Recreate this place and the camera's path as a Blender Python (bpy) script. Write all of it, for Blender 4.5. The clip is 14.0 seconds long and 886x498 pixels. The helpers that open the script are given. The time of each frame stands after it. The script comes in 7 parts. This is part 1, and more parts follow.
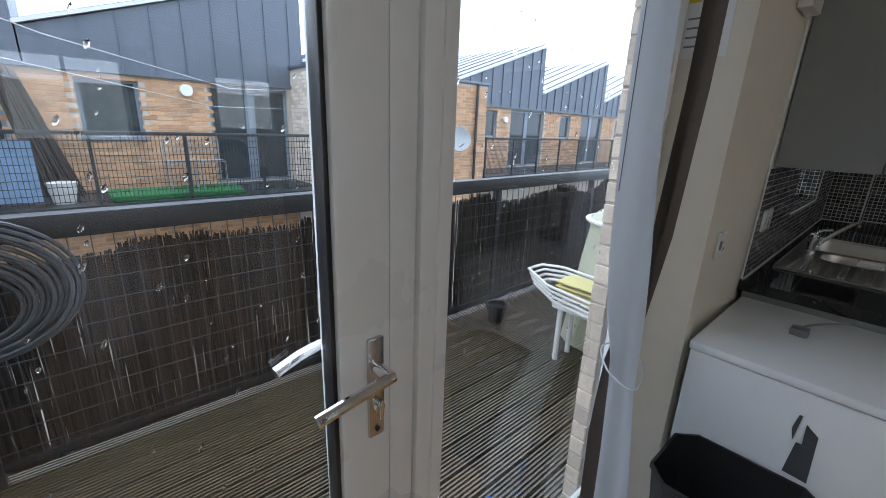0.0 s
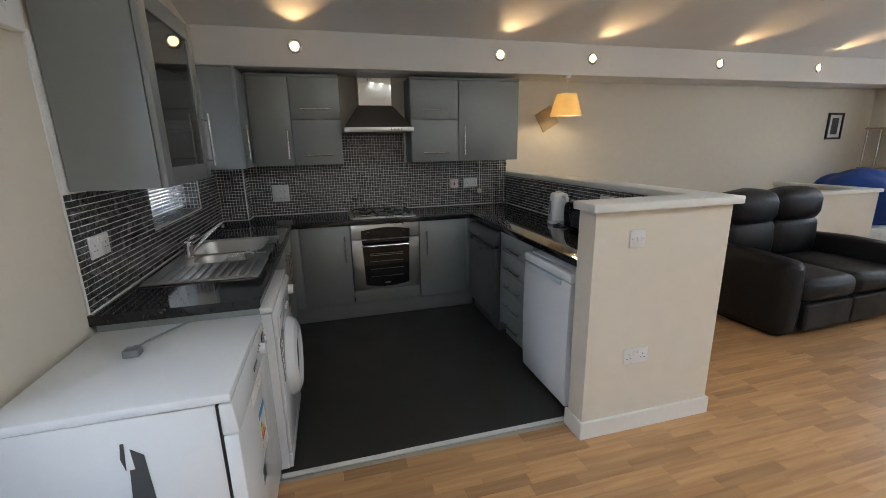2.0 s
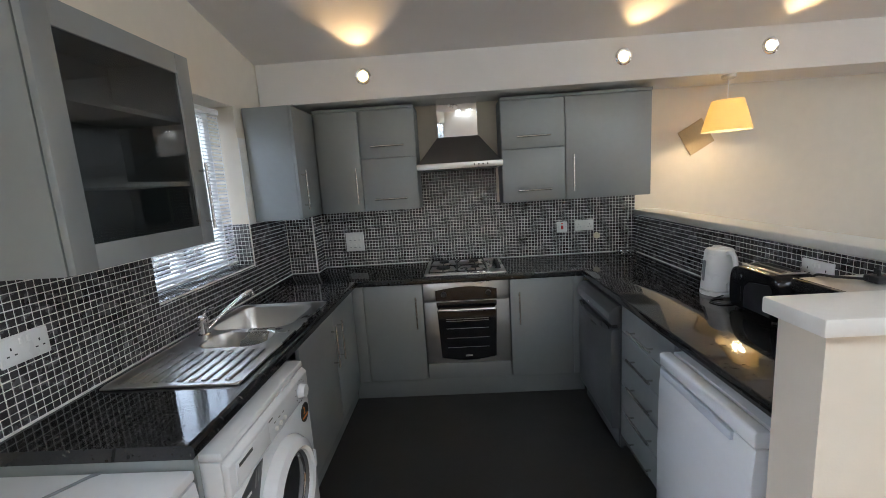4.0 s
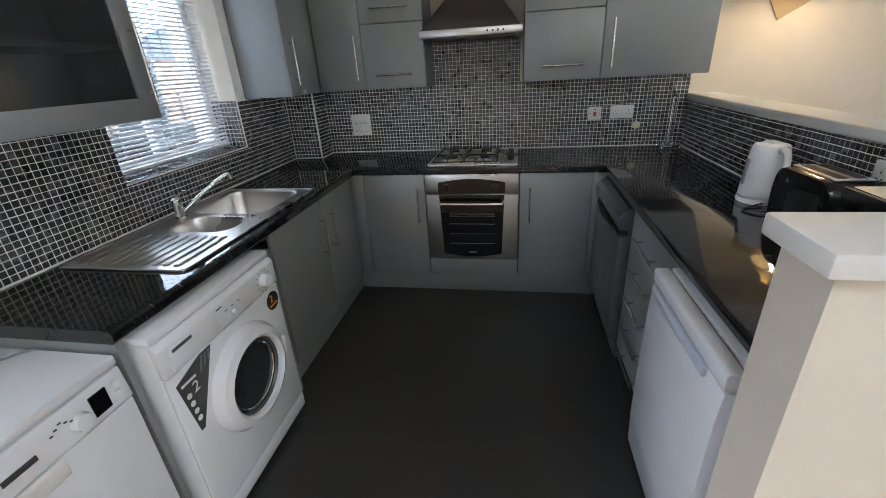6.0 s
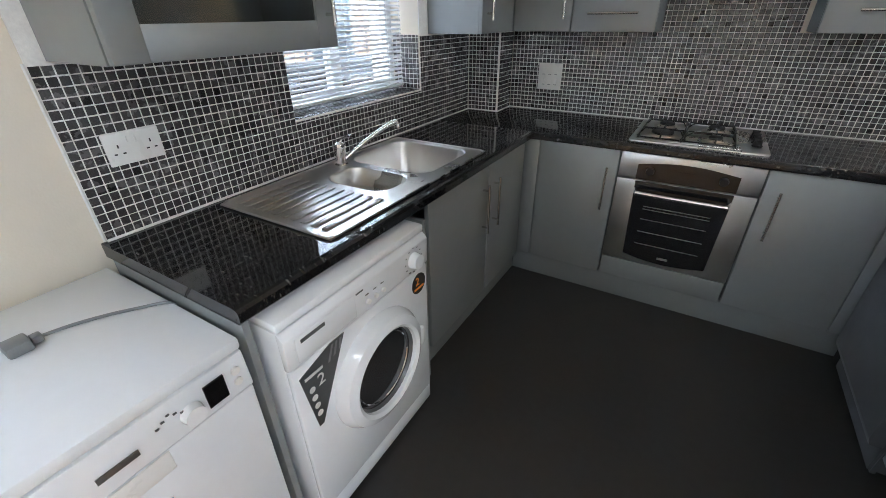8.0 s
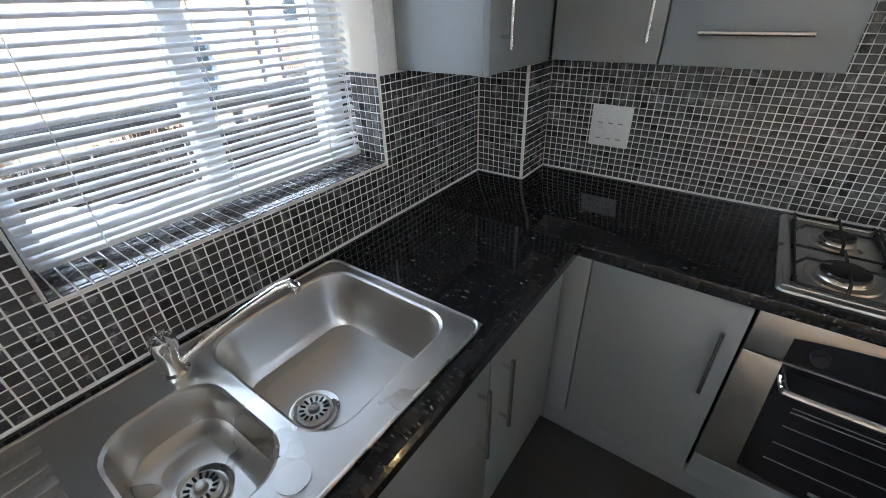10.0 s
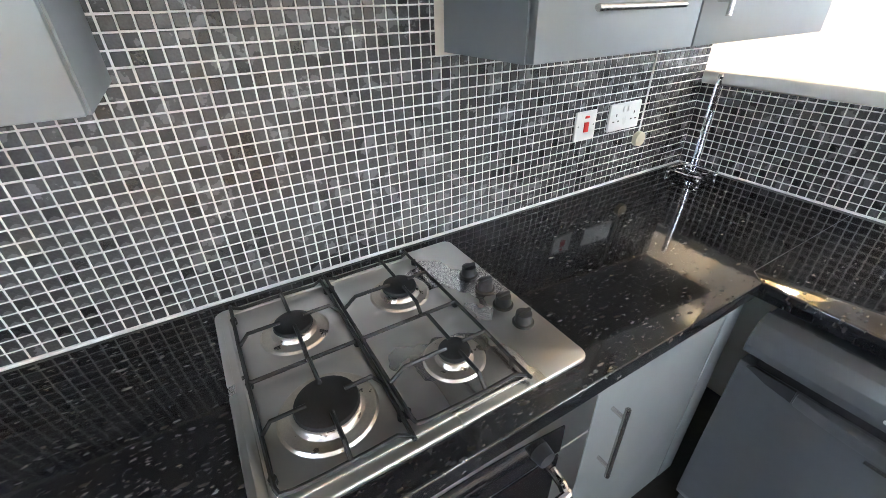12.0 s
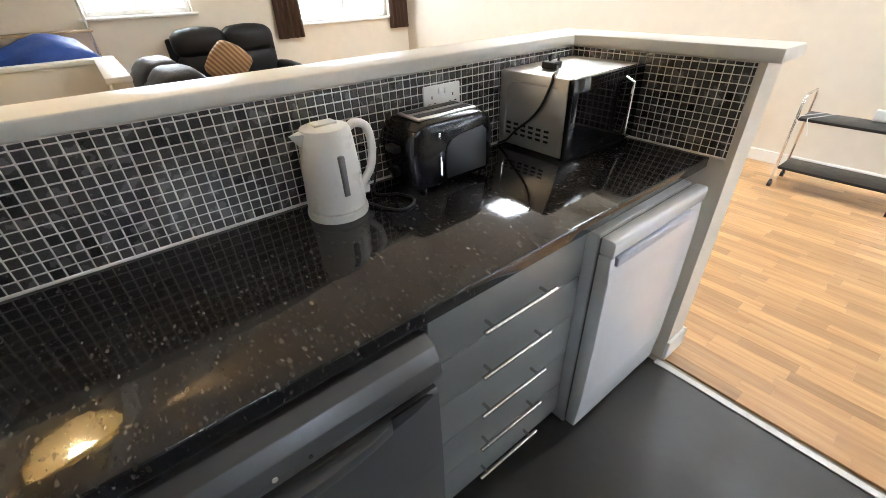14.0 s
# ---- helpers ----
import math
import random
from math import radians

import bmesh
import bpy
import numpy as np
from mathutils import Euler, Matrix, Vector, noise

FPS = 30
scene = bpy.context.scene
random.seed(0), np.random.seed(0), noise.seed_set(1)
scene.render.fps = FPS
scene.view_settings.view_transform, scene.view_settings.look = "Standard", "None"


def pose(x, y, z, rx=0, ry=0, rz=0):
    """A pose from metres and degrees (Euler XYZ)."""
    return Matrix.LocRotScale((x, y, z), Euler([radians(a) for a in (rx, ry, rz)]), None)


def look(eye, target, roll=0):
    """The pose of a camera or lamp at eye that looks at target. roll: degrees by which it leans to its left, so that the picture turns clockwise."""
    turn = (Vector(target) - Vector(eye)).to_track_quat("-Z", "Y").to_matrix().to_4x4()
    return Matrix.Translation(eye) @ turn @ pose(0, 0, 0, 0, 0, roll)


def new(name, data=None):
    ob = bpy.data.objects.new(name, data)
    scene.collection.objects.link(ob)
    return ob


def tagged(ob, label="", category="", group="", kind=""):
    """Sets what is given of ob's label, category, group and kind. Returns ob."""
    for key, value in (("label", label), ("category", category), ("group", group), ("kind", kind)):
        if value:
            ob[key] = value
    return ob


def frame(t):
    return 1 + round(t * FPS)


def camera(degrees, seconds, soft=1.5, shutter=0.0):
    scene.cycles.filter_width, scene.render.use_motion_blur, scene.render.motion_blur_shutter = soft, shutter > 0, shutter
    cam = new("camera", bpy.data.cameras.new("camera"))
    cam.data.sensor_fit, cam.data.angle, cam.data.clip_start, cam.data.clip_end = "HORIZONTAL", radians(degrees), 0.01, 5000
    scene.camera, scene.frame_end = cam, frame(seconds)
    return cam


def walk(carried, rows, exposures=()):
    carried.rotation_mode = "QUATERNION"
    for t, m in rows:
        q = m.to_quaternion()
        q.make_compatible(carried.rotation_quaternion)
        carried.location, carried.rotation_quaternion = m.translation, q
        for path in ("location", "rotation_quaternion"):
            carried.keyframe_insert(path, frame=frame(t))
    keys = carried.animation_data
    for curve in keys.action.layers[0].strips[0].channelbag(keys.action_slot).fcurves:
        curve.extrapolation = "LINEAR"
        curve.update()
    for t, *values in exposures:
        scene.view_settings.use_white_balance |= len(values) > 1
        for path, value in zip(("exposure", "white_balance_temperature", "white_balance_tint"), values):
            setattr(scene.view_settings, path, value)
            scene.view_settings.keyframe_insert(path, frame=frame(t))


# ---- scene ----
cam = camera(94.0, 14.0, soft=0.7)
PATH = [
    (0, (0.367, -4.420, 1.479), (-1.047, -3.125, 0.910), 2.2),
    (0.5, (0.482, -4.409, 1.486), (-0.533, -2.791, 0.893), 1.3),
    (1, (0.735, -4.312, 1.467), (0.386, -2.449, 0.828), 0.4),
    (1.5, (0.869, -4.283, 1.496), (1.081, -2.388, 0.893), -0.5),
    (2, (0.928, -4.168, 1.510), (1.434, -2.294, 1.030), -1.1),
    (2.5, (0.982, -3.941, 1.560), (1.467, -2.025, 1.256), -2.2),
    (2.7, (1.015, -3.872, 1.567), (1.400, -1.931, 1.280), -2.7),
    (4.8, (1.572, -3.168, 1.549), (1.354, -1.236, 1.081), -3.5),
    (5, (1.614, -3.147, 1.531), (1.355, -1.242, 0.980), -3.6),
    (5.5, (1.645, -3.140, 1.504), (1.314, -1.311, 0.764), -4.1),
    (6, (1.648, -3.141, 1.499), (1.310, -1.344, 0.687), -3.4),
    (6.5, (1.677, -3.092, 1.469), (1.288, -1.354, 0.558), -2.9),
    (7, (1.623, -2.998, 1.456), (1.213, -1.288, 0.503), -1.1),
    (7.5, (1.473, -2.889, 1.467), (0.848, -1.232, 0.537), -0.3),
    (7.7, (1.430, -2.849, 1.452), (0.645, -1.274, 0.502), -0.4),
    (9.8, (0.932, -1.844, 1.558), (-0.165, -0.532, 0.521), -1.6),
    (10, (0.920, -1.700, 1.548), (-0.110, -0.328, 0.521), -1.8),
    (10.5, (0.869, -1.443, 1.537), (0.175, 0.115, 0.492), -2.0),
    (11, (0.832, -1.185, 1.516), (0.627, 0.497, 0.455), -2.3),
    (11.5, (0.925, -1.007, 1.498), (1.269, 0.631, 0.403), -1.9),
    (12, (1.165, -0.888, 1.478), (2.025, 0.590, 0.441), -1.3),
    (12.5, (1.329, -0.841, 1.455), (2.677, 0.233, 0.440), -1.4),
    (13, (1.498, -0.788, 1.440), (3.159, -0.427, 0.385), -3.6),
    (13.5, (1.633, -0.810, 1.440), (3.278, -1.212, 0.375), -3.0),
    (14, (1.673, -0.891, 1.426), (3.012, -1.910, 0.346), -2.3),
]
walk(cam, [(t, look(eye, target, roll)) for t, eye, target, roll in PATH],
     exposures=[(0.0, -1.61, 5900, 10), (0.6, -1.43, 5900, 10), (1.2, -1.07, 5900, 10), (1.5, -0.98, 6100, 10), (2.0, -0.52, 6000, 10),
                (2.7, -0.11, 5950, 10), (5.0, 0.09, 5700, 10), (6.5, 0.12, 5800, 10), (7.5, 0.48, 5800, 10), (10.0, 0.43, 5750, 10),
                (10.5, 0.41, 5750, 10), (11.0, 0.78, 5800, 10), (11.5, 1.67, 5900, 10), (12.0, 1.95, 5700, 10), (12.5, 2.03, 5700, 10),
                (13.2, 1.49, 6050, 10), (13.6, 1.12, 6300, 10), (14.0, 0.93, 6350, 10)])

# ---- world, sun and large lights ----
world = bpy.data.worlds.new("sky")
scene.world = world
world.use_nodes = True
wn = world.node_tree.nodes
sky = wn.new("ShaderNodeTexSky")
sky.sky_type = 'NISHITA'
sky.sun_disc = False
sky.sun_elevation, sky.sun_rotation = radians(35), radians(200)
sky.dust_density, sky.air_density = 6.0, 1.5
mixw = wn.new("ShaderNodeMixRGB")
mixw.inputs[0].default_value = 0.9
mixw.inputs[2].default_value = (8.3, 9.3, 10.6, 1)
world.node_tree.links.new(sky.outputs[0], mixw.inputs[1])
world.node_tree.links.new(mixw.outputs[0], wn["Background"].inputs[0])
wn["Background"].inputs[1].default_value = 1.0


def sun_lamp():
    l = bpy.data.lights.new("sun", 'SUN')
    l.energy, l.angle, l.color = 0.8, radians(25), (1, 0.97, 0.92)
    ob = new("sun", l)
    ob.matrix_basis = pose(0, 0, 20, 55, 0, 160)


sun_lamp()


def area_lamp(eye, target, sx, sy, watts, color=(0.93, 0.97, 1.0)):
    l = bpy.data.lights.new("window_daylight", 'AREA')
    l.shape, l.size, l.size_y, l.energy, l.color = 'RECTANGLE', sx, sy, watts, color
    ob = new("window_daylight", l)
    ob.matrix_basis = look(eye, target)


# daylight standing in the lounge and roof window openings
area_lamp((8.38, -1.57, 1.75), (0, -1.57, 1.5), 1.1, 1.0, 14)
area_lamp((8.38, -4.2, 1.69), (0, -4.2, 1.5), 1.5, 1.3, 18)
# roof lamps at x 1.6 and 2.8 are added, unseen, to brighten the kitchen
for x, watts in ((1.6, 13), (2.8, 16), (4.6, 22), (5.2, 22)):
    area_lamp((x, -4.70, 3.355), (x, -4.89, 2.455), 0.44, 0.86, watts, (0.88, 0.95, 1.0))


# ---- materials ----
def material(name, color, rough=0.5, metal=0.0, var=0.0, vscale=8.0, bump=0.0, bscale=120.0, spec=0.5, island=0.0,
             randomly=0.0, stretch=(1, 1, 1), coat=0.0, few=0.0):
    """A plain surface with two scales of variation in tone, and fine relief."""
    m = bpy.data.materials.new(name)
    m.use_nodes = True
    nt = m.node_tree
    n, ln = nt.nodes, nt.links
    b = n["Principled BSDF"]
    b.inputs["Roughness"].default_value, b.inputs["Metallic"].default_value = rough, metal
    b.inputs["Specular IOR Level"].default_value = spec
    b.inputs["Coat Weight"].default_value = coat
    b.inputs["Coat Roughness"].default_value = 0.08
    tc = n.new("ShaderNodeTexCoord")
    mp = n.new("ShaderNodeMapping")
    mp.inputs["Scale"].default_value = stretch
    ln.new(tc.outputs["Object"], mp.inputs["Vector"])
    val = None
    if var:
        n1, n2 = n.new("ShaderNodeTexNoise"), n.new("ShaderNodeTexNoise")
        n1.inputs["Scale"].default_value, n2.inputs["Scale"].default_value = vscale, vscale * 9
        n1.inputs["Detail"].default_value = 4
        for k in (n1, n2):
            ln.new(mp.outputs[0], k.inputs["Vector"])
        add = n.new("ShaderNodeMath")
        add.operation = 'ADD'
        ln.new(n1.outputs["Fac"], add.inputs[0])
        ln.new(n2.outputs["Fac"], add.inputs[1])
        r = n.new("ShaderNodeMapRange")
        r.inputs[1].default_value, r.inputs[2].default_value = 0.6, 1.4
        r.inputs[3].default_value, r.inputs[4].default_value = 1 - var, 1 + var
        ln.new(add.outputs[0], r.inputs[0])
        val = r.outputs[0]
        rr = n.new("ShaderNodeMapRange")
        rr.inputs[1].default_value, rr.inputs[2].default_value = 0.3, 0.7
        rr.inputs[3].default_value, rr.inputs[4].default_value = rough * 0.85, min(1, rough * 1.2)
        ln.new(n1.outputs["Fac"], rr.inputs[0])
        ln.new(rr.outputs[0], b.inputs["Roughness"])
    if island or randomly:
        g = n.new("ShaderNodeNewGeometry") if island else n.new("ShaderNodeObjectInfo")
        out = g.outputs["Random Per Island"] if island else g.outputs["Random"]
        r = n.new("ShaderNodeMapRange")
        amount = island or randomly
        r.inputs[3].default_value, r.inputs[4].default_value = 1 - amount, 1 + amount
        if few:
            # only this share of the pieces is darker, the others are alike
            r.inputs[2].default_value, r.inputs[4].default_value = few, 1.0
        ln.new(out, r.inputs[0])
        if val is None:
            val = r.outputs[0]
        else:
            mu = n.new("ShaderNodeMath")
            mu.operation = 'MULTIPLY'
            ln.new(val, mu.inputs[0])
            ln.new(r.outputs[0], mu.inputs[1])
            val = mu.outputs[0]
    if val is None:
        b.inputs["Base Color"].default_value = (*color, 1)
    else:
        vm = n.new("ShaderNodeVectorMath")
        vm.operation = 'SCALE'
        vm.inputs[0].default_value = color
        ln.new(val, vm.inputs["Scale"])
        ln.new(vm.outputs[0], b.inputs["Base Color"])
    if bump:
        nb = n.new("ShaderNodeTexNoise")
        nb.inputs["Scale"].default_value = bscale
        nb.inputs["Detail"].default_value = 3
        ln.new(mp.outputs[0], nb.inputs["Vector"])
        bp = n.new("ShaderNodeBump")
        bp.inputs["Strength"].default_value, bp.inputs["Distance"].default_value = bump, 0.01
        ln.new(nb.outputs["Fac"], bp.inputs["Height"])
        ln.new(bp.outputs[0], b.inputs["Normal"])
    return m


def glow(name, color, strength):
    m = bpy.data.materials.new(name)
    m.use_nodes = True
    b = m.node_tree.nodes["Principled BSDF"]
    b.inputs["Base Color"].default_value = (*color, 1)
    b.inputs["Emission Color"].default_value = (*color, 1)
    b.inputs["Emission Strength"].default_value = strength
    return m


def glass_material(name, color=(1, 1, 1), rough=0.0, ior=1.45):
    m = bpy.data.materials.new(name)
    m.use_nodes = True
    b = m.node_tree.nodes["Principled BSDF"]
    b.inputs["Base Color"].default_value = (*color, 1)
    b.inputs["Roughness"].default_value = rough
    b.inputs["IOR"].default_value = ior
    b.inputs["Transmission Weight"].default_value = 1
    return m


def worktop_material():
    """Black polished laminate with pale and brown flecks."""
    m = material("worktop_black", (0.011, 0.011, 0.011), 0.062, bump=0.010, bscale=60, spec=0.6)
    nt = m.node_tree
    n, ln = nt.nodes, nt.links
    b = n["Principled BSDF"]
    tc = n.new("ShaderNodeTexCoord")
    col = None
    for scale, limit, tint, seed in ((52, 0.29, (0.12, 0.115, 0.105), 0.0), (95, 0.32, (0.06, 0.053, 0.044), 3.0), (24, 0.21, (0.14, 0.135, 0.122), 7.0), (40, 0.34, (0.036, 0.032, 0.027), 5.0)):
        mp = n.new("ShaderNodeMapping")
        mp.inputs["Location"].default_value = (seed, seed, 0)
        mp.inputs["Rotation"].default_value = (0, 0, seed)
        mp.inputs["Scale"].default_value = (1, 2.3, 1)
        ln.new(tc.outputs["Object"], mp.inputs[0])
        wob = n.new("ShaderNodeTexNoise")
        wob.inputs["Scale"].default_value = scale * 1.2
        ln.new(mp.outputs[0], wob.inputs["Vector"])
        mixv = n.new("ShaderNodeMixRGB")
        mixv.inputs[0].default_value = 0.02
        ln.new(mp.outputs[0], mixv.inputs[1])
        ln.new(wob.outputs["Color"], mixv.inputs[2])
        v = n.new("ShaderNodeTexVoronoi")
        v.inputs["Scale"].default_value = scale
        ln.new(mixv.outputs[0], v.inputs["Vector"])
        lt = n.new("ShaderNodeMapRange")
        lt.inputs[1].default_value, lt.inputs[2].default_value = limit, limit * 0.6
        ln.new(v.outputs["Distance"], lt.inputs[0])
        sep = n.new("ShaderNodeSeparateColor")
        ln.new(v.outputs["Color"], sep.inputs[0])
        gt = n.new("ShaderNodeMapRange")
        gt.inputs[1].default_value, gt.inputs[2].default_value = 0.55, 0.95
        ln.new(sep.outputs[0], gt.inputs[0])
        mu = n.new("ShaderNodeMath")
        mu.operation = 'MULTIPLY'
        ln.new(lt.outputs[0], mu.inputs[0])
        ln.new(gt.outputs[0], mu.inputs[1])
        mx = n.new("ShaderNodeMixRGB")
        ln.new(mu.outputs[0], mx.inputs[0])
        if col is None:
            mx.inputs[1].default_value = (0.012, 0.012, 0.013, 1)
        else:
            ln.new(col, mx.inputs[1])
        mx.inputs[2].default_value = (*tint, 1)
        col = mx.outputs[0]
    ln.new(col, b.inputs["Base Color"])
    return m


def wood_material(name, color, dark, rough, randomly=True):
    """Laminate strip: the grain runs along x, each strip with its own tone."""
    m = bpy.data.materials.new(name)
    m.use_nodes = True
    nt = m.node_tree
    n, ln = nt.nodes, nt.links
    b = n["Principled BSDF"]
    b.inputs["Roughness"].default_value = rough
    tc = n.new("ShaderNodeTexCoord")
    mp = n.new("ShaderNodeMapping")
    mp.inputs["Scale"].default_value = (2.5, 38, 38)
    ln.new(tc.outputs["Object"], mp.inputs[0])
    g = n.new("ShaderNodeNewGeometry")
    oi = n.new("ShaderNodeObjectInfo")
    add = n.new("ShaderNodeMath")
    add.operation = 'ADD'
    ln.new(g.outputs["Random Per Island"], add.inputs[0])
    ln.new(oi.outputs["Random"], add.inputs[1])
    fr = n.new("ShaderNodeMath")
    fr.operation = 'FRACT'
    ln.new(add.outputs[0], fr.inputs[0])
    no = n.new("ShaderNodeTexNoise")
    no.noise_dimensions = '4D'
    no.inputs["Scale"].default_value = 1.0
    no.inputs["Detail"].default_value = 5
    no.inputs["Distortion"].default_value = 0.6
    ln.new(mp.outputs[0], no.inputs["Vector"])
    k = n.new("ShaderNodeMath")
    k.operation = 'MULTIPLY'
    k.inputs[1].default_value = 40
    ln.new(fr.outputs[0], k.inputs[0])
    ln.new(k.outputs[0], no.inputs["W"])
    ramp = n.new("ShaderNodeMapRange")
    ramp.inputs[1].default_value, ramp.inputs[2].default_value = 0.35, 0.75
    ln.new(no.outputs["Fac"], ramp.inputs[0])
    mx = n.new("ShaderNodeMixRGB")
    mx.inputs[1].default_value, mx.inputs[2].default_value = (*color, 1), (*dark, 1)
    ln.new(ramp.outputs[0], mx.inputs[0])
    tone = n.new("ShaderNodeMapRange")
    tone.inputs[3].default_value, tone.inputs[4].default_value = 0.76, 1.2
    ln.new(fr.outputs[0], tone.inputs[0])
    vm = n.new("ShaderNodeVectorMath")
    vm.operation = 'SCALE'
    ln.new(mx.outputs[0], vm.inputs[0])
    ln.new(tone.outputs[0], vm.inputs["Scale"])
    ln.new(vm.outputs[0], b.inputs["Base Color"])
    bp = n.new("ShaderNodeBump")
    bp.inputs["Strength"].default_value, bp.inputs["Distance"].default_value = 0.08, 0.002
    ln.new(no.outputs["Fac"], bp.inputs["Height"])
    ln.new(bp.outputs[0], b.inputs["Normal"])
    return m


M_WALL = material("cream_wall_paint", (0.75, 0.69, 0.58), 0.75, var=0.035, vscale=1.3, bump=0.05, bscale=160)
M_CEIL = material("ceiling_paint", (0.82, 0.80, 0.77), 0.85, var=0.02, vscale=1.0, bump=0.05, bscale=120)
M_WHITE = material("white_gloss_paint", (0.80, 0.79, 0.75), 0.35, var=0.03, vscale=5, bump=0.02, bscale=90)
M_UPVC = material("white_upvc", (0.82, 0.82, 0.80), 0.28, var=0.02, vscale=4)
M_APPL = material("white_enamel", (0.80, 0.83, 0.86), 0.22, var=0.015, vscale=5, coat=0.3)
M_PLAST = material("white_plastic", (0.78, 0.78, 0.76), 0.3, var=0.02, vscale=20)
M_DOOR = material("grey_door_laminate", (0.27, 0.288, 0.29), 0.38, metal=0.35, var=0.03, vscale=3, bump=0.02, bscale=500)
M_CARC = material("grey_carcass", (0.23, 0.245, 0.245), 0.5, var=0.03, vscale=4)
M_STEEL = material("brushed_steel", (0.62, 0.61, 0.59), 0.30, metal=1.0, var=0.03, vscale=3)
M_CHROME = material("chrome", (0.78, 0.78, 0.78), 0.08, metal=1.0, var=0.02, vscale=30)
M_HANDLE = material("satin_steel_handle", (0.60, 0.59, 0.57), 0.27, metal=1.0)
M_BLACKP = material("black_plastic", (0.015, 0.015, 0.016), 0.35, var=0.1, vscale=20, bump=0.03, bscale=200)
M_BLACKG = material("black_gloss", (0.008, 0.008, 0.009), 0.06, var=0.05, vscale=20)
M_IRON = material("black_enamelled_iron", (0.012, 0.012, 0.012), 0.38, var=0.15, vscale=60, bump=0.05, bscale=250)
M_DGREY = material("graphite_enamel", (0.11, 0.115, 0.12), 0.33, metal=0.4, var=0.04, vscale=5)
M_LINO = material("dark_vinyl_floor", (0.027, 0.0265, 0.025), 0.42, var=0.14, vscale=3.5, bump=0.05, bscale=350)
M_GROUT = material("pale_grout", (0.80, 0.79, 0.76), 0.85, var=0.10, vscale=12, bump=0.1, bscale=300)
M_TILE_ONE = material("mosaic_tile", (0.074, 0.071, 0.073), 0.25, spec=0.9, var=0.40, vscale=26, randomly=0.75, few=0.35, bump=0.05, bscale=60)
M_TILE = material("mosaic_tile_rest", (0.074, 0.071, 0.073), 0.25, spec=0.9, var=0.40, vscale=26, island=0.75, few=0.35, bump=0.05, bscale=60)
M_SEAL = material("white_sealant", (0.72, 0.72, 0.70), 0.5, var=0.08, vscale=30, bump=0.1, bscale=80)
M_TOP = worktop_material()
M_OAK = wood_material("oak_laminate", (0.56, 0.335, 0.155), (0.40, 0.205, 0.085), 0.30)
M_GLASS = glass_material("clear_glass")
M_DGLASS = material("dark_glass", (0.006, 0.006, 0.007), 0.05, var=0.05, vscale=10)
M_LEATHER = material("black_leather", (0.008, 0.008, 0.009), 0.45, spec=0.3, var=0.25, vscale=8, bump=0.25, bscale=70)
M_BLUE = material("blue_fabric", (0.012, 0.06, 0.30), 0.55, var=0.2, vscale=6, bump=0.3, bscale=25)
M_CURTAIN = material("brown_striped_curtain", (0.13, 0.075, 0.05), 0.8, var=0.12, vscale=20, bump=0.15, bscale=400)
M_TAUPE = material("taupe_striped_curtain", (0.20, 0.165, 0.135), 0.8, var=0.14, vscale=20, bump=0.15, bscale=400)
M_LINING = material("white_curtain_lining", (0.72, 0.74, 0.76), 0.85, var=0.03, vscale=6, bump=0.1, bscale=400)
M_BRICK_ONE = material("buff_brick", (0.50, 0.30, 0.17), 0.85, var=0.25, vscale=14, randomly=0.25, bump=0.3, bscale=60)
M_BRICK = material("buff_brick_rest", (0.50, 0.30, 0.17), 0.85, var=0.25, vscale=14, island=0.25, bump=0.3, bscale=60)
# own outer wall's pale brick; on the bay's side it paints reflected light
M_BRICK_PALE = material("pale_brick", (0.62, 0.54, 0.45), 0.85, var=0.2, vscale=14, island=0.2, bump=0.3, bscale=60)
M_MORTAR = material("mortar", (0.48, 0.43, 0.36), 0.9, var=0.1, vscale=10, bump=0.2, bscale=80)
M_ZINC = material("grey_zinc_cladding", (0.13, 0.15, 0.18), 0.45, metal=0.4, var=0.12, vscale=1.5, bump=0.03, bscale=20)
M_ZROOF = material("pale_roof_sheet", (0.62, 0.64, 0.66), 0.5, metal=0.1, var=0.06, vscale=2)
M_FRAME = material("grey_window_frame", (0.20, 0.24, 0.28), 0.4, var=0.05, vscale=6)
M_RAIL = material("dark_grey_steel", (0.045, 0.048, 0.052), 0.4, metal=0.3, var=0.15, vscale=10, bump=0.05, bscale=60)
M_REED = material("weathered_reed", (0.040, 0.031, 0.025), 0.75, var=0.3, vscale=20, island=0.8, bump=0.2, bscale=90)
M_DECK = material("wet_decking", (0.115, 0.092, 0.062), 0.24, var=0.3, vscale=2.5, stretch=(3, 0.6, 1), randomly=0.15, bump=0.15, bscale=60)
M_SCREEN = material("blue_grey_screen", (0.15, 0.20, 0.23), 0.45, metal=0.2, var=0.12, vscale=6, bump=0.04, bscale=60)
# dark hose made paler and bluer: the pane's reflection is in its colour
M_HOSE = material("hose_with_pane_sheen", (0.075, 0.085, 0.095), 0.4, var=0.25, vscale=12, bump=0.1, bscale=80)
M_GREYP = material("grey_plastic", (0.20, 0.21, 0.22), 0.4, var=0.05, vscale=30)
M_GROUND = material("paving", (0.20, 0.20, 0.19), 0.8, var=0.2, vscale=0.8, bump=0.1, bscale=30)


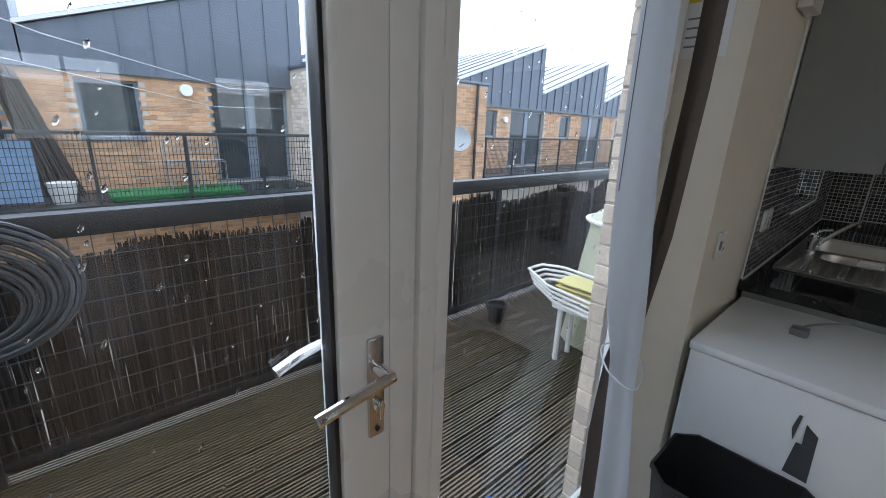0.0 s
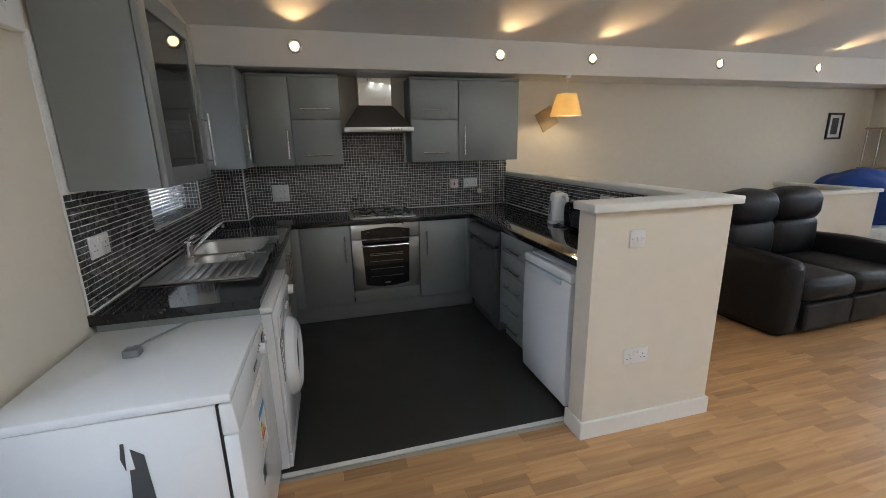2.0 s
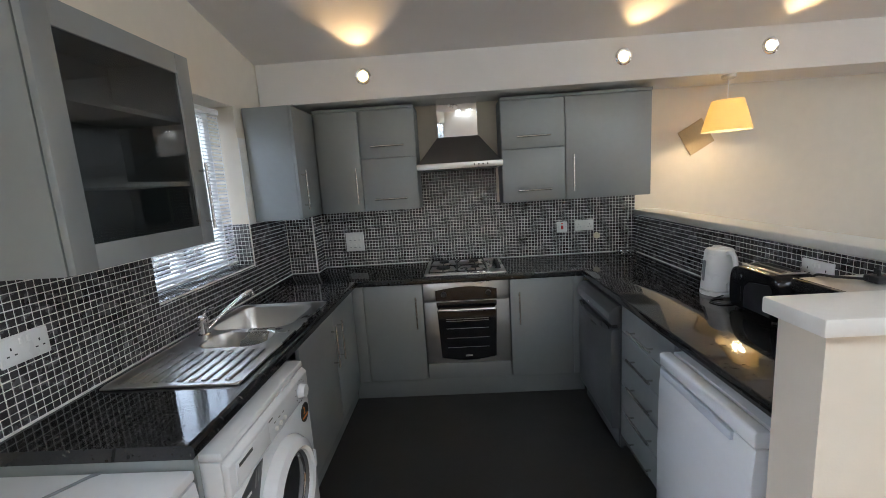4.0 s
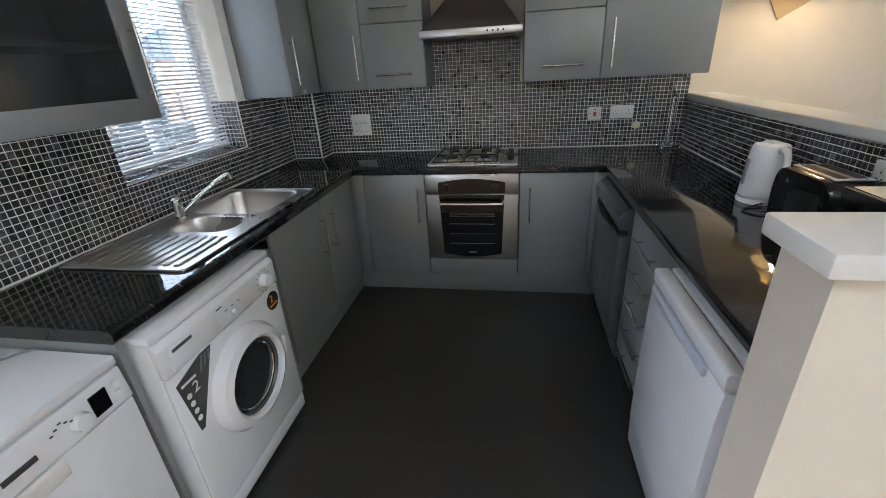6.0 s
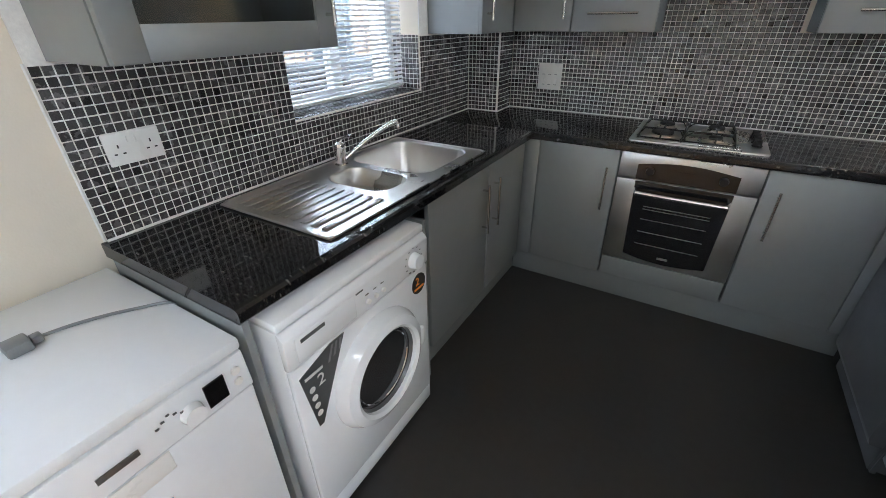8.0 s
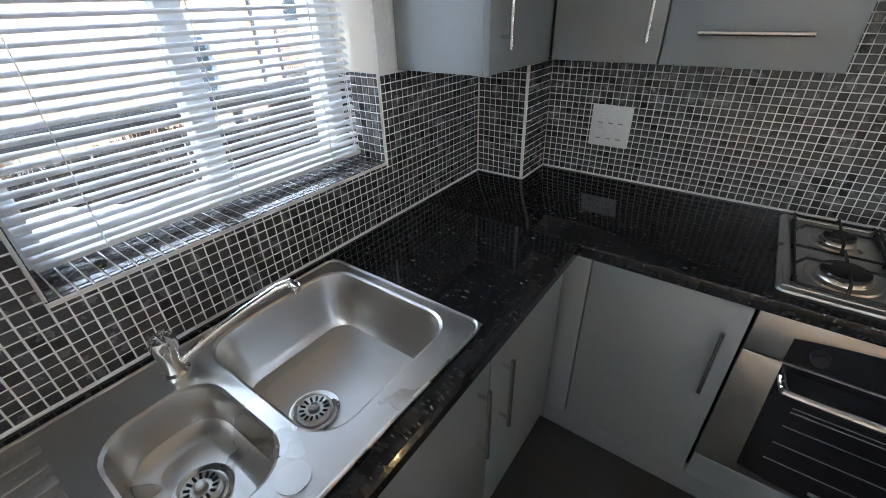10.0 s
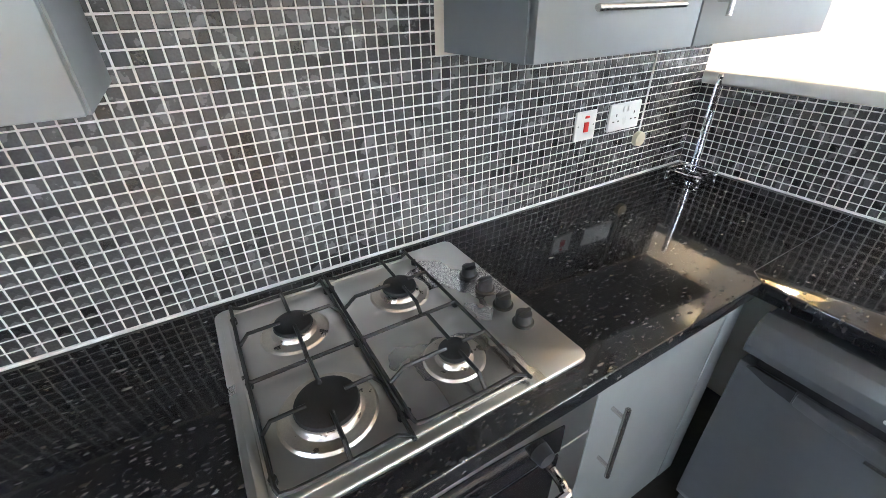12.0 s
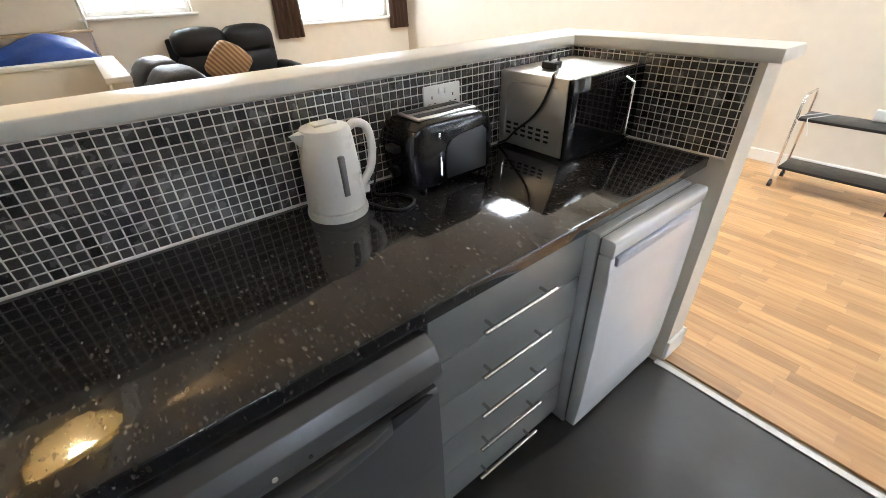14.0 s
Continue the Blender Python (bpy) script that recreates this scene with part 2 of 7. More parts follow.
# ---- mesh helpers ----
def bm_box(bm, x0, x1, y0, y1, z0, z1, bev=0.0, seg=2):
    r = bmesh.ops.create_cube(bm, size=1.0, matrix=Matrix.LocRotScale(
        ((x0 + x1) / 2, (y0 + y1) / 2, (z0 + z1) / 2), None, (abs(x1 - x0), abs(y1 - y0), abs(z1 - z0))))
    if bev:
        edges = list({e for v in r["verts"] for e in v.link_edges})
        bmesh.ops.bevel(bm, geom=edges, offset=bev, segments=seg, affect='EDGES', profile=0.5)
    return bm


def box(x0, x1, y0, y1, z0, z1, bev=0.0, seg=2):
    return bm_box(bmesh.new(), x0, x1, y0, y1, z0, z1, bev, seg)


def bm_cyl(bm, p, q, r0, r1=None, seg=16, caps=True):
    p, q = Vector(p), Vector(q)
    d = q - p
    m = Matrix.Translation((p + q) / 2) @ d.to_track_quat('Z', 'Y').to_matrix().to_4x4()
    bmesh.ops.create_cone(bm, cap_ends=caps, segments=seg, radius1=r0, radius2=r0 if r1 is None else r1, depth=d.length, matrix=m)
    return bm


def cyl(p, q, r0, r1=None, seg=16, caps=True):
    return bm_cyl(bmesh.new(), p, q, r0, r1, seg, caps)


def bm_tube(bm, pts, r, seg=8):
    """A round bar along a line of points."""
    pts = [Vector(p) for p in pts]
    rings, up = [], None
    for i, p in enumerate(pts):
        d = (pts[min(i + 1, len(pts) - 1)] - pts[max(i - 1, 0)]).normalized()
        if up is None:
            up = d.orthogonal().normalized()
        up = (up - d * up.dot(d)).normalized()
        side = d.cross(up)
        rings.append([bm.verts.new(p + r * (math.cos(a) * up + math.sin(a) * side))
                      for a in (2 * math.pi * k / seg for k in range(seg))])
    for a, b in zip(rings, rings[1:]):
        for k in range(seg):
            bm.faces.new((a[k], a[(k + 1) % seg], b[(k + 1) % seg], b[k]))
    bm.faces.new(rings[0][::-1])
    bm.faces.new(rings[-1])
    return bm


def smooth(pts, n=6):
    """Points along a rounded line through pts."""
    p = [Vector(q) for q in pts]
    p = [p[0] * 2 - p[1]] + p + [p[-1] * 2 - p[-2]]
    out = []
    for a, b, c, d in zip(p, p[1:], p[2:], p[3:]):
        for k in range(n):
            f = k / n
            out.append(((b * 2) + (c - a) * f + (a * 2 - b * 5 + c * 4 - d) * f * f + (b * 3 - a - c * 3 + d) * f ** 3) / 2)
    return out + [p[-2]]


def tube(pts, r, seg=8):
    return bm_tube(bmesh.new(), pts, r, seg)


def bm_lathe(bm, profile, m=Matrix(), seg=32, caps=True):
    """A turned shape: profile of (radius, height) about the z axis of m."""
    rings = []
    for r, z in profile:
        rings.append([bm.verts.new(m @ Vector((r * math.cos(a), r * math.sin(a), z)))
                      for a in (2 * math.pi * k / seg for k in range(seg))])
    for a, b in zip(rings, rings[1:]):
        for k in range(seg):
            bm.faces.new((a[k], a[(k + 1) % seg], b[(k + 1) % seg], b[k]))
    if caps and profile[0][0] > 1e-6:
        bm.faces.new(rings[0][::-1])
    if caps and profile[-1][0] > 1e-6:
        bm.faces.new(rings[-1])
    bmesh.ops.remove_doubles(bm, verts=bm.verts, dist=1e-6)
    return bm


def lathe(profile, m=Matrix(), seg=32, caps=True):
    return bm_lathe(bmesh.new(), profile, m, seg, caps)


def bm_prism(bm, outline, vec, bev=0.0):
    """A flat outline pushed along vec."""
    vec = Vector(vec)
    a = [bm.verts.new(p) for p in outline]
    b = [bm.verts.new(Vector(p) + vec) for p in outline]
    faces = [bm.faces.new(a[::-1]), bm.faces.new(b)]
    for i in range(len(a)):
        j = (i + 1) % len(a)
        faces.append(bm.faces.new((a[i], a[j], b[j], b[i])))
    bmesh.ops.recalc_face_normals(bm, faces=faces)
    if bev:
        bmesh.ops.bevel(bm, geom=list({e for f in faces for e in f.edges}), offset=bev, segments=2, affect='EDGES', profile=0.5)
    return bm


def rounded(x0, x1, y0, y1, z, r, n=6):
    """A level rectangle with rounded corners."""
    return [(cx + r * math.cos(radians(st + 90 * j / n)), cy + r * math.sin(radians(st + 90 * j / n)), z)
            for cx, cy, st in ((x1 - r, y1 - r, 0), (x0 + r, y1 - r, 90), (x0 + r, y0 + r, 180), (x1 - r, y0 + r, 270)) for j in range(n + 1)]


def prism(outline, vec, bev=0.0):
    return bm_prism(bmesh.new(), outline, vec, bev)


def mesh_from(bm, name, mat, smooth=True):
    me = bpy.data.meshes.new(name)
    bm.normal_update()
    bm.to_mesh(me)
    bm.free()
    me.materials.append(mat)
    if smooth and len(me.polygons):
        me.polygons.foreach_set("use_smooth", [True] * len(me.polygons))
        me.set_sharp_from_angle(angle=radians(35))
    return me


def part(name, bm, mat, parent, label="", smooth=True):
    """One mesh under a thing or a part; coordinates are the world's."""
    ob = new(name, mesh_from(bm, name, mat, smooth))
    ob.parent = parent
    if parent.type == 'EMPTY':
        ob.matrix_parent_inverse = Matrix.Translation(-Vector(parent["base"]))
    if label:
        tagged(ob, label)
    return ob


def thing(name, base, label, category, group="", kind=""):
    ob = new(name)
    ob.empty_display_size = 0.1
    ob["base"] = [float(v) for v in base]
    ob.matrix_basis = Matrix.Translation(base)
    return tagged(ob, label, category, group, kind)


def solid(name, bm, mat, label, category, group="", kind="", smooth=True):
    """A thing of one mesh."""
    return tagged(new(name, mesh_from(bm, name, mat, smooth)), label, category, group, kind)


def structure(name, bm, mat, label, category, smooth=False):
    return solid(name, bm, mat, label, category, kind="structure", smooth=smooth)


def piece_mesh(name, sx, sy, sz, chamfer, mat):
    """A small slab with a chamfered upper rim, centred in x and y, its top at z = 0."""
    bm = bmesh.new()
    lo = [bm.verts.new((x * sx / 2, y * sy / 2, -sz)) for x, y in ((-1, -1), (1, -1), (1, 1), (-1, 1))]
    mid = [bm.verts.new((x * sx / 2, y * sy / 2, -chamfer)) for x, y in ((-1, -1), (1, -1), (1, 1), (-1, 1))]
    top = [bm.verts.new((x * (sx / 2 - chamfer), y * (sy / 2 - chamfer), 0)) for x, y in ((-1, -1), (1, -1), (1, 1), (-1, 1))]
    for a, b in ((lo, mid), (mid, top)):
        for i in range(4):
            bm.faces.new((a[i], a[(i + 1) % 4], b[(i + 1) % 4], b[i]))
    bm.faces.new(top)
    return mesh_from(bm, name, mat, False)


def joined_pieces(name, places, mat, parent, label):
    """Many small slabs in one mesh. places: (matrix, sx, sy, sz, chamfer)."""
    verts, faces = [], []
    corners = ((-1, -1), (1, -1), (1, 1), (-1, 1))
    for m, sx, sy, sz, c in places:
        k = len(verts)
        for z, cut in ((-sz, 0), (-c, 0), (0, c)):
            verts += [tuple(m @ Vector((x * (sx / 2 - cut), y * (sy / 2 - cut), z))) for x, y in corners]
        for r in (0, 4):
            faces += [(k + r + i, k + r + (i + 1) % 4, k + r + 4 + (i + 1) % 4, k + r + 4 + i) for i in range(4)]
        faces.append((k + 8, k + 9, k + 10, k + 11))
    me = bpy.data.meshes.new(name)
    me.from_pydata(verts, [], faces)
    me.materials.append(mat)
    ob = new(name, me)
    ob.parent = parent
    if parent.type == 'EMPTY':
        ob.matrix_parent_inverse = Matrix.Translation(-Vector(parent["base"]))
    return tagged(ob, label, kind="stuff")


def single_pieces(name, places, mat, parent):
    shared = {}
    for m, sx, sy, sz, c in places:
        key = (round(sx, 4), round(sy, 4), round(sz, 4))
        if key not in shared:
            shared[key] = piece_mesh(name, sx, sy, sz, c, mat)
        ob = new(name, shared[key])
        ob.parent = parent
        ob.matrix_basis = m
        if parent.type == 'EMPTY':
            ob.matrix_parent_inverse = Matrix.Translation(-Vector(parent["base"]))


def frame_axes(origin, u, v):
    """A matrix whose x, y run along u, v and whose z is their normal."""
    u, v = Vector(u).normalized(), Vector(v).normalized()
    w = u.cross(v)
    return Matrix.Translation(origin) @ Matrix((u, v, w)).transposed().to_4x4()


def bm_wall(bm, axis, at, thick, a0, a1, z0, z1, holes=()):
    """A wall across x (axis 'x': plane x = at, spanning y) or y, with openings (a0, a1, z0, z1) that go through it."""
    cuts_a = sorted({a0, a1, *[h[0] for h in holes], *[h[1] for h in holes]})
    cuts_z = sorted({z0, z1, *[h[2] for h in holes], *[h[3] for h in holes]})
    for i in range(len(cuts_a) - 1):
        run = None
        for j in range(len(cuts_z) - 1):
            ca, cz = (cuts_a[i] + cuts_a[i + 1]) / 2, (cuts_z[j] + cuts_z[j + 1]) / 2
            hole = any(h[0] < ca < h[1] and h[2] < cz < h[3] for h in holes)
            if not hole:
                if run is None:
                    run = [cuts_z[j], cuts_z[j + 1]]
                else:
                    run[1] = cuts_z[j + 1]
            if (hole or j == len(cuts_z) - 2) and run:
                lo, hi = min(at, at + thick), max(at, at + thick)
                if axis == 'x':
                    bm_box(bm, lo, hi, cuts_a[i], cuts_a[i + 1], *run)
                else:
                    bm_box(bm, cuts_a[i], cuts_a[i + 1], lo, hi, *run)
                run = None
    return bm


# ---- the setting ----
SLOPE = 0.21


def ceiling_z(y):
    return 2.43 + SLOPE * (-y - 0.38)


KW = (-1.655, -0.765, 1.10, 2.10)      # kitchen window: y from, y to, z from, z to
GY1, GTOP = -2.985, 2.15    # balcony glazing: north end and head

bm = bmesh.new()
bm_wall(bm, 'x', 0.0, -0.27, -2.975, 0.0, -0.12, 3.1, [KW])
structure("wall_west", bm, M_WALL, "cream painted kitchen wall with a window opening", "wall")
structure("wall_west_head", box(-0.27, 0.0, -5.28, -2.975, GTOP, 3.6), M_WALL, "cream painted wall over the balcony doors", "wall")
structure("wall_north", box(-0.27, 8.4, 0.0, 0.25, -0.12, 3.0), M_WALL, "long cream painted wall behind kitchen and lounge", "wall")
W1 = (-2.12, -1.02, 1.24, 2.25)
W2 = (-4.95, -3.45, 1.02, 2.35)
structure("wall_east", bm_wall(bmesh.new(), 'x', 8.17, 0.25, -5.28, 0.0, -0.12, 3.8, [W1, W2]), M_WALL, "cream painted lounge wall with two windows", "wall")
structure("wall_south", box(-0.27, 8.4, -5.70, -5.28, -0.12, 3.9), M_WALL, "cream painted lounge wall", "wall")
# the sloping ceiling, cut for four roof windows; x 1.6 and 2.8 are added
SK = [(x - 0.25, x + 0.25, -5.15, -4.25) for x in (1.6, 2.8, 4.6, 5.2)]
bm = bmesh.new()
xs = sorted({-0.27, 8.4, *[v for s in SK for v in s[:2]]})
ys = [-5.70, -5.15, -4.25, 0.25]
for i in range(len(xs) - 1):
    for j in range(3):
        cx, cy = (xs[i] + xs[i + 1]) / 2, (ys[j] + ys[j + 1]) / 2
        if not any(s[0] < cx < s[1] and s[2] < cy < s[3] for s in SK):
            bm_prism(bm, [(xs[i], ys[j], ceiling_z(ys[j])), (xs[i + 1], ys[j], ceiling_z(ys[j])),
                          (xs[i + 1], ys[j + 1], ceiling_z(ys[j + 1])), (xs[i], ys[j + 1], ceiling_z(ys[j + 1]))], (0, 0, 0.2))
structure("ceiling", bm, M_CEIL, "sloping white painted ceiling", "ceiling")
structure("ceiling_bulkhead", box(0.004, 8.166, -0.40, -0.004, 2.155, 2.50, 0.004), M_CEIL, "white boxed bulkhead along the wall", "bulkhead")
structure("subfloor", box(-0.27, 8.4, -5.70, 0.25, -0.25, -0.012), M_MORTAR, "screed under the floor coverings", "floor")
structure("floor_vinyl", box(0.0, 2.77, -2.37, 0.0, -0.012, 0.0, 0.002), M_LINO, "dark grey vinyl kitchen floor", "floor")
structure("trim_threshold", box(0.6, 2.11, -2.385, -2.355, -0.002, 0.006, 0.003), M_SEAL, "pale strip between vinyl and laminate", "threshold strip")
# half wall round the worktop's end, with its cap
structure("half_wall", box(2.77, 2.90, -2.54, -0.0, -0.012, 1.205), M_WALL, "cream painted half wall", "half wall")
structure("half_wall_end", box(2.10, 2.77, -2.54, -2.41, -0.012, 1.205), M_WALL, "cream painted end of the half wall", "half wall")
bm = bm_prism(bmesh.new(), [(2.76, 0.0, 1.205), (2.935, 0.0, 1.205), (2.935, -2.575, 1.205), (2.065, -2.575, 1.205),
                            (2.065, -2.40, 1.205), (2.76, -2.40, 1.205)], (0, 0, 0.04), 0.006)
structure("trim_half_wall_cap", bm, M_WHITE, "white painted timber cap on the half wall", "wall cap", True)


def skirting(x0, x1, y0, y1, n):
    structure(n, box(x0, x1, y0, y1, 0.0, 0.10, 0.004), M_WHITE, "white painted skirting board", "skirting")


skirting(2.085, 2.915, -2.556, -2.54, "baseboard_1")
skirting(2.085, 2.10, -2.54, -2.40, "baseboard_2")
skirting(2.90, 2.915, -2.54, -0.016, "baseboard_3")
skirting(2.915, 8.154, -0.016, 0.0, "baseboard_4")
skirting(8.154, 8.17, -5.264, -0.016, "baseboard_5")
skirting(0.0, 8.154, -5.28, -5.264, "baseboard_6")
skirting(0.0, 0.016, -2.975, -2.42, "baseboard_7")


# ---- windows ----
def window(name, x, wall, y0, y1, z0, z1, mat, label, bars=1, depth=0.06, fw=0.055):
    """A framed window in the plane x."""
    w = thing(name, (x, (y0 + y1) / 2, z0), label, "window", kind="structure")
    bm = bmesh.new()
    bm_box(bm, x - depth / 2, x + depth / 2, y0, y0 + fw, z0, z1, 0.006)
    bm_box(bm, x - depth / 2, x + depth / 2, y1 - fw, y1, z0, z1, 0.006)
    bm_box(bm, x - depth / 2 + .001, x + depth / 2 - .001, y0 + fw, y1 - fw, z0, z0 + fw, 0.006)
    bm_box(bm, x - depth / 2 + .001, x + depth / 2 - .001, y0 + fw, y1 - fw, z1 - fw, z1, 0.006)
    part("window_frame", bm, mat, w)
    n = bars + 1
    step = (y1 - y0 - 2 * fw) / n
    for i in range(n):
        a, b = y0 + fw + i * step, y0 + fw + (i + 1) * step
        if i:
            part("mullion", box(x - depth / 2 + .002, x + depth / 2 - .002, a - 0.03, a + 0.03, z0 + fw, z1 - fw, 0.005), mat, w)
        g = part("pane", box(x - 0.006, x + 0.006, a + (0.03 if i else 0), b - (0.03 if i < n - 1 else 0), z0 + fw, z1 - fw), M_GLASS, w)
        g.visible_shadow = False
    return w


window("window_1", -0.20, 0, *KW, M_UPVC, "white framed kitchen window behind a blind", 1)
w = window("window_2", 8.29, 0, *W1, M_UPVC, "white framed lounge window", 1)
part("window_sill", box(8.10, 8.26, W1[0] - 0.05, W1[1] + 0.05, W1[2] - 0.03, W1[2] - 0.002, 0.006), M_WHITE, w)
w = window("window_3", 8.29, 0, *W2, M_UPVC, "white framed lounge window between brown curtains", 1)
part("window_sill", box(8.12, 8.26, W2[0] - 0.02, W2[1] + 0.02, W2[2] - 0.03, W2[2] - 0.002, 0.006), M_WHITE, w)
for i, s in enumerate(SK):
    rw = thing(f"window_{4 + i}", ((s[0] + s[1]) / 2, s[3], ceiling_z(s[3])), "unseen roof window in the sloping ceiling", "roof window", kind="structure")
    for a, b, c, d in ((s[0], s[0] + .05, s[2], s[3]), (s[1] - .05, s[1], s[2], s[3]),
                       (s[0] + .05, s[1] - .05, s[2], s[2] + .05), (s[0] + .05, s[1] - .05, s[3] - .05, s[3])):
        part("window_frame", prism([(a, c, ceiling_z(c) + .06), (b, c, ceiling_z(c) + .06), (b, d, ceiling_z(d) + .06), (a, d, ceiling_z(d) + .06)], (0, 0, .08)), M_WHITE, rw)
    g = part("pane", prism([(s[0] + .05, s[2] + .05, ceiling_z(s[2] + .05) + .1), (s[1] - .05, s[2] + .05, ceiling_z(s[2] + .05) + .1),
                            (s[1] - .05, s[3] - .05, ceiling_z(s[3] - .05) + .1), (s[0] + .05, s[3] - .05, ceiling_z(s[3] - .05) + .1)], (0, 0, .012)), M_GLASS, rw)
    g.visible_shadow = False


# ---- balcony glazing: an outward door beside a fixed light ----
def balcony_glazing():
    X0, X1 = -0.245, -0.175
    d = thing("window_6", (-0.21, -3.5, 0), "white upvc fixed glazing beside the balcony door", "window", kind="structure")
    bm = bmesh.new()
    bm_box(bm, X0, X1, -4.043, -3.985, 0.0, GTOP, 0.008)
    bm_box(bm, X0, X1 + .006, -3.982, -3.930, 0.0, GTOP, 0.008)
    bm_box(bm, X0, X1, GY1 - 0.07, GY1, 0.0, GTOP, 0.008)
    bm_box(bm, X0 + .001, X1 - .001, -3.930, GY1 - 0.07, 0.0, 0.09, 0.008)
    bm_box(bm, X0 + .001, X1 - .001, -3.930, GY1 - 0.07, GTOP - 0.07, GTOP, 0.008)
    part("window_frame", bm, M_UPVC, d)
    bm = bmesh.new()
    bm_box(bm, X1 - .012, X1 + .012, -3.945, -3.912, 0.06, GTOP - .05, 0.008)
    bm_box(bm, X1 - .012, X1 + .012, GY1 - 0.09, GY1 - 0.06, 0.06, GTOP - .05, 0.006)
    bm_box(bm, X1 - .011, X1 + .011, -3.912, GY1 - 0.09, 0.07, 0.105, 0.006)
    part("glazing_bead", bm, M_UPVC, d)
    g = part("pane", box(-0.222, -0.198, -3.930, GY1 - 0.07, 0.09, GTOP - 0.07), M_GLASS, d)
    g.visible_shadow = False
    part("window_sill", box(-0.17, 0.02, -5.2, GY1, -0.012, 0.03, 0.006), M_UPVC, d)

    o = thing("door_1", (-0.21, -4.55, 0), "white upvc glazed balcony door with a satin lever handle", "door", kind="structure")
    y0, y1 = -5.10, -4.048
    bm = bmesh.new()
    bm_box(bm, X0, X1 + .012, y1 - 0.100, y1, 0.03, GTOP - .05, 0.010)
    bm_box(bm, X0, X1 + .012, y0, y0 + 0.100, 0.03, GTOP - .05, 0.010)
    bm_box(bm, X0 + .001, X1 + .011, y0 + .100, y1 - .100, 0.03, 0.15, 0.010)
    bm_box(bm, X0 + .001, X1 + .011, y0 + .100, y1 - .100, GTOP - 0.16, GTOP - .05, 0.010)
    part("door_frame", bm, M_UPVC, o)
    bm = bmesh.new()
    bm_box(bm, -0.205, -0.170, y1 - 0.109, y1 - 0.1005, 0.15, GTOP - .16, 0.002)
    bm_box(bm, -0.205, -0.170, y0 + 0.1005, y0 + 0.109, 0.15, GTOP - .16, 0.002)
    part("rubber_seal", bm, M_BLACKP, o, "black rubber glazing seal")
    g = part("pane", box(-0.222, -0.198, y0 + .100, y1 - .100, 0.15, GTOP - .16), M_GLASS, o)
    g.visible_shadow = False
    for side, s in (("inner", 1), ("outer", -1)):
        xf = X1 + .012 if s > 0 else X0
        hy = y1 - 0.036
        pl = part("handle_plate", box(min(xf, xf + s * .009), max(xf, xf + s * .009), hy - .016, hy + .016, 0.945, 1.140, 0.004), M_HANDLE, o)
        bm = bmesh.new()
        bm_cyl(bm, (xf, hy, 1.085), (xf + s * .05, hy, 1.085), 0.011)
        bm_tube(bm, [(xf + s * .048, hy + .006, 1.085), (xf + s * .052, hy - .03, 1.083), (xf + s * .050, hy - .08, 1.073), (xf + s * .044, hy - .125, 1.060)], 0.010, 10)
        part("lever", bm, M_CHROME, pl)
        part("lock_cylinder", cyl((xf, hy, 1.010), (xf + s * .02, hy, 1.010), 0.010), M_CHROME, pl)
        if s > 0:
            part("thumb_turn", box(xf + .018, xf + .026, hy - .004, hy + .004, 0.990, 1.025, 0.002), M_CHROME, pl)
        part("screw", cyl((xf, hy, 0.962), (xf + s * .011, hy, 0.962), 0.005, seg=10), M_BLACKP, pl)
    f = thing("door_frame_1", (-0.21, -5.2, 0), "white upvc outer door frame", "door frame", kind="structure")
    part("jamb", box(X0, X1, -5.25, -5.105, 0.0, GTOP, 0.006), M_UPVC, f)
    part("head", box(X0 + .001, X1 - .001, -5.10, -4.045, GTOP - .045, GTOP, 0.006), M_UPVC, f)
    part("threshold", box(X0, X1, -5.105, -4.045, 0.0, 0.028, 0.004), M_HANDLE, f)


balcony_glazing()


# ---- kitchen: base units ----
def bar_handle(parent, p, q, out, r=0.006):
    """A bar handle from p to q on two posts along out."""
    p, q, out = Vector(p), Vector(q), Vector(out)
    d = (q - p).normalized()
    bm = bm_cyl(bmesh.new(), p + out, q + out, r, seg=12)
    for k in (p + d * 0.03, q - d * 0.03):
        bm_cyl(bm, k, k + out, r * 0.8, seg=8)
    return part("handle", bm, M_HANDLE, parent, "brushed steel bar handle")


def base_unit(x0, x1, y0, y1, z1, face, label, name="base_cabinet", handle_at=None, z0=0.152, top=None):
    """A cabinet whose door looks along face: '-y', '+x' or '-x'."""
    t = 0.02
    u = thing(name, ((x0 + x1) / 2, (y0 + y1) / 2, z0), label, "cabinet", "kitchen base cabinets")
    if face == '-y':
        part("body", box(x0, x1, y0 + t + .003, y1, z0, z1), M_CARC, u)
        d = part("door", box(x0 + .002, x1 - .002, y0, y0 + t, z0 + .002, z1 - .004, 0.002), M_DOOR, u)
        if handle_at is not None:
            bar_handle(d, (handle_at, y0, z1 - 0.32), (handle_at, y0, z1 - 0.09), (0, -0.032, 0))
    else:
        s = 1 if face == '+x' else -1
        fx = x1 if s > 0 else x0
        part("body", box(x0 + (0 if s > 0 else t + .003), x1 - (t + .003 if s > 0 else 0), y0, y1, z0, top or z1), M_CARC, u)
        d = part("door", box(min(fx, fx - s * t), max(fx, fx - s * t), y0 + .002, y1 - .002, z0 + .002, z1 - .004, 0.002), M_DOOR, u)
        if handle_at is not None:
            bar_handle(d, (fx, handle_at, z1 - 0.34), (fx, handle_at, z1 - 0.09), (s * 0.032, 0, 0))
    return u


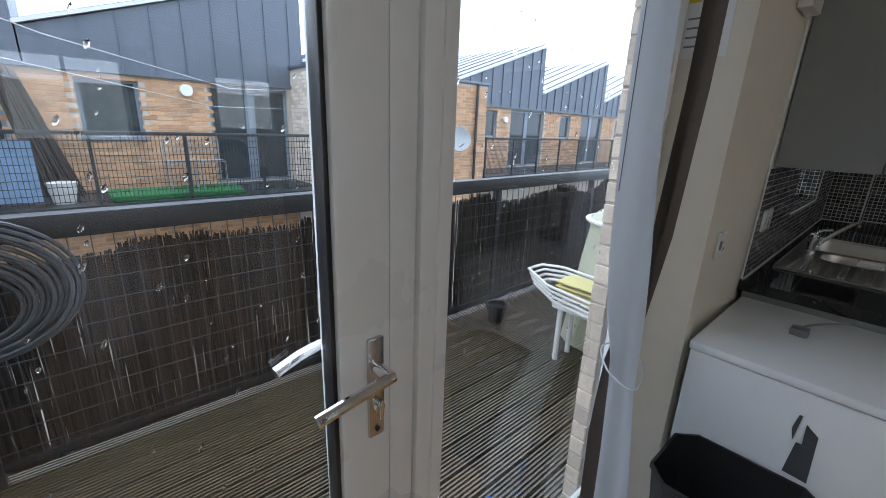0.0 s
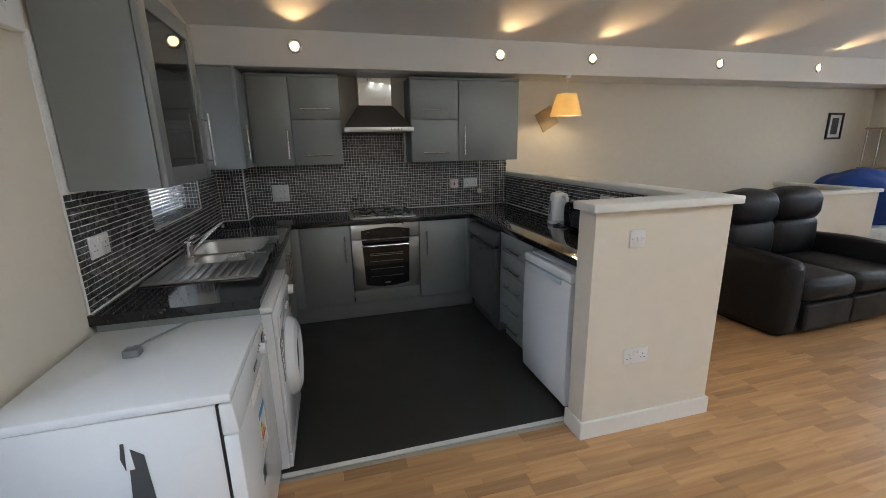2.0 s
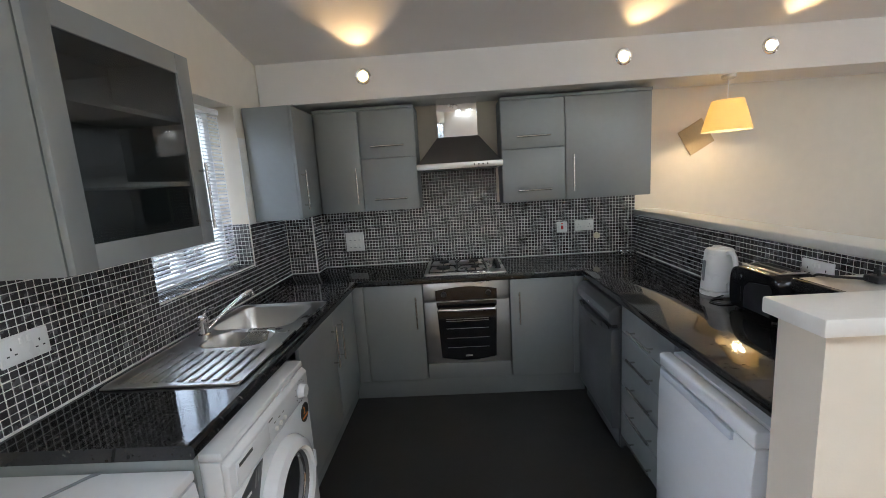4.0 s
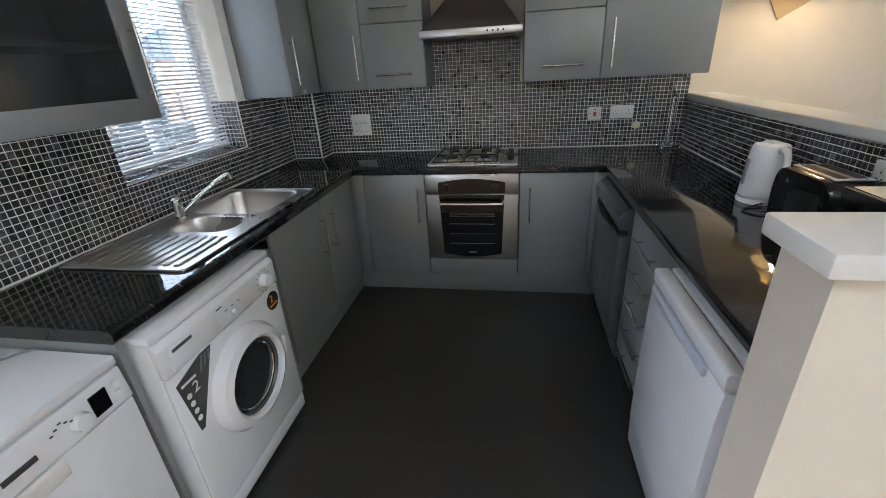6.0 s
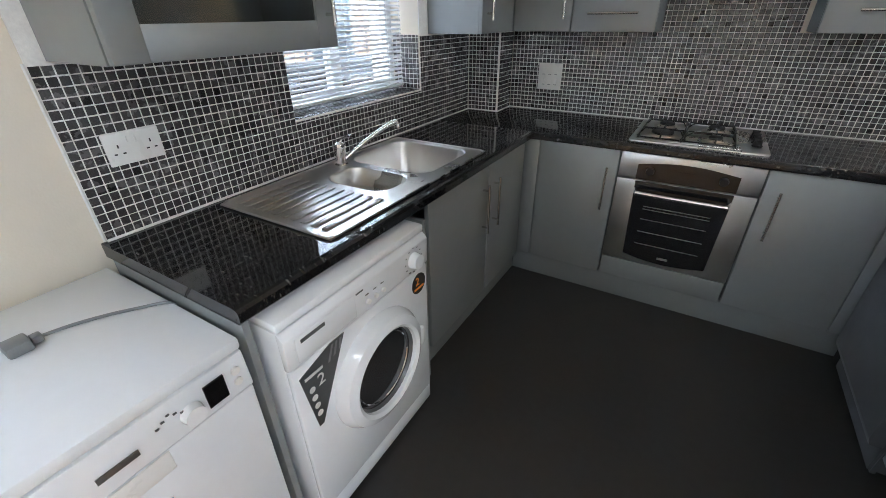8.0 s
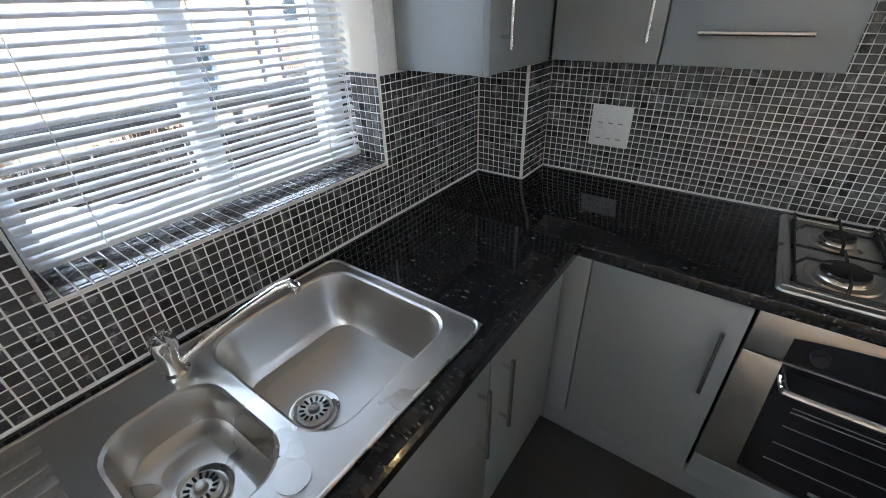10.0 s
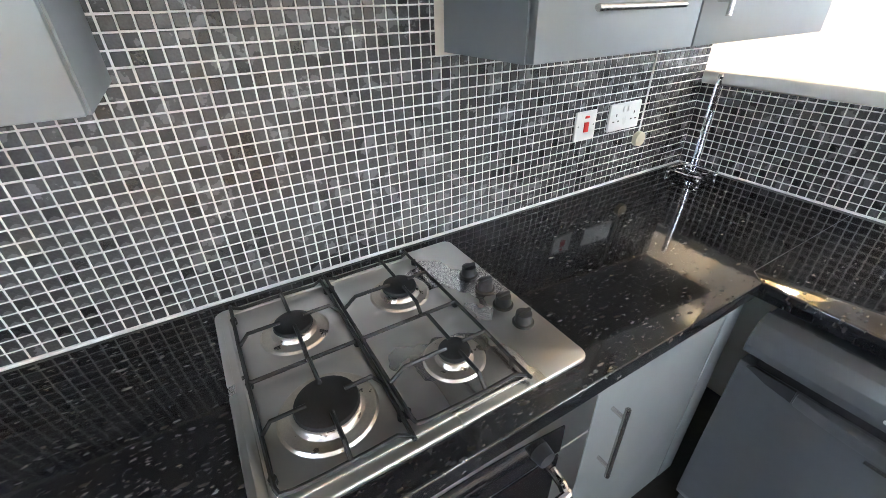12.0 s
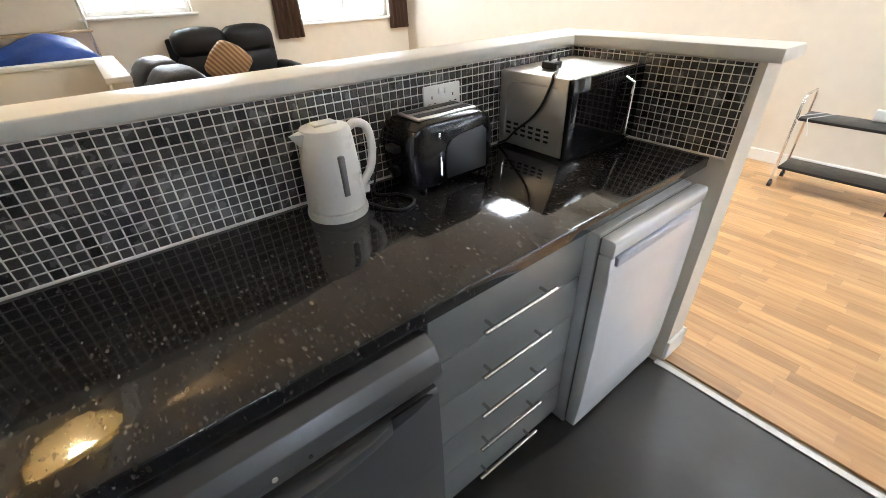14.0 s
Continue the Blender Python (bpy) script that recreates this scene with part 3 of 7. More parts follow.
ZB, ZT = 0.868, 0.91     # underside and top of the worktop
base_unit(0.65, 1.068, -0.58, -0.02, ZB, '-y', "grey laminate base cabinet with a steel handle", handle_at=1.02)
base_unit(1.678, 2.115, -0.58, -0.02, ZB, '-y', "grey laminate base cabinet beside the oven", handle_at=1.74)
base_unit(0.02, 0.58, -1.07, -0.62, ZB, '+x', "grey laminate sink base cabinet door beside the corner", handle_at=-1.012)
base_unit(0.02, 0.58, -1.60, -1.072, ZB, '+x', "grey laminate sink base cabinet beside the washing machine", handle_at=-1.128, top=0.70)
solid("filler_post", box(0.56, 0.648, -0.58, -0.53, 0.152, ZB, 0.002), M_DOOR, "grey corner filler panel beside the base cabinet", "filler panel")
solid("filler_post", box(2.117, 2.19, -0.58, -0.53, 0.152, ZB, 0.002), M_DOOR, "grey corner filler panel beside the dishwasher", "filler panel")
solid("plinth", box(0.53, 2.20, -0.535, -0.515, 0.0, 0.150, 0.002), M_DOOR, "grey kitchen plinth under the oven cabinets", "plinth")
solid("plinth", box(0.51, 0.53, -1.60, -0.535, 0.0, 0.150, 0.002), M_DOOR, "grey kitchen plinth under the sink cabinets", "plinth")
solid("end_panel", box(0.02, 0.60, -2.395, -2.375, 0.0, ZB, 0.002), M_CARC, "grey end panel under the worktop", "panel")
solid("end_panel", box(0.02, 0.58, -1.64, -1.62, 0.0, 0.80, 0.002), M_CARC, "grey panel beside the washing machine", "panel")


def drawer_unit():
    x = 2.19
    y0, y1 = -1.775, -1.235
    u = thing("drawer_cabinet", (2.45, -1.5, 0.1), "grey laminate cabinet of five drawers with steel handles", "cabinet", "kitchen base cabinets")
    part("body", box(x + .023, 2.75, y0, y1, 0.10, ZB), M_CARC, u)
    h = (ZB - 0.11) / 5
    for i in range(5):
        z = 0.105 + i * h
        d = part("drawer", box(x, x + .02, y0 + .002, y1 - .002, z + .002, z + h - .003, 0.002), M_DOOR, u)
        bar_handle(d, (x, y0 + 0.152, z + h * 0.32), (x, y1 - 0.136, z + h * 0.32), (-0.030, 0, 0))
    part("plinth", box(x + .06, x + .075, y0, y1, 0.0, 0.098), M_DOOR, u)


drawer_unit()


# ---- worktops ----
def worktop(name, outline):
    bm = bm_prism(bmesh.new(), [(x, y, ZB) for x, y in outline], (0, 0, ZT - ZB))
    edges = [e for e in bm.edges if abs(e.verts[0].co.z - e.verts[1].co.z) < 1e-6 and e.calc_length() > 0.5
             and (all(abs(v.co.x - 2.17) < 1e-4 for v in e.verts) or all(abs(v.co.y + 0.60) < 1e-4 for v in e.verts))]
    bmesh.ops.bevel(bm, geom=edges, offset=0.007, segments=3, affect='EDGES', profile=0.5)
    return part(name, bm, M_TOP, wo)


SX0, SX1, SY0, SY1 = 0.052, 0.558, -2.065, -1.075   # the sink's rim
# the sink run's top is made of strips round the bowls' cut-out
CUT = (0.078, 0.530, -1.735, -1.092)
wl = thing("worktop", (0.3, -1.5, ZB), "glossy black flecked laminate worktop round the sink", "worktop")


def top_strip(x0, x1, y0, y1, name="top_panel"):
    part(name, box(x0, x1, y0, y1, ZB, ZT), M_TOP, wl)


top_strip(0.002, CUT[0], -2.40, -0.60)
top_strip(CUT[1], 0.592, -2.40, -0.60)
top_strip(CUT[0], CUT[1], -2.40, CUT[2])
top_strip(CUT[0], CUT[1], CUT[3], -0.60)
bm = bm_prism(bmesh.new(), [(0.592, -2.40, ZB), (0.603, -2.40, ZB), (0.610, -2.40, ZB + .008), (0.610, -2.40, ZT - .010), (0.603, -2.40, ZT - .002), (0.592, -2.40, ZT)], (0, 1.80, 0))
part("rounded_edge", bm, M_TOP, wl)
wo = thing("worktop", (1.4, -0.3, ZB), "glossy black flecked worktop under the hob and along the half wall", "worktop")
worktop("hob_length", [(0.002, -0.60), (0.002, -0.002), (2.768, -0.002), (2.768, -0.562), (2.206, -0.562), (2.17, -0.598), (2.17, -0.60)])
worktop("half_wall_length", [(2.17, -2.408), (2.17, -0.60), (2.17, -0.598), (2.206, -0.562), (2.768, -0.562), (2.768, -2.408)])
joint = prism([(2.172, -0.598, ZT), (2.206, -0.566, ZT), (2.76, -0.562, ZT), (2.76, -0.5608, ZT), (2.205, -0.5645, ZT), (2.171, -0.5965, ZT)], (0, 0, 0.0004))
structure("trim_worktop_joint", joint, M_DGREY, "thin mitre joint in the worktop", "joint")


# ---- kitchen: wall units ----
def handle_on(parent, horizontal, c, length, face):
    cx, cy, cz = c
    h = length / 2
    if face == '-y':
        out = (0, -0.03, 0)
        p, q = ((cx - h, cy, cz), (cx + h, cy, cz)) if horizontal else ((cx, cy, cz - h), (cx, cy, cz + h))
    else:
        out = (0.03, 0, 0)
        p, q = ((cx, cy - h, cz), (cx, cy + h, cz)) if horizontal else ((cx, cy, cz - h), (cx, cy, cz + h))
    bar_handle(parent, p, q, out)


WZ0, WZ1, WY = 1.375, 2.10, -0.305


def wall_unit(x0, x1, doors, label):
    u = thing("wall_cabinet", ((x0 + x1) / 2, -0.15, WZ0), label, "cabinet", "kitchen wall cabinets")
    part("body", box(x0, x1, WY + .022, -0.012, WZ0, WZ1), M_CARC, u)
    for kind, a, b, z0, z1, h in doors:
        d = part("door" if kind == "door" else "flap_door", box(a + .002, b - .002, WY, WY + .02, z0 + .002, z1 - .002, 0.002), M_DOOR, u)
        if kind == "door":
            handle_on(d, False, (h, WY, WZ0 + 0.19), 0.26, '-y')
        else:
            handle_on(d, True, ((a + b) / 2, WY, z0 + h), 0.24, '-y')
    return u


zm = (WZ0 + WZ1) / 2 + 0.02
wall_unit(0.335, 0.658, [("door", 0.335, 0.658, WZ0, WZ1, 0.622)], "grey wall cabinet with a tall single door")
wall_unit(0.660, 1.070, [("flap", 0.660, 1.070, WZ0, zm, 0.085), ("flap", 0.660, 1.070, zm, WZ1, 0.085)], "grey wall cabinet with two flap doors beside the hood")
wall_unit(1.690, 2.145, [("flap", 1.690, 2.145, WZ0, zm, 0.085), ("flap", 1.690, 2.145, zm, WZ1, 0.085)], "grey wall cabinet with two flap doors above the hob side")
wall_unit(2.147, 2.755, [("door", 2.147, 2.755, WZ0, WZ1, 2.20)], "wide grey wall cabinet at the end of the row")
solid("cabinet_cornice", box(0.335, 1.070, WY - 0.006, -0.012, WZ1 + .001, WZ1 + 0.022, 0.002), M_CARC, "grey cornice strip on top of wall cabinets", "cornice")
solid("cabinet_cornice", box(1.690, 2.755, WY - 0.006, -0.012, WZ1 + .001, WZ1 + 0.022, 0.002), M_CARC, "grey cornice strip on top of wall cabinets", "cornice")

u = thing("wall_cabinet", (0.16, -0.5, WZ0), "grey wall cabinet in the corner beside the window", "cabinet", "kitchen wall cabinets")
part("body", box(0.012, 0.310, -0.690, -0.215, WZ0, WZ1), M_DOOR, u)
d = part("door", box(0.312, 0.332, -0.693, -0.310, WZ0 + .002, WZ1 - .002, 0.002), M_DOOR, u)
handle_on(d, False, (0.332, -0.635, WZ0 + 0.19), 0.26, '+x')


def glass_cabinet():
    y0, y1 = -2.345, -1.705
    u = thing("wall_cabinet", (0.16, -2.0, WZ0), "grey wall cabinet with a framed glass door", "cabinet", "kitchen wall cabinets")
    t = 0.018
    part("side_panel", box(0.012, 0.308, y0, y0 + t, WZ0, WZ1), M_DOOR, u)
    part("side_panel", box(0.012, 0.308, y1 - t, y1, WZ0, WZ1), M_DOOR, u)
    part("bottom_panel", box(0.012, 0.308, y0 + t, y1 - t, WZ0, WZ0 + t), M_CARC, u)
    part("top_panel", box(0.012, 0.308, y0 + t, y1 - t, WZ1 - t, WZ1), M_CARC, u)
    part("back_panel", box(0.012, 0.018, y0 + t, y1 - t, WZ0 + t, WZ1 - t), M_CARC, u)
    for z in (1.61, 1.85):
        part("shelf", box(0.02, 0.29, y0 + t, y1 - t, z, z + 0.016), M_CARC, u)
    w = 0.075
    part("door_stile", box(0.311, 0.333, y0 + .002, y0 + w, WZ0 + .002, WZ1 - .002, 0.002), M_DOOR, u)
    d = part("door_stile", box(0.311, 0.333, y1 - w, y1 - .002, WZ0 + .002, WZ1 - .002, 0.002), M_DOOR, u)
    part("door_rail", box(0.312, 0.332, y0 + w, y1 - w, WZ0 + .002, WZ0 + w, 0.002), M_DOOR, u)
    part("door_rail", box(0.312, 0.332, y0 + w, y1 - w, WZ1 - w, WZ1 - .002, 0.002), M_DOOR, u)
    g = part("pane", box(0.319, 0.324, y0 + w, y1 - w, WZ0 + w, WZ1 - w), M_SMOKE, u)
    handle_on(d, False, (0.333, y1 - 0.035, WZ0 + 0.19), 0.26, '+x')


M_SMOKE = glass_material("smoked_glass", (0.55, 0.58, 0.58))
glass_cabinet()


# ---- cooker hood ----
def hood():
    x0, x1 = 1.085, 1.675
    cx = (x0 + x1) / 2
    u = thing("cooker_hood", (cx, -0.25, 1.64), "stainless steel chimney cooker hood over the hob", "cooker hood")
    part("rim", box(x0, x1, -0.51, -0.012, 1.645, 1.685, 0.004), M_STEEL, u)
    bm = bmesh.new()
    lo = [(x0 + .01, -0.50), (x1 - .01, -0.50), (x1 - .01, -0.012), (x0 + .01, -0.012)]
    hi = [(cx - .15, -0.29), (cx + .15, -0.29), (cx + .15, -0.012), (cx - .15, -0.012)]
    a = [bm.verts.new((x, y, 1.685)) for x, y in lo]
    b = [bm.verts.new((x, y, 1.875)) for x, y in hi]
    for i in range(4):
        bm.faces.new((a[i], a[(i + 1) % 4], b[(i + 1) % 4], b[i]))
    bm.faces.new(b)
    part("canopy", bm, M_HOOD, u, "dark brushed steel canopy", False)
    part("chimney", box(cx - .145, cx + .145, -0.285, -0.012, 1.875, 2.15, 0.003), M_CHROME, u)
    part("grease_filter", box(x0 + .04, x1 - .04, -0.47, -0.05, 1.638, 1.645), M_DGREY, u)
    for i in range(4):
        part("button", cyl((cx + 0.10 + i * .03, -0.513, 1.665), (cx + 0.10 + i * .03, -0.509, 1.665), 0.006, seg=10), M_BLACKP, u)


M_HOOD = material("dark_brushed_steel", (0.16, 0.15, 0.14), 0.35, metal=0.9, var=0.06, vscale=20, stretch=(8, 1, 1))
hood()


# ---- oven ----
def oven():
    x0, x1, yf = 1.074, 1.672, -0.585
    cx = (x0 + x1) / 2
    u = thing("oven", (cx, -0.3, 0.27), "built-in stainless steel oven with a black glass door", "oven")
    part("body", box(x0, x1, -0.56, -0.05, 0.27, 0.862), M_DGREY, u)
    cp = part("control_panel", box(x0, x1, yf, yf + .025, 0.735, 0.863, 0.002), M_STEEL, u)
    # the dark fascia has an arched top and spans panel and door
    pts = [(x0 + .085 + (x1 - x0 - .17) * k / 14, 0.812 + 0.022 * math.sin(math.pi * k / 14)) for k in range(15)]
    bm = bm_prism(bmesh.new(), [(x0 + .085, yf - .004, 0.738)] + [(x, yf - .004, z) for x, z in pts] + [(x1 - .085, yf - .004, 0.738)], (0, .003, 0))
    part("fascia", bm, M_BLACKG, cp, "black arched control fascia")
    for k in (cx - 0.155, cx + 0.155):
        part("knob", cyl((k, yf - .004, 0.785), (k, yf - .026, 0.785), 0.020, 0.017, 20), M_BLACKP, cp)
    part("display", box(cx - .035, cx + .035, yf - .007, yf - .004, 0.773, 0.800), M_DGLASS, cp)
    dr = part("door", box(x0, x1, yf, yf + .03, 0.275, 0.730, 0.003), M_STEEL, u)
    n = 14
    low = [(x0 + .105 + (x1 - x0 - .21) * k / n, 0.318 - 0.024 * math.sin(math.pi * k / n)) for k in range(n + 1)]
    bm = bm_prism(bmesh.new(), [(x, yf - .005, z) for x, z in low] + [(x1 - .088, yf - .005, 0.728), (x0 + .088, yf - .005, 0.728)], (0, .004, 0))
    part("door_glass", bm, M_DGLASS, dr, "black glass with a curved lower edge")
    bm = bm_tube(bmesh.new(), smooth([(x0 + .10, yf - .005, .69), (x0 + .105, yf - .045, .685), (x0 + .14, yf - .055, .683), (x1 - .14, yf - .055, .683), (x1 - .105, yf - .045, .685), (x1 - .10, yf - .005, .69)], 5), 0.010, 10)
    part("handle", bm, M_CHROME, dr)
    for z in (0.60, 0.585, 0.53, 0.46, 0.39):
        part("rack_line", box(x0 + .15, x1 - .15, yf - .0065, yf - .005, z, z + .003), M_STEEL, dr)
    part("badge", box(cx - .025, cx + .025, yf - .0066, yf - .005, 0.322, 0.334), M_STEEL, dr)
    part("lower_panel", box(x0 + .002, x1 - .002, -0.58, -0.56, 0.154, 0.268, 0.002), M_DOOR, u, "grey laminate panel below the oven")


oven()


# ---- gas hob ----
def hob():
    x0, x1, y0, y1, z = 1.085, 1.665, -0.555, -0.055, ZT
    u = thing("gas_hob", ((x0 + x1) / 2, -0.3, z), "stainless steel four-burner gas hob set in the worktop", "hob")
    bm = bmesh.new()
    bm_prism(bm, rounded(x0, x1, y0, y1, z + .001, .022), (0, 0, .008))
    top = [e for e in bm.edges if all(v.co.z > z + .008 for v in e.verts)]
    bmesh.ops.bevel(bm, geom=top, offset=.004, segments=3, affect='EDGES', profile=0.5)
    pl = part("hob_plate", bm, M_STEEL, u)
    xk = x1 - 0.115
    bm = bmesh.new()
    for a, b, c, d in ((x0 + .012, x0 + .026, y0 + .02, y1 - .02), (xk - .014, xk, y0 + .02, y1 - .02),
                       (x0 + .026, xk - .014, y0 + .02, y0 + .030), (x0 + .026, xk - .014, y1 - .030, y1 - .02)):
        bm_box(bm, a, b, c, d, z + .009, z + .013, 0.002)
    part("raised_rim", bm, M_STEEL, u)
    cx, cy = (x0 + xk) / 2, (y0 + y1) / 2
    burners = [(x0 + .135, y0 + .135, .050), (xk - .100, y0 + .125, .028), (x0 + .135, y1 - .148, .036), (xk - .100, y1 - .148, .036)]
    for bx, by, r in burners:
        bm = bm_lathe(bmesh.new(), [(r + .030, z + .009), (r + .026, z + .013), (r + .008, z + .014), (r + .004, z + .022), (r + .001, z + .024)], Matrix.Translation((bx, by, 0)))
        bu = part("burner_ring", bm, M_BURN, u)
        bm = bm_lathe(bmesh.new(), [(r, z + .024), (r + .002, z + .028), (r, z + .034), (r * .85, z + .036), (0, z + .036)], Matrix.Translation((bx, by, 0)))
        part("burner_cap", bm, M_IRON, bu)
    # two pan supports, each a frame with fingers
    for a, b in ((x0 + .035, cx - .006), (cx + .006, xk - .02)):
        bm = bmesh.new()
        zz = z + .034
        r = 0.0038
        fr = [(a, y0 + .045), (a + .02, y0 + .03), (b - .02, y0 + .03), (b, y0 + .045), (b, y1 - .045), (b - .02, y1 - .03), (a + .02, y1 - .03), (a, y1 - .045), (a, y0 + .045)]
        bm_tube(bm, smooth([(x, y, z + .020) for x, y in fr], 3), r, 6)
        bm_tube(bm, [(a, cy, z + .020), (b, cy, z + .020)], r, 6)
        for lx, ly in ((a, y0 + .06), (b, y0 + .06), (a, y1 - .06), (b, y1 - .06), (a, cy), (b, cy)):
            bm_cyl(bm, (lx, ly, z + .009), (lx, ly, z + .022), 0.006, seg=8)
        ps = part("pan_support", bm, M_IRON, u)
        fingers = []
        for bx, by, br in burners:
            if not a < bx < b:
                continue
            for dx, dy, ex, ey in ((1, 0, b, by), (-1, 0, a, by), (0, -1, bx, y0 + .03), (0, 1, bx, y1 - .03)):
                # fingers point at the burner, rising from the frame
                if dy == 0:
                    far = Vector((ex, by, z + .020))
                elif (dy < 0) == (by < cy):
                    far = Vector((bx, ey, z + .020))
                else:
                    far = Vector((bx, cy, z + .020))
                near = Vector((bx + dx * br * .62, by + dy * br * .62, z + .042))
                mid = far.lerp(near, 0.25)
                mid.z = z + .042
                fingers.append(tube([far, mid, near], r, 6))
        for k, fr_bm in enumerate(fingers):
            part("finger", fr_bm, M_IRON, ps)
    for i in range(4):
        ky = y1 - .172 - i * .065
        kx = xk + .068
        bm = bm_lathe(bmesh.new(), [(.022, z + .009), (.022, z + .013), (.018, z + .015), (.016, z + .034), (.013, z + .036), (0, z + .036)], Matrix.Translation((kx, ky, 0)), 20)
        k = part("knob", bm, M_BLACKP, u)
        part("knob_grip", box(kx - .016, kx + .016, ky - .004, ky + .004, z + .034, z + .041, 0.002), M_BLACKP, k)


M_BURN = material("burner_metal", (0.60, 0.56, 0.50), 0.3, metal=1.0, var=0.12, vscale=40)
hob()


# ---- sink and tap ----
def bowl(parent, x0, x1, y0, y1, depth, drain, big=1.0, flat=0.06):
    """A pressed bowl with rounded corners."""
    bm = bmesh.new()
    rings = []
    for k, (inset, z, rad) in enumerate(((-.006, .0062, .075), (0, .002, .07), (.006, -.02, .068), (.012, -depth * .8, .065), (.03, -depth * .97, .05), (flat, -depth, .03))):
        pts = []
        a0, a1, b0, b1 = x0 + inset, x1 - inset, y0 + inset, y1 - inset
        for cx, cy, st in ((a1 - rad, b1 - rad, 0), (a0 + rad, b1 - rad, 90), (a0 + rad, b0 + rad, 180), (a1 - rad, b0 + rad, 270)):
            for j in range(7):
                a = radians(st + 15 * j)
                pts.append((cx + rad * math.cos(a), cy + rad * math.sin(a), ZT + z))
        rings.append([bm.verts.new(p) for p in pts])
    for a, b in zip(rings, rings[1:]):
        for i in range(28):
            bm.faces.new((a[i], b[i], b[(i + 1) % 28], a[(i + 1) % 28]))
    bm.faces.new(rings[-1])
    bo = part("bowl", bm, M_SINK, parent)
    dx, dy = drain
    zb = ZT - depth
    put = Matrix.Translation((dx, dy, 0)) @ Matrix.Diagonal((big, big, 1, 1))
    part("waste_rim", lathe([(.047, zb + .001), (.045, zb + .006), (.037, zb + .004), (.033, zb + .001)], put, 32, False), M_CHROME, bo)
    basket = part("strainer", lathe([(.032, zb + .002), (.031, zb + .010), (.028, zb + .013), (.016, zb + .009), (.011, zb + .010), (.009, zb + .020), (.006, zb + .023), (0, zb + .0235)], put, 28), M_STEEL, bo, "steel basket strainer with slots")
    for k in range(14):
        g = 2 * math.pi * k / 14
        c, q = Vector((dx, dy, zb + .0132)), Vector((math.cos(g), math.sin(g), 0))
        part("strainer_slot", cyl(c + q * .017 * big - Vector((0, 0, .0025)), c + q * .026 * big - Vector((0, 0, .0006)), .0026, seg=8), M_BLACKP, basket)


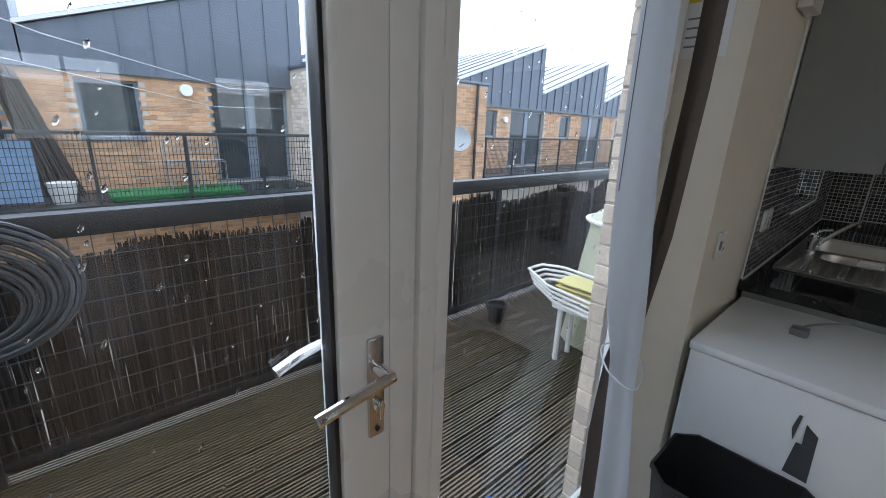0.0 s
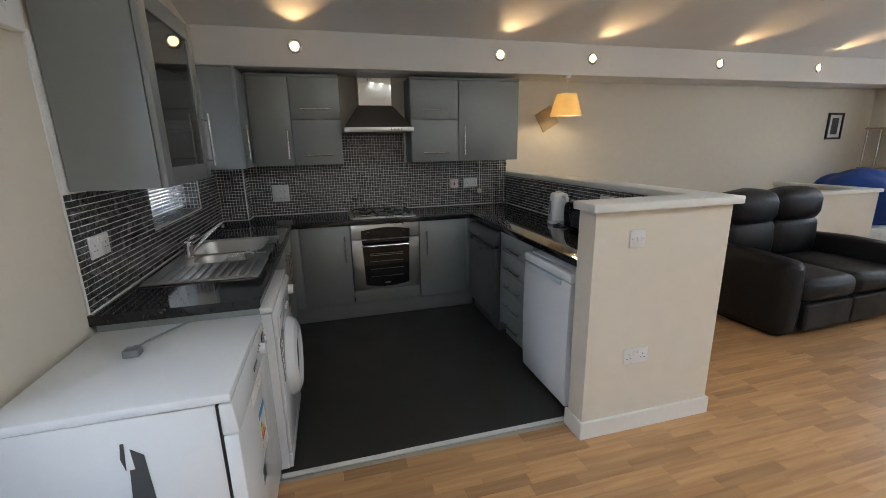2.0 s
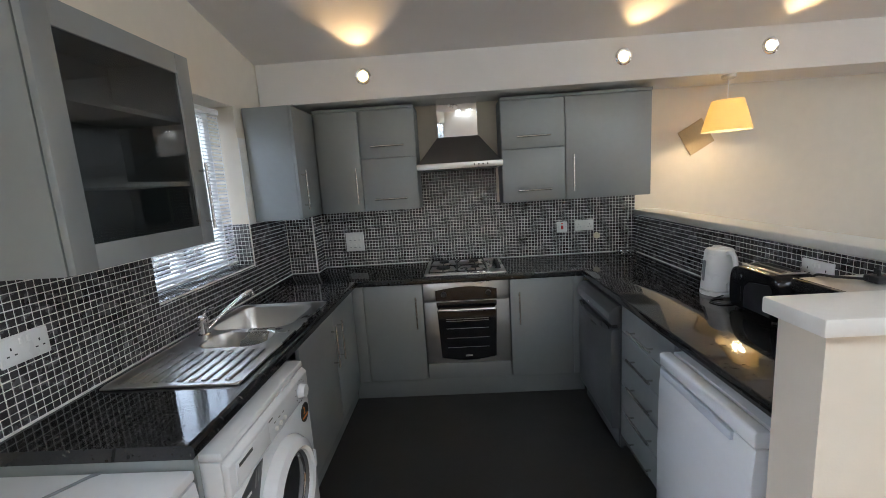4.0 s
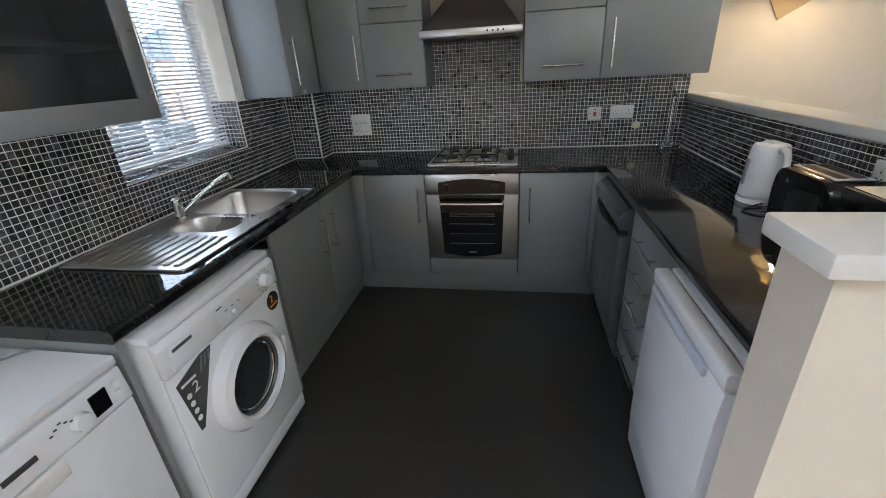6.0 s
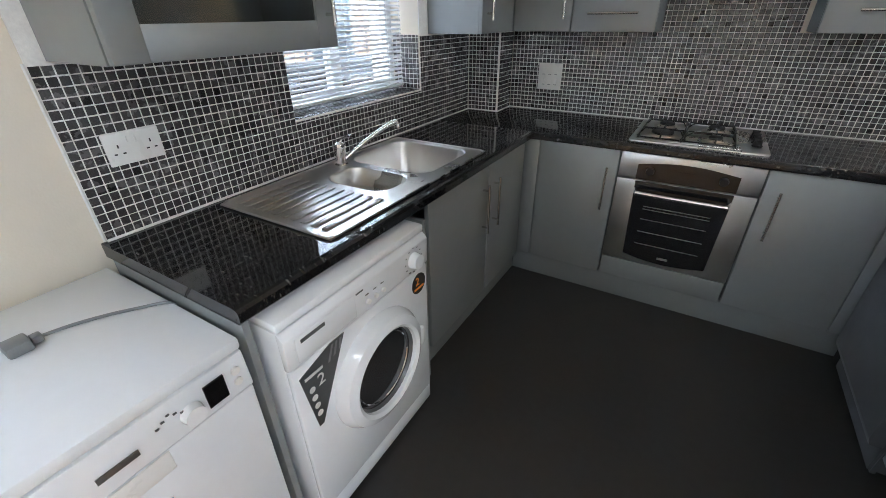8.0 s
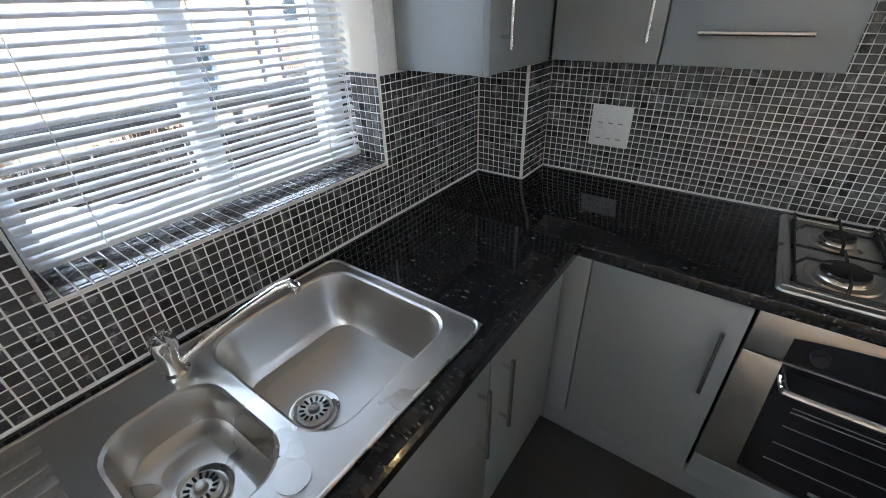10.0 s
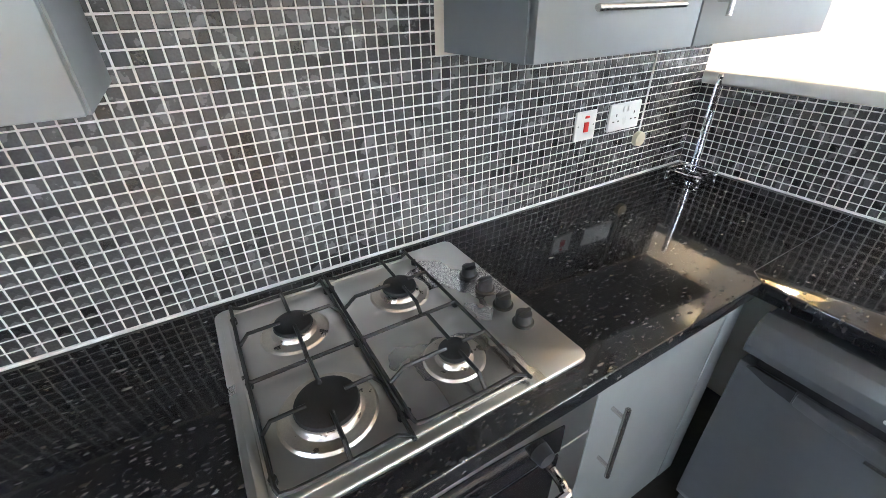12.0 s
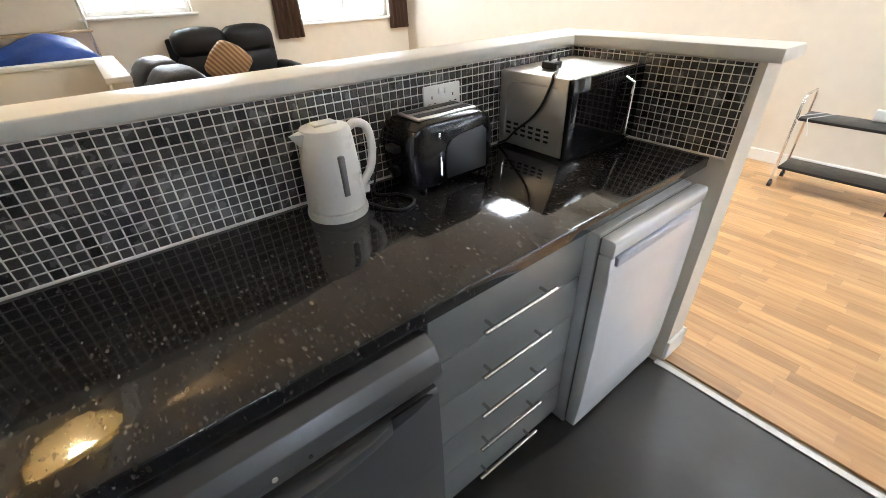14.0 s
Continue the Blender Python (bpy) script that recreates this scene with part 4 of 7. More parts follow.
def sink():
    u = thing("sink", (0.3, -1.55, ZT), "stainless steel one and a half bowl sink with drainer", "sink")
    B1 = (0.092, 0.492, -1.482, -1.105)
    B2 = (0.172, 0.465, -1.718, -1.522)
    # the plate is a flat sheet with a rounded opening for each bowl
    bm = bmesh.new()
    zp = ZT + .0062
    for bx, cell in ((B1, (SX0, SX1, -1.502, SY1)), (B2, (SX0, SX1, -1.73, -1.502))):
        a0, a1, b0, b1 = bx[0] - .006, bx[1] + .006, bx[2] - .006, bx[3] + .006
        A0, A1, C0, C1 = cell
        rad = .075
        ring, outer = [], []
        for k, (cx, cy, st) in enumerate(((a1 - rad, b1 - rad, 0), (a0 + rad, b1 - rad, 90), (a0 + rad, b0 + rad, 180), (a1 - rad, b0 + rad, 270))):
            sides = (((A1, b1 - rad), (A1, C1), (a1 - rad, C1)), ((a0 + rad, C1), (A0, C1), (A0, b1 - rad)),
                     ((A0, b0 + rad), (A0, C0), (a0 + rad, C0)), ((a1 - rad, C0), (A1, C0), (A1, b0 + rad)))[k]
            for j in range(7):
                g = radians(st + 15 * j)
                ring.append(bm.verts.new((cx + rad * math.cos(g), cy + rad * math.sin(g), zp)))
                p, q, f = (sides[0], sides[1], j / 3) if j <= 3 else (sides[1], sides[2], (j - 3) / 3)
                outer.append(bm.verts.new((p[0] + (q[0] - p[0]) * f, p[1] + (q[1] - p[1]) * f, zp)))
        for i in range(28):
            bm.faces.new((ring[i], outer[i], outer[(i + 1) % 28], ring[(i + 1) % 28]))
    bmesh.ops.recalc_face_normals(bm, faces=bm.faces[:])
    part("sink_plate", bm, M_SINK, u)
    part("drainer", box(SX0, SX1, SY0, -1.73, ZT + .001, zp), M_SINK, u)
    bm = bmesh.new()
    r = 0.004
    c = 0.03
    ring = []
    for cx, cy, st in ((SX1 - c, SY1 - c, 0), (SX0 + c, SY1 - c, 90), (SX0 + c, SY0 + c, 180), (SX1 - c, SY0 + c, 270)):
        ring += [(cx + c * math.cos(radians(st + 18 * j)), cy + c * math.sin(radians(st + 18 * j)), ZT + .006) for j in range(6)]
    bm_tube(bm, ring + ring[:1], r, 8)
    part("rolled_rim", bm, M_STEEL, u)
    bowl(u, *B1, 0.155, (0.305, -1.385), 1.25)
    bowl(u, *B2, 0.09, (0.325, -1.632), 1.1, 0.05)
    for i in range(10):
        x = 0.105 + i * .044
        part("drainer_rib", box(x - .011, x + .011, -2.035, -1.765, ZT + .006, ZT + .0115, 0.004), M_SINK, u)
    part("overflow_cover", cyl((0.500, -1.548, ZT + .006), (0.500, -1.548, ZT + .009), 0.028, seg=24), M_STEEL, u)

    t = thing("mixer_tap", (0.118, -1.548, ZT + .006), "chrome kitchen mixer tap behind the sink", "tap")
    m = Matrix.Translation((0.118, -1.548, ZT + .006))
    part("tap_body", lathe([(.027, 0), (.027, .005), (.021, .010), (.019, .035), (.023, .055), (.025, .075), (.022, .090), (.012, .097), (0, .098)], m), M_CHROME, t)
    tip = Vector((0.252, -1.343, ZT + .160))
    foot = Vector((0.130, -1.532, ZT + .032))
    mid = [foot.lerp(tip, f) + Vector((0, 0, .008 * math.sin(math.pi * f))) for f in (0, .2, .4, .6, .8, .93)]
    part("spout", tube(mid + [tip + Vector((.004, .006, -.001)), tip + Vector((.008, .012, -.014))], 0.0095, 12), M_CHROME, t)
    part("aerator", cyl(tip + Vector((.008, .012, -.012)), tip + Vector((.009, .013, -.026)), .011, seg=16), M_CHROME, t)
    part("lever", tube([(0.118, -1.548, ZT + .098), (0.128, -1.546, ZT + .112), (0.150, -1.544, ZT + .126), (0.182, -1.541, ZT + .132)], 0.0062, 10), M_CHROME, t)


M_SINK = material("sink_steel", (0.58, 0.57, 0.55), 0.30, metal=1.0, var=0.02, vscale=2.5)
sink()


# ---- appliances ----
def washing_machine():
    x0, x1, y0, y1, z1 = 0.08, 0.640, -2.350, -1.735, 0.848
    cy = -2.035
    u = thing("washing_machine", (0.35, cy, 0), "white front-loading washing machine under the worktop", "washing machine")
    part("cabinet", box(x0, x1, y0, y1, 0.02, z1 - .03, 0.008), M_APPL, u)
    part("top_panel", box(x0, x1 + .008, y0, y1, z1 - .028, z1, 0.008), M_APPL, u)
    bm = bm_prism(bmesh.new(), [(x1, y0, 0.70), (x1 + .020, y0, 0.705), (x1 + .022, y0, 0.80), (x1 + .006, y0, z1 - .03), (x1, y0, z1 - .03)], (0, y1 - y0, 0), 0.004)
    f = part("control_panel", bm, M_APPL, u)
    part("front_panel", box(x1 - .001, x1 + .016, y0 + .002, y1 - .002, 0.10, 0.698, 0.006), M_APPL, u)
    part("kick_panel", box(x1 - .001, x1 + .014, y0 + .002, y1 - .002, 0.025, 0.096, 0.005), M_APPL, u)
    X = x1 + .016
    rot = Matrix.Translation((X, cy + .005, 0.455)) @ Matrix.Rotation(radians(90), 4, 'Y')
    d = part("door", lathe([(.205, 0), (.205, .012), (.188, .040), (.160, .052), (.148, .044), (.146, .020)], rot, 48, False), M_APPL, u, "round white porthole door")
    part("seal_ring", lathe([(.147, .030), (.141, .018), (.132, .014)], rot, 40, False), M_DGREY, d)
    part("inner_ring", lathe([(.132, .012), (.127, .021), (.119, .012)], rot, 40, False), M_CHROME, d)
    part("drum_rim", lathe([(.084, .006), (.079, .012), (.073, .006)], rot, 36, False), M_STEEL, d)
    part("porthole_glass", lathe([(.142, .018), (.130, .013), (.10, .008), (0, .004)], rot, 40), M_PORT, d)
    part("door_grip", box(X + .022, X + .046, cy + .178, cy + .214, 0.415, 0.495, 0.012), M_APPL, d)
    XC = x1 + .021
    k = part("dial", cyl((XC, y1 - .085, 0.752), (XC + .026, y1 - .085, 0.752), 0.030, 0.025, 28), M_APPL, f)
    for i in range(12):
        a = 2 * math.pi * i / 12
        part("dial_mark", box(XC - .001, XC + .0015, y1 - .085 + .045 * math.cos(a) - .003, y1 - .085 + .045 * math.cos(a) + .003, .752 + .045 * math.sin(a) - .0015, .752 + .045 * math.sin(a) + .0015), M_DGREY, f)
    for i in range(3):
        part("button", cyl((XC, cy - .02 + i * .035, 0.735), (XC + .008, cy - .02 + i * .035, 0.735), 0.008, seg=12), M_PLAST, f)
        part("label_mark", box(XC - .001, XC + .0015, cy - .028 + i * .035, cy - .014 + i * .035, .758, .761), M_DGREY, f)
    part("detergent_drawer", box(x1 + .005, x1 + .026, y0 + .03, y0 + .245, 0.712, 0.792, 0.008), M_APPL, f)
    part("brand_bar", box(x1 + .0255, x1 + .027, y0 + .045, y0 + .125, 0.770, 0.781), M_DGREY, f)
    part("model_bar", box(XC - .001, XC + .0015, cy - .065, cy - .035, 0.782, 0.787), M_DGREY, f)
    # black wedge-shaped sticker
    bm = prism([(X - .0005, y0 + .022, 0.660), (X - .0005, y0 + .050, 0.455), (X - .0005, y0 + .066, 0.455), (X - .0005, y0 + .190, 0.694), (X - .0005, y0 + .135, 0.694)], (.0025, 0, 0))
    st = part("sticker", bm, M_DGREY, u, "dark triangular sticker with white marks")
    for i, z in enumerate((0.598, 0.566, 0.534, 0.502)):
        part("sticker_mark", cyl((X + .001, y0 + .052 + i * .003, z), (X + .003, y0 + .052 + i * .003, z), 0.010, seg=14), M_PLAST, st)
    part("sticker_bar", box(X + .001, X + .003, y0 + .036, y0 + .098, 0.640, 0.649), M_PLAST, st)
    for i in range(3):
        part("sticker_stripe", prism([(X + .001, y0 + .118 + i * .022, .640 + i * .008), (X + .001, y0 + .126 + i * .022, .640 + i * .008), (X + .001, y0 + .146 + i * .016, .688), (X + .001, y0 + .139 + i * .016, .688)], (.002, 0, 0)), M_GREYP, st)
    part("sticker_number", text_mesh("2", 0.055, frame_axes((X + .0022, y0 + .073, 0.592), (0, 1, 0), (0, 0, 1))), M_PLAST, st)
    w = part("warranty_sticker", cyl((X - .001, y1 - .055, 0.640), (X + .0015, y1 - .055, 0.640), 0.040, seg=28), M_BLACKP, u, "round black and orange sticker")
    part("sticker_number", text_mesh("2", 0.045, frame_axes((X + .0022, y1 - .075, 0.637), (0, 1, 0), (0, 0, 1))), M_ORANGE, w)
    part("sticker_bar", box(X + .0012, X + .0026, y1 - .083, y1 - .027, 0.618, 0.627), M_ORANGE, w)
    for a, b in ((x0 + .04, y0 + .04), (x0 + .04, y1 - .04), (x1 - .04, y0 + .04), (x1 - .04, y1 - .04)):
        part("foot", cyl((a, b, 0), (a, b, .022), 0.018, seg=12), M_BLACKP, u)


def text_mesh(words, size, m):
    """Lettering as a thin mesh in the plane of m."""
    cu = bpy.data.curves.new("lettering", 'FONT')
    cu.body, cu.size, cu.extrude = words, size, 0.0008
    ob = bpy.data.objects.new("lettering", cu)
    me = bpy.data.meshes.new_from_object(ob)
    bm = bmesh.new()
    bm.from_mesh(me)
    bm.transform(m)
    bpy.data.objects.remove(ob)
    bpy.data.meshes.remove(me)
    bpy.data.curves.remove(cu)
    return bm


M_PORT = material("porthole_glass", (0.035, 0.038, 0.042), 0.04, var=0.2, vscale=12, coat=0.5)
M_ORANGE = material("orange_print", (0.75, 0.28, 0.05), 0.5, var=0.05, vscale=30)
washing_machine()


def dishwasher_white():
    x0, x1, y0, y1, z1 = 0.03, 0.60, -3.015, -2.415, 0.85
    u = thing("dishwasher", (0.32, -2.7, 0), "white freestanding dishwasher beside the worktop end", "dishwasher")
    part("body", box(x0, x1 - .03, y0 + .006, y1 - .006, 0.02, z1 - .032, 0.006), M_APPL, u)
    part("lid", box(x0 - .005, x1 + .012, y0, y1, z1 - .030, z1, 0.007), M_APPL, u)
    # the gap's shade is a solid black strip between body and door
    part("gap_shade_strip", box(x1 - .032, x1 - .026, y0 + .004, y1 - .004, 0.05, z1 - .034), M_BLACKP, u, "black strip for the shade in the gap behind the door")
    d = part("door", box(x1 - .025, x1 + .018, y0 + .002, y1 - .002, 0.11, 0.715, 0.008), M_APPL, u)
    c = part("control_panel", prism([(x1 - .025, y0 + .002, 0.718), (x1 + .022, y0 + .002, 0.718), (x1 + .012, y0 + .002, z1 - .034), (x1 - .025, y0 + .002, z1 - .034)], (0, y1 - y0 - .004, 0), 0.005), M_APPL, u)
    part("kick_panel", box(x1 - .04, x1 - .022, y0 + .006, y1 - .006, 0.02, 0.106, 0.004), M_APPL, u)
    X = x1 + .017
    part("display", box(X, X + .004, y1 - .105, y1 - .060, 0.735, 0.795), M_BLACKG, c)
    part("dial", cyl((X, y1 - .138, 0.757), (X + .020, y1 - .138, 0.757), 0.024, 0.021, 24), M_APPL, c)
    for z in (0.752, 0.782):
        part("button", cyl((X, y1 - .033, z), (X + .006, y1 - .033, z), 0.010, seg=14), M_PLAST, c)
    for i in range(5):
        part("label_mark", box(X + .001, X + .004, y1 - .205 + i * .012, y1 - .198 + i * .012, 0.79 - .008 * abs(i - 2), 0.793 - .008 * abs(i - 2)), M_DGREY, c)
    part("brand_bar", box(X + .002, X + .0045, y0 + .290, y0 + .360, 0.752, 0.766), M_DGREY, c)
    part("grip_recess", box(x1 + .0165, x1 + .0195, y0 + .20, y0 + .40, 0.66, 0.712, 0.002), M_PLAST, d, "shallow grip at the door's top")
    e = part("energy_label", box(x1 + .0175, x1 + .0195, y0 + .262, y0 + .372, 0.42, 0.60), M_PLAST, d, "white energy label with coloured bars")
    part("label_head", box(x1 + .0192, x1 + .0205, y0 + .264, y0 + .370, 0.572, 0.598), M_LBLUE, e)
    for i, m in enumerate((M_LGREEN, M_LYELL, M_ORANGE, M_RED)):
        part("label_bar", box(x1 + .0192, x1 + .0205, y0 + .274, y0 + .302 + i * .013, 0.536 - i * .018, 0.548 - i * .018), m, e)
    part("energy_sticker", box(x1 + .0175, x1 + .0188, y0 + .22, y0 + .27, 0.34, 0.40), M_DGREY, d)
    # torn dark sticker on the side
    t = part("torn_sticker", prism([(0.325, y0 + .004, 0.555), (0.382, y0 + .004, 0.550), (0.375, y0 + .004, 0.70), (0.345, y0 + .004, 0.725), (0.348, y0 + .004, 0.66), (0.335, y0 + .004, 0.66)], (0, .003, 0)), M_DGREY, u, "torn dark grey sticker")
    part("sticker_rest", prism([(0.318, y0 + .004, 0.70), (0.326, y0 + .004, 0.66), (0.333, y0 + .004, 0.745), (0.325, y0 + .004, 0.745)], (0, .003, 0)), M_DGREY, t)
    for a, b in ((x0 + .04, y0 + .05), (x0 + .04, y1 - .05), (x1 - .06, y0 + .05), (x1 - .06, y1 - .05)):
        part("foot", cyl((a, b, 0), (a, b, .022), 0.018, seg=12), M_BLACKP, u)


M_LBLUE = material("blue_print", (0.03, 0.25, 0.55), 0.5, var=0.05, vscale=30)
M_LGREEN = material("green_print", (0.05, 0.42, 0.10), 0.5, var=0.05, vscale=30)
M_LYELL = material("yellow_print", (0.75, 0.60, 0.05), 0.5, var=0.05, vscale=30)
M_RED = material("red_print", (0.60, 0.03, 0.02), 0.4, var=0.05, vscale=30)
dishwasher_white()

pc = thing("power_cord", (0.24, -2.62, 0.85), "grey plug and cord lying on the white dishwasher", "cord")
part("plug", bm_box(bm_box(bmesh.new(), 0.225, 0.275, -2.70, -2.655, 0.851, 0.878, 0.006), 0.238, 0.262, -2.655, -2.635, 0.853, 0.872, 0.004), M_GREYP, pc)
part("cable", tube(smooth([(0.25, -2.636, 0.862), (0.258, -2.58, 0.857), (0.285, -2.52, 0.855), (0.32, -2.47, 0.855), (0.35, -2.43, 0.855), (0.36, -2.412, 0.84)], 4), 0.0042, 8), M_GREYP, pc)


def dishwasher_grey():
    """Integrated-looking graphite dishwasher with a rounded top bar."""
    y0, y1, xf = -1.222, -0.632, 2.135
    u = thing("dishwasher", (2.45, -0.93, 0), "graphite grey dishwasher with a rounded top bar", "dishwasher")
    part("body", box(xf + .05, 2.74, y0 + .004, y1 - .004, 0.02, 0.845), M_DGREY, u)
    prof = [(xf + .05, 0.130), (xf + .012, 0.132), (xf + .004, 0.16), (xf + .002, 0.45), (xf + .006, 0.70), (xf + .012, 0.712), (xf + .05, 0.712)]
    d = part("door", prism([(x, y0, z) for x, z in prof], (0, y1 - y0, 0), 0.003), M_DGREY, u)
    prof = [(xf + .05, 0.742), (xf + .010, 0.742), (xf - .004, 0.752), (xf - .010, 0.775), (xf - .004, 0.805), (xf + .012, 0.832), (xf + .04, 0.846), (xf + .05, 0.846)]
    c = part("control_bar", prism([(x, y0, z) for x, z in prof], (0, y1 - y0, 0), 0.002), M_DGREY, u)
    part("handle_recess", box(xf + .022, xf + .05, y0 + .03, y1 - .03, 0.712, 0.742), M_BLACKP, u, "dark handle recess")
    # curved grip tongue; flat black patches either side paint the scoops' shade
    half = (y1 - y0) / 2 - .125
    ym = (y0 + y1) / 2
    out = [(xf - .026 + .016 * k * k, ym + half * k) for k in (-1, -.75, -.5, -.25, 0, .25, .5, .75, 1)]
    part("grip_tongue", prism([(xf + .006, ym - half, 0.690), *[(x, y, 0.690) for x, y in out], (xf + .006, ym + half, 0.690)], (0, 0, .030), 0.004), M_DGREY, d)
    for s in (-1, 1):
        pts = [(half + .004, .688), (half + .004, .722), (half + .09, .722), (half + .105, .712), (half + .06, .696)]
        part("scoop_shade_patch", prism([(xf - .0015, ym + s * a, z) for a, z in pts], (.006, 0, 0)), M_BLACKP, d, "flat dark patch for the shade in a grip scoop")
    part("badge", box(xf - .001, xf + .003, -0.975, -0.895, 0.655, 0.662), M_HANDLE, d)
    part("badge_text", box(xf - .001, xf + .003, -0.975, -0.915, 0.672, 0.678), M_HANDLE, d)
    part("indicator", cyl((xf - .011, -0.885, 0.778), (xf - .007, -0.885, 0.778), 0.005, seg=10), M_PLAST, c)
    part("indicator", cyl((xf - .011, -0.945, 0.778), (xf - .007, -0.945, 0.778), 0.004, seg=10), M_BLACKP, c)
    part("kick_panel", box(xf + .06, xf + .075, y0, y1, 0.01, 0.128), M_DGREY, u)


dishwasher_grey()


def fridge():
    y0, y1, xf, z1 = -2.335, -1.800, 2.115, 0.842
    u = thing("fridge", (2.42, -2.07, 0), "white under-counter fridge with a moulded door grip", "fridge")
    part("body", box(xf + .055, 2.74, y0 + .004, y1 - .004, 0.02, z1, 0.006), M_APPL, u)
    prof = [(xf + .048, 0.045), (xf + .010, 0.047), (xf + .002, 0.20), (xf, 0.45), (xf + .002, 0.70), (xf + .008, 0.785), (xf + .048, 0.785)]
    d = part("door", prism([(x, y0, z) for x, z in prof], (0, y1 - y0, 0), 0.006), M_APPL, u)
    part("door_top", prism([(xf + .048, y0, 0.787), (xf + .004, y0, 0.79), (xf + .002, y0, 0.83), (xf + .008, y0, z1 - .002), (xf + .048, y0, z1 - .002)], (0, y1 - y0, 0), 0.006), M_APPL, d)
    part("grip", box(xf - .004, xf + .012, y0 + .09, y1 - .02, 0.755, 0.786, 0.006), M_GRIP, d, "pale blue-grey moulded grip")
    part("gasket", box(xf + .049, xf + .054, y0 + .006, y1 - .006, 0.05, z1 - .01), M_GREYP, u)
    for a in (y0 + .05, y1 - .05):
        part("foot", cyl((xf + .09, a, 0), (xf + .09, a, .022), 0.016, seg=12), M_BLACKP, u)
        part("foot", cyl((2.70, a, 0), (2.70, a, .022), 0.016, seg=12), M_BLACKP, u)


M_GRIP = material("grip_plastic", (0.55, 0.60, 0.68), 0.35, var=0.03, vscale=20)
fridge()


# ---- things on the worktop ----
def kettle():
    c = Vector((2.655, -1.285, ZT))
    m = Matrix.Translation(c)
    u = thing("kettle", c, "white plastic jug kettle on its base", "kettle")
    part("base", lathe([(.080, 0), (.082, .008), (.080, .020), (.070, .023), (0, .023)], m, 36), M_PLAST, u)
    bm = bm_lathe(bmesh.new(), [(.076, .025), (.078, .035), (.072, .14), (.067, .20), (.064, .222), (.058, .232), (.030, .238), (0, .239)], m, 40)
    b = part("jug", bm, M_PLAST, u)
    # spout faces the corner, handle faces the toaster
    bm = bm_prism(bmesh.new(), [c + Vector((-.020, .052, .190)), c + Vector((.020, .052, .190)), c + Vector((.022, .056, .226)), c + Vector((-.022, .056, .226))], (0, 0.004, 0))
    a = [bm.verts.new(c + Vector(p)) for p in ((-.022, .050, .18), (.022, .050, .18), (.024, .05, .228), (-.024, .05, .228), (0, .062, .185), (0, .090, .226))]
    for f in ((0, 1, 4), (0, 4, 5, 3), (1, 2, 5, 4), (3, 5, 2)):
        bm.faces.new([a[i] for i in f])
    part("spout", bm, M_PLAST, b)
    part("handle", tube(smooth([c + Vector(p) for p in ((0, -.060, .215), (0, -.085, .224), (-.0, -.115, .208), (0, -.125, .16), (0, -.115, .10), (0, -.085, .062), (0, -.07, .055))]), 0.0115, 12), M_PLAST, b)
    part("lid_button", bm_box(bmesh.new(), c.x - .02, c.x + .02, c.y - .03, c.y + .03, c.z + .236, c.z + .244, .004), M_PLAST, b)
    part("water_gauge", box(c.x - .0795, c.x - .062, c.y - .008, c.y + .008, c.z + .07, c.z + .175, 0.004), M_GREYP, b, "grey water gauge window")
    part("switch", box(c.x - .01, c.x + .01, c.y - .10, c.y - .07, c.z + .03, c.z + .055, .005), M_PLAST, b)
    part("cord", tube(smooth([c + Vector(p) for p in ((-.02, -.075, .01), (-.08, -.10, .004), (-.12, -.14, .004), (-.09, -.19, .004), (-.03, -.18, .004), (.02, -.13, .004), (.07, -.16, .03), (.095, -.20, .12), (.10, -.25, .2))]), 0.0035, 8), M_BLACKP, u)


kettle()


M_TOAST = material("glossy_black_shell", (0.006, 0.006, 0.007), 0.16, var=0.08, vscale=14, spec=0.4)


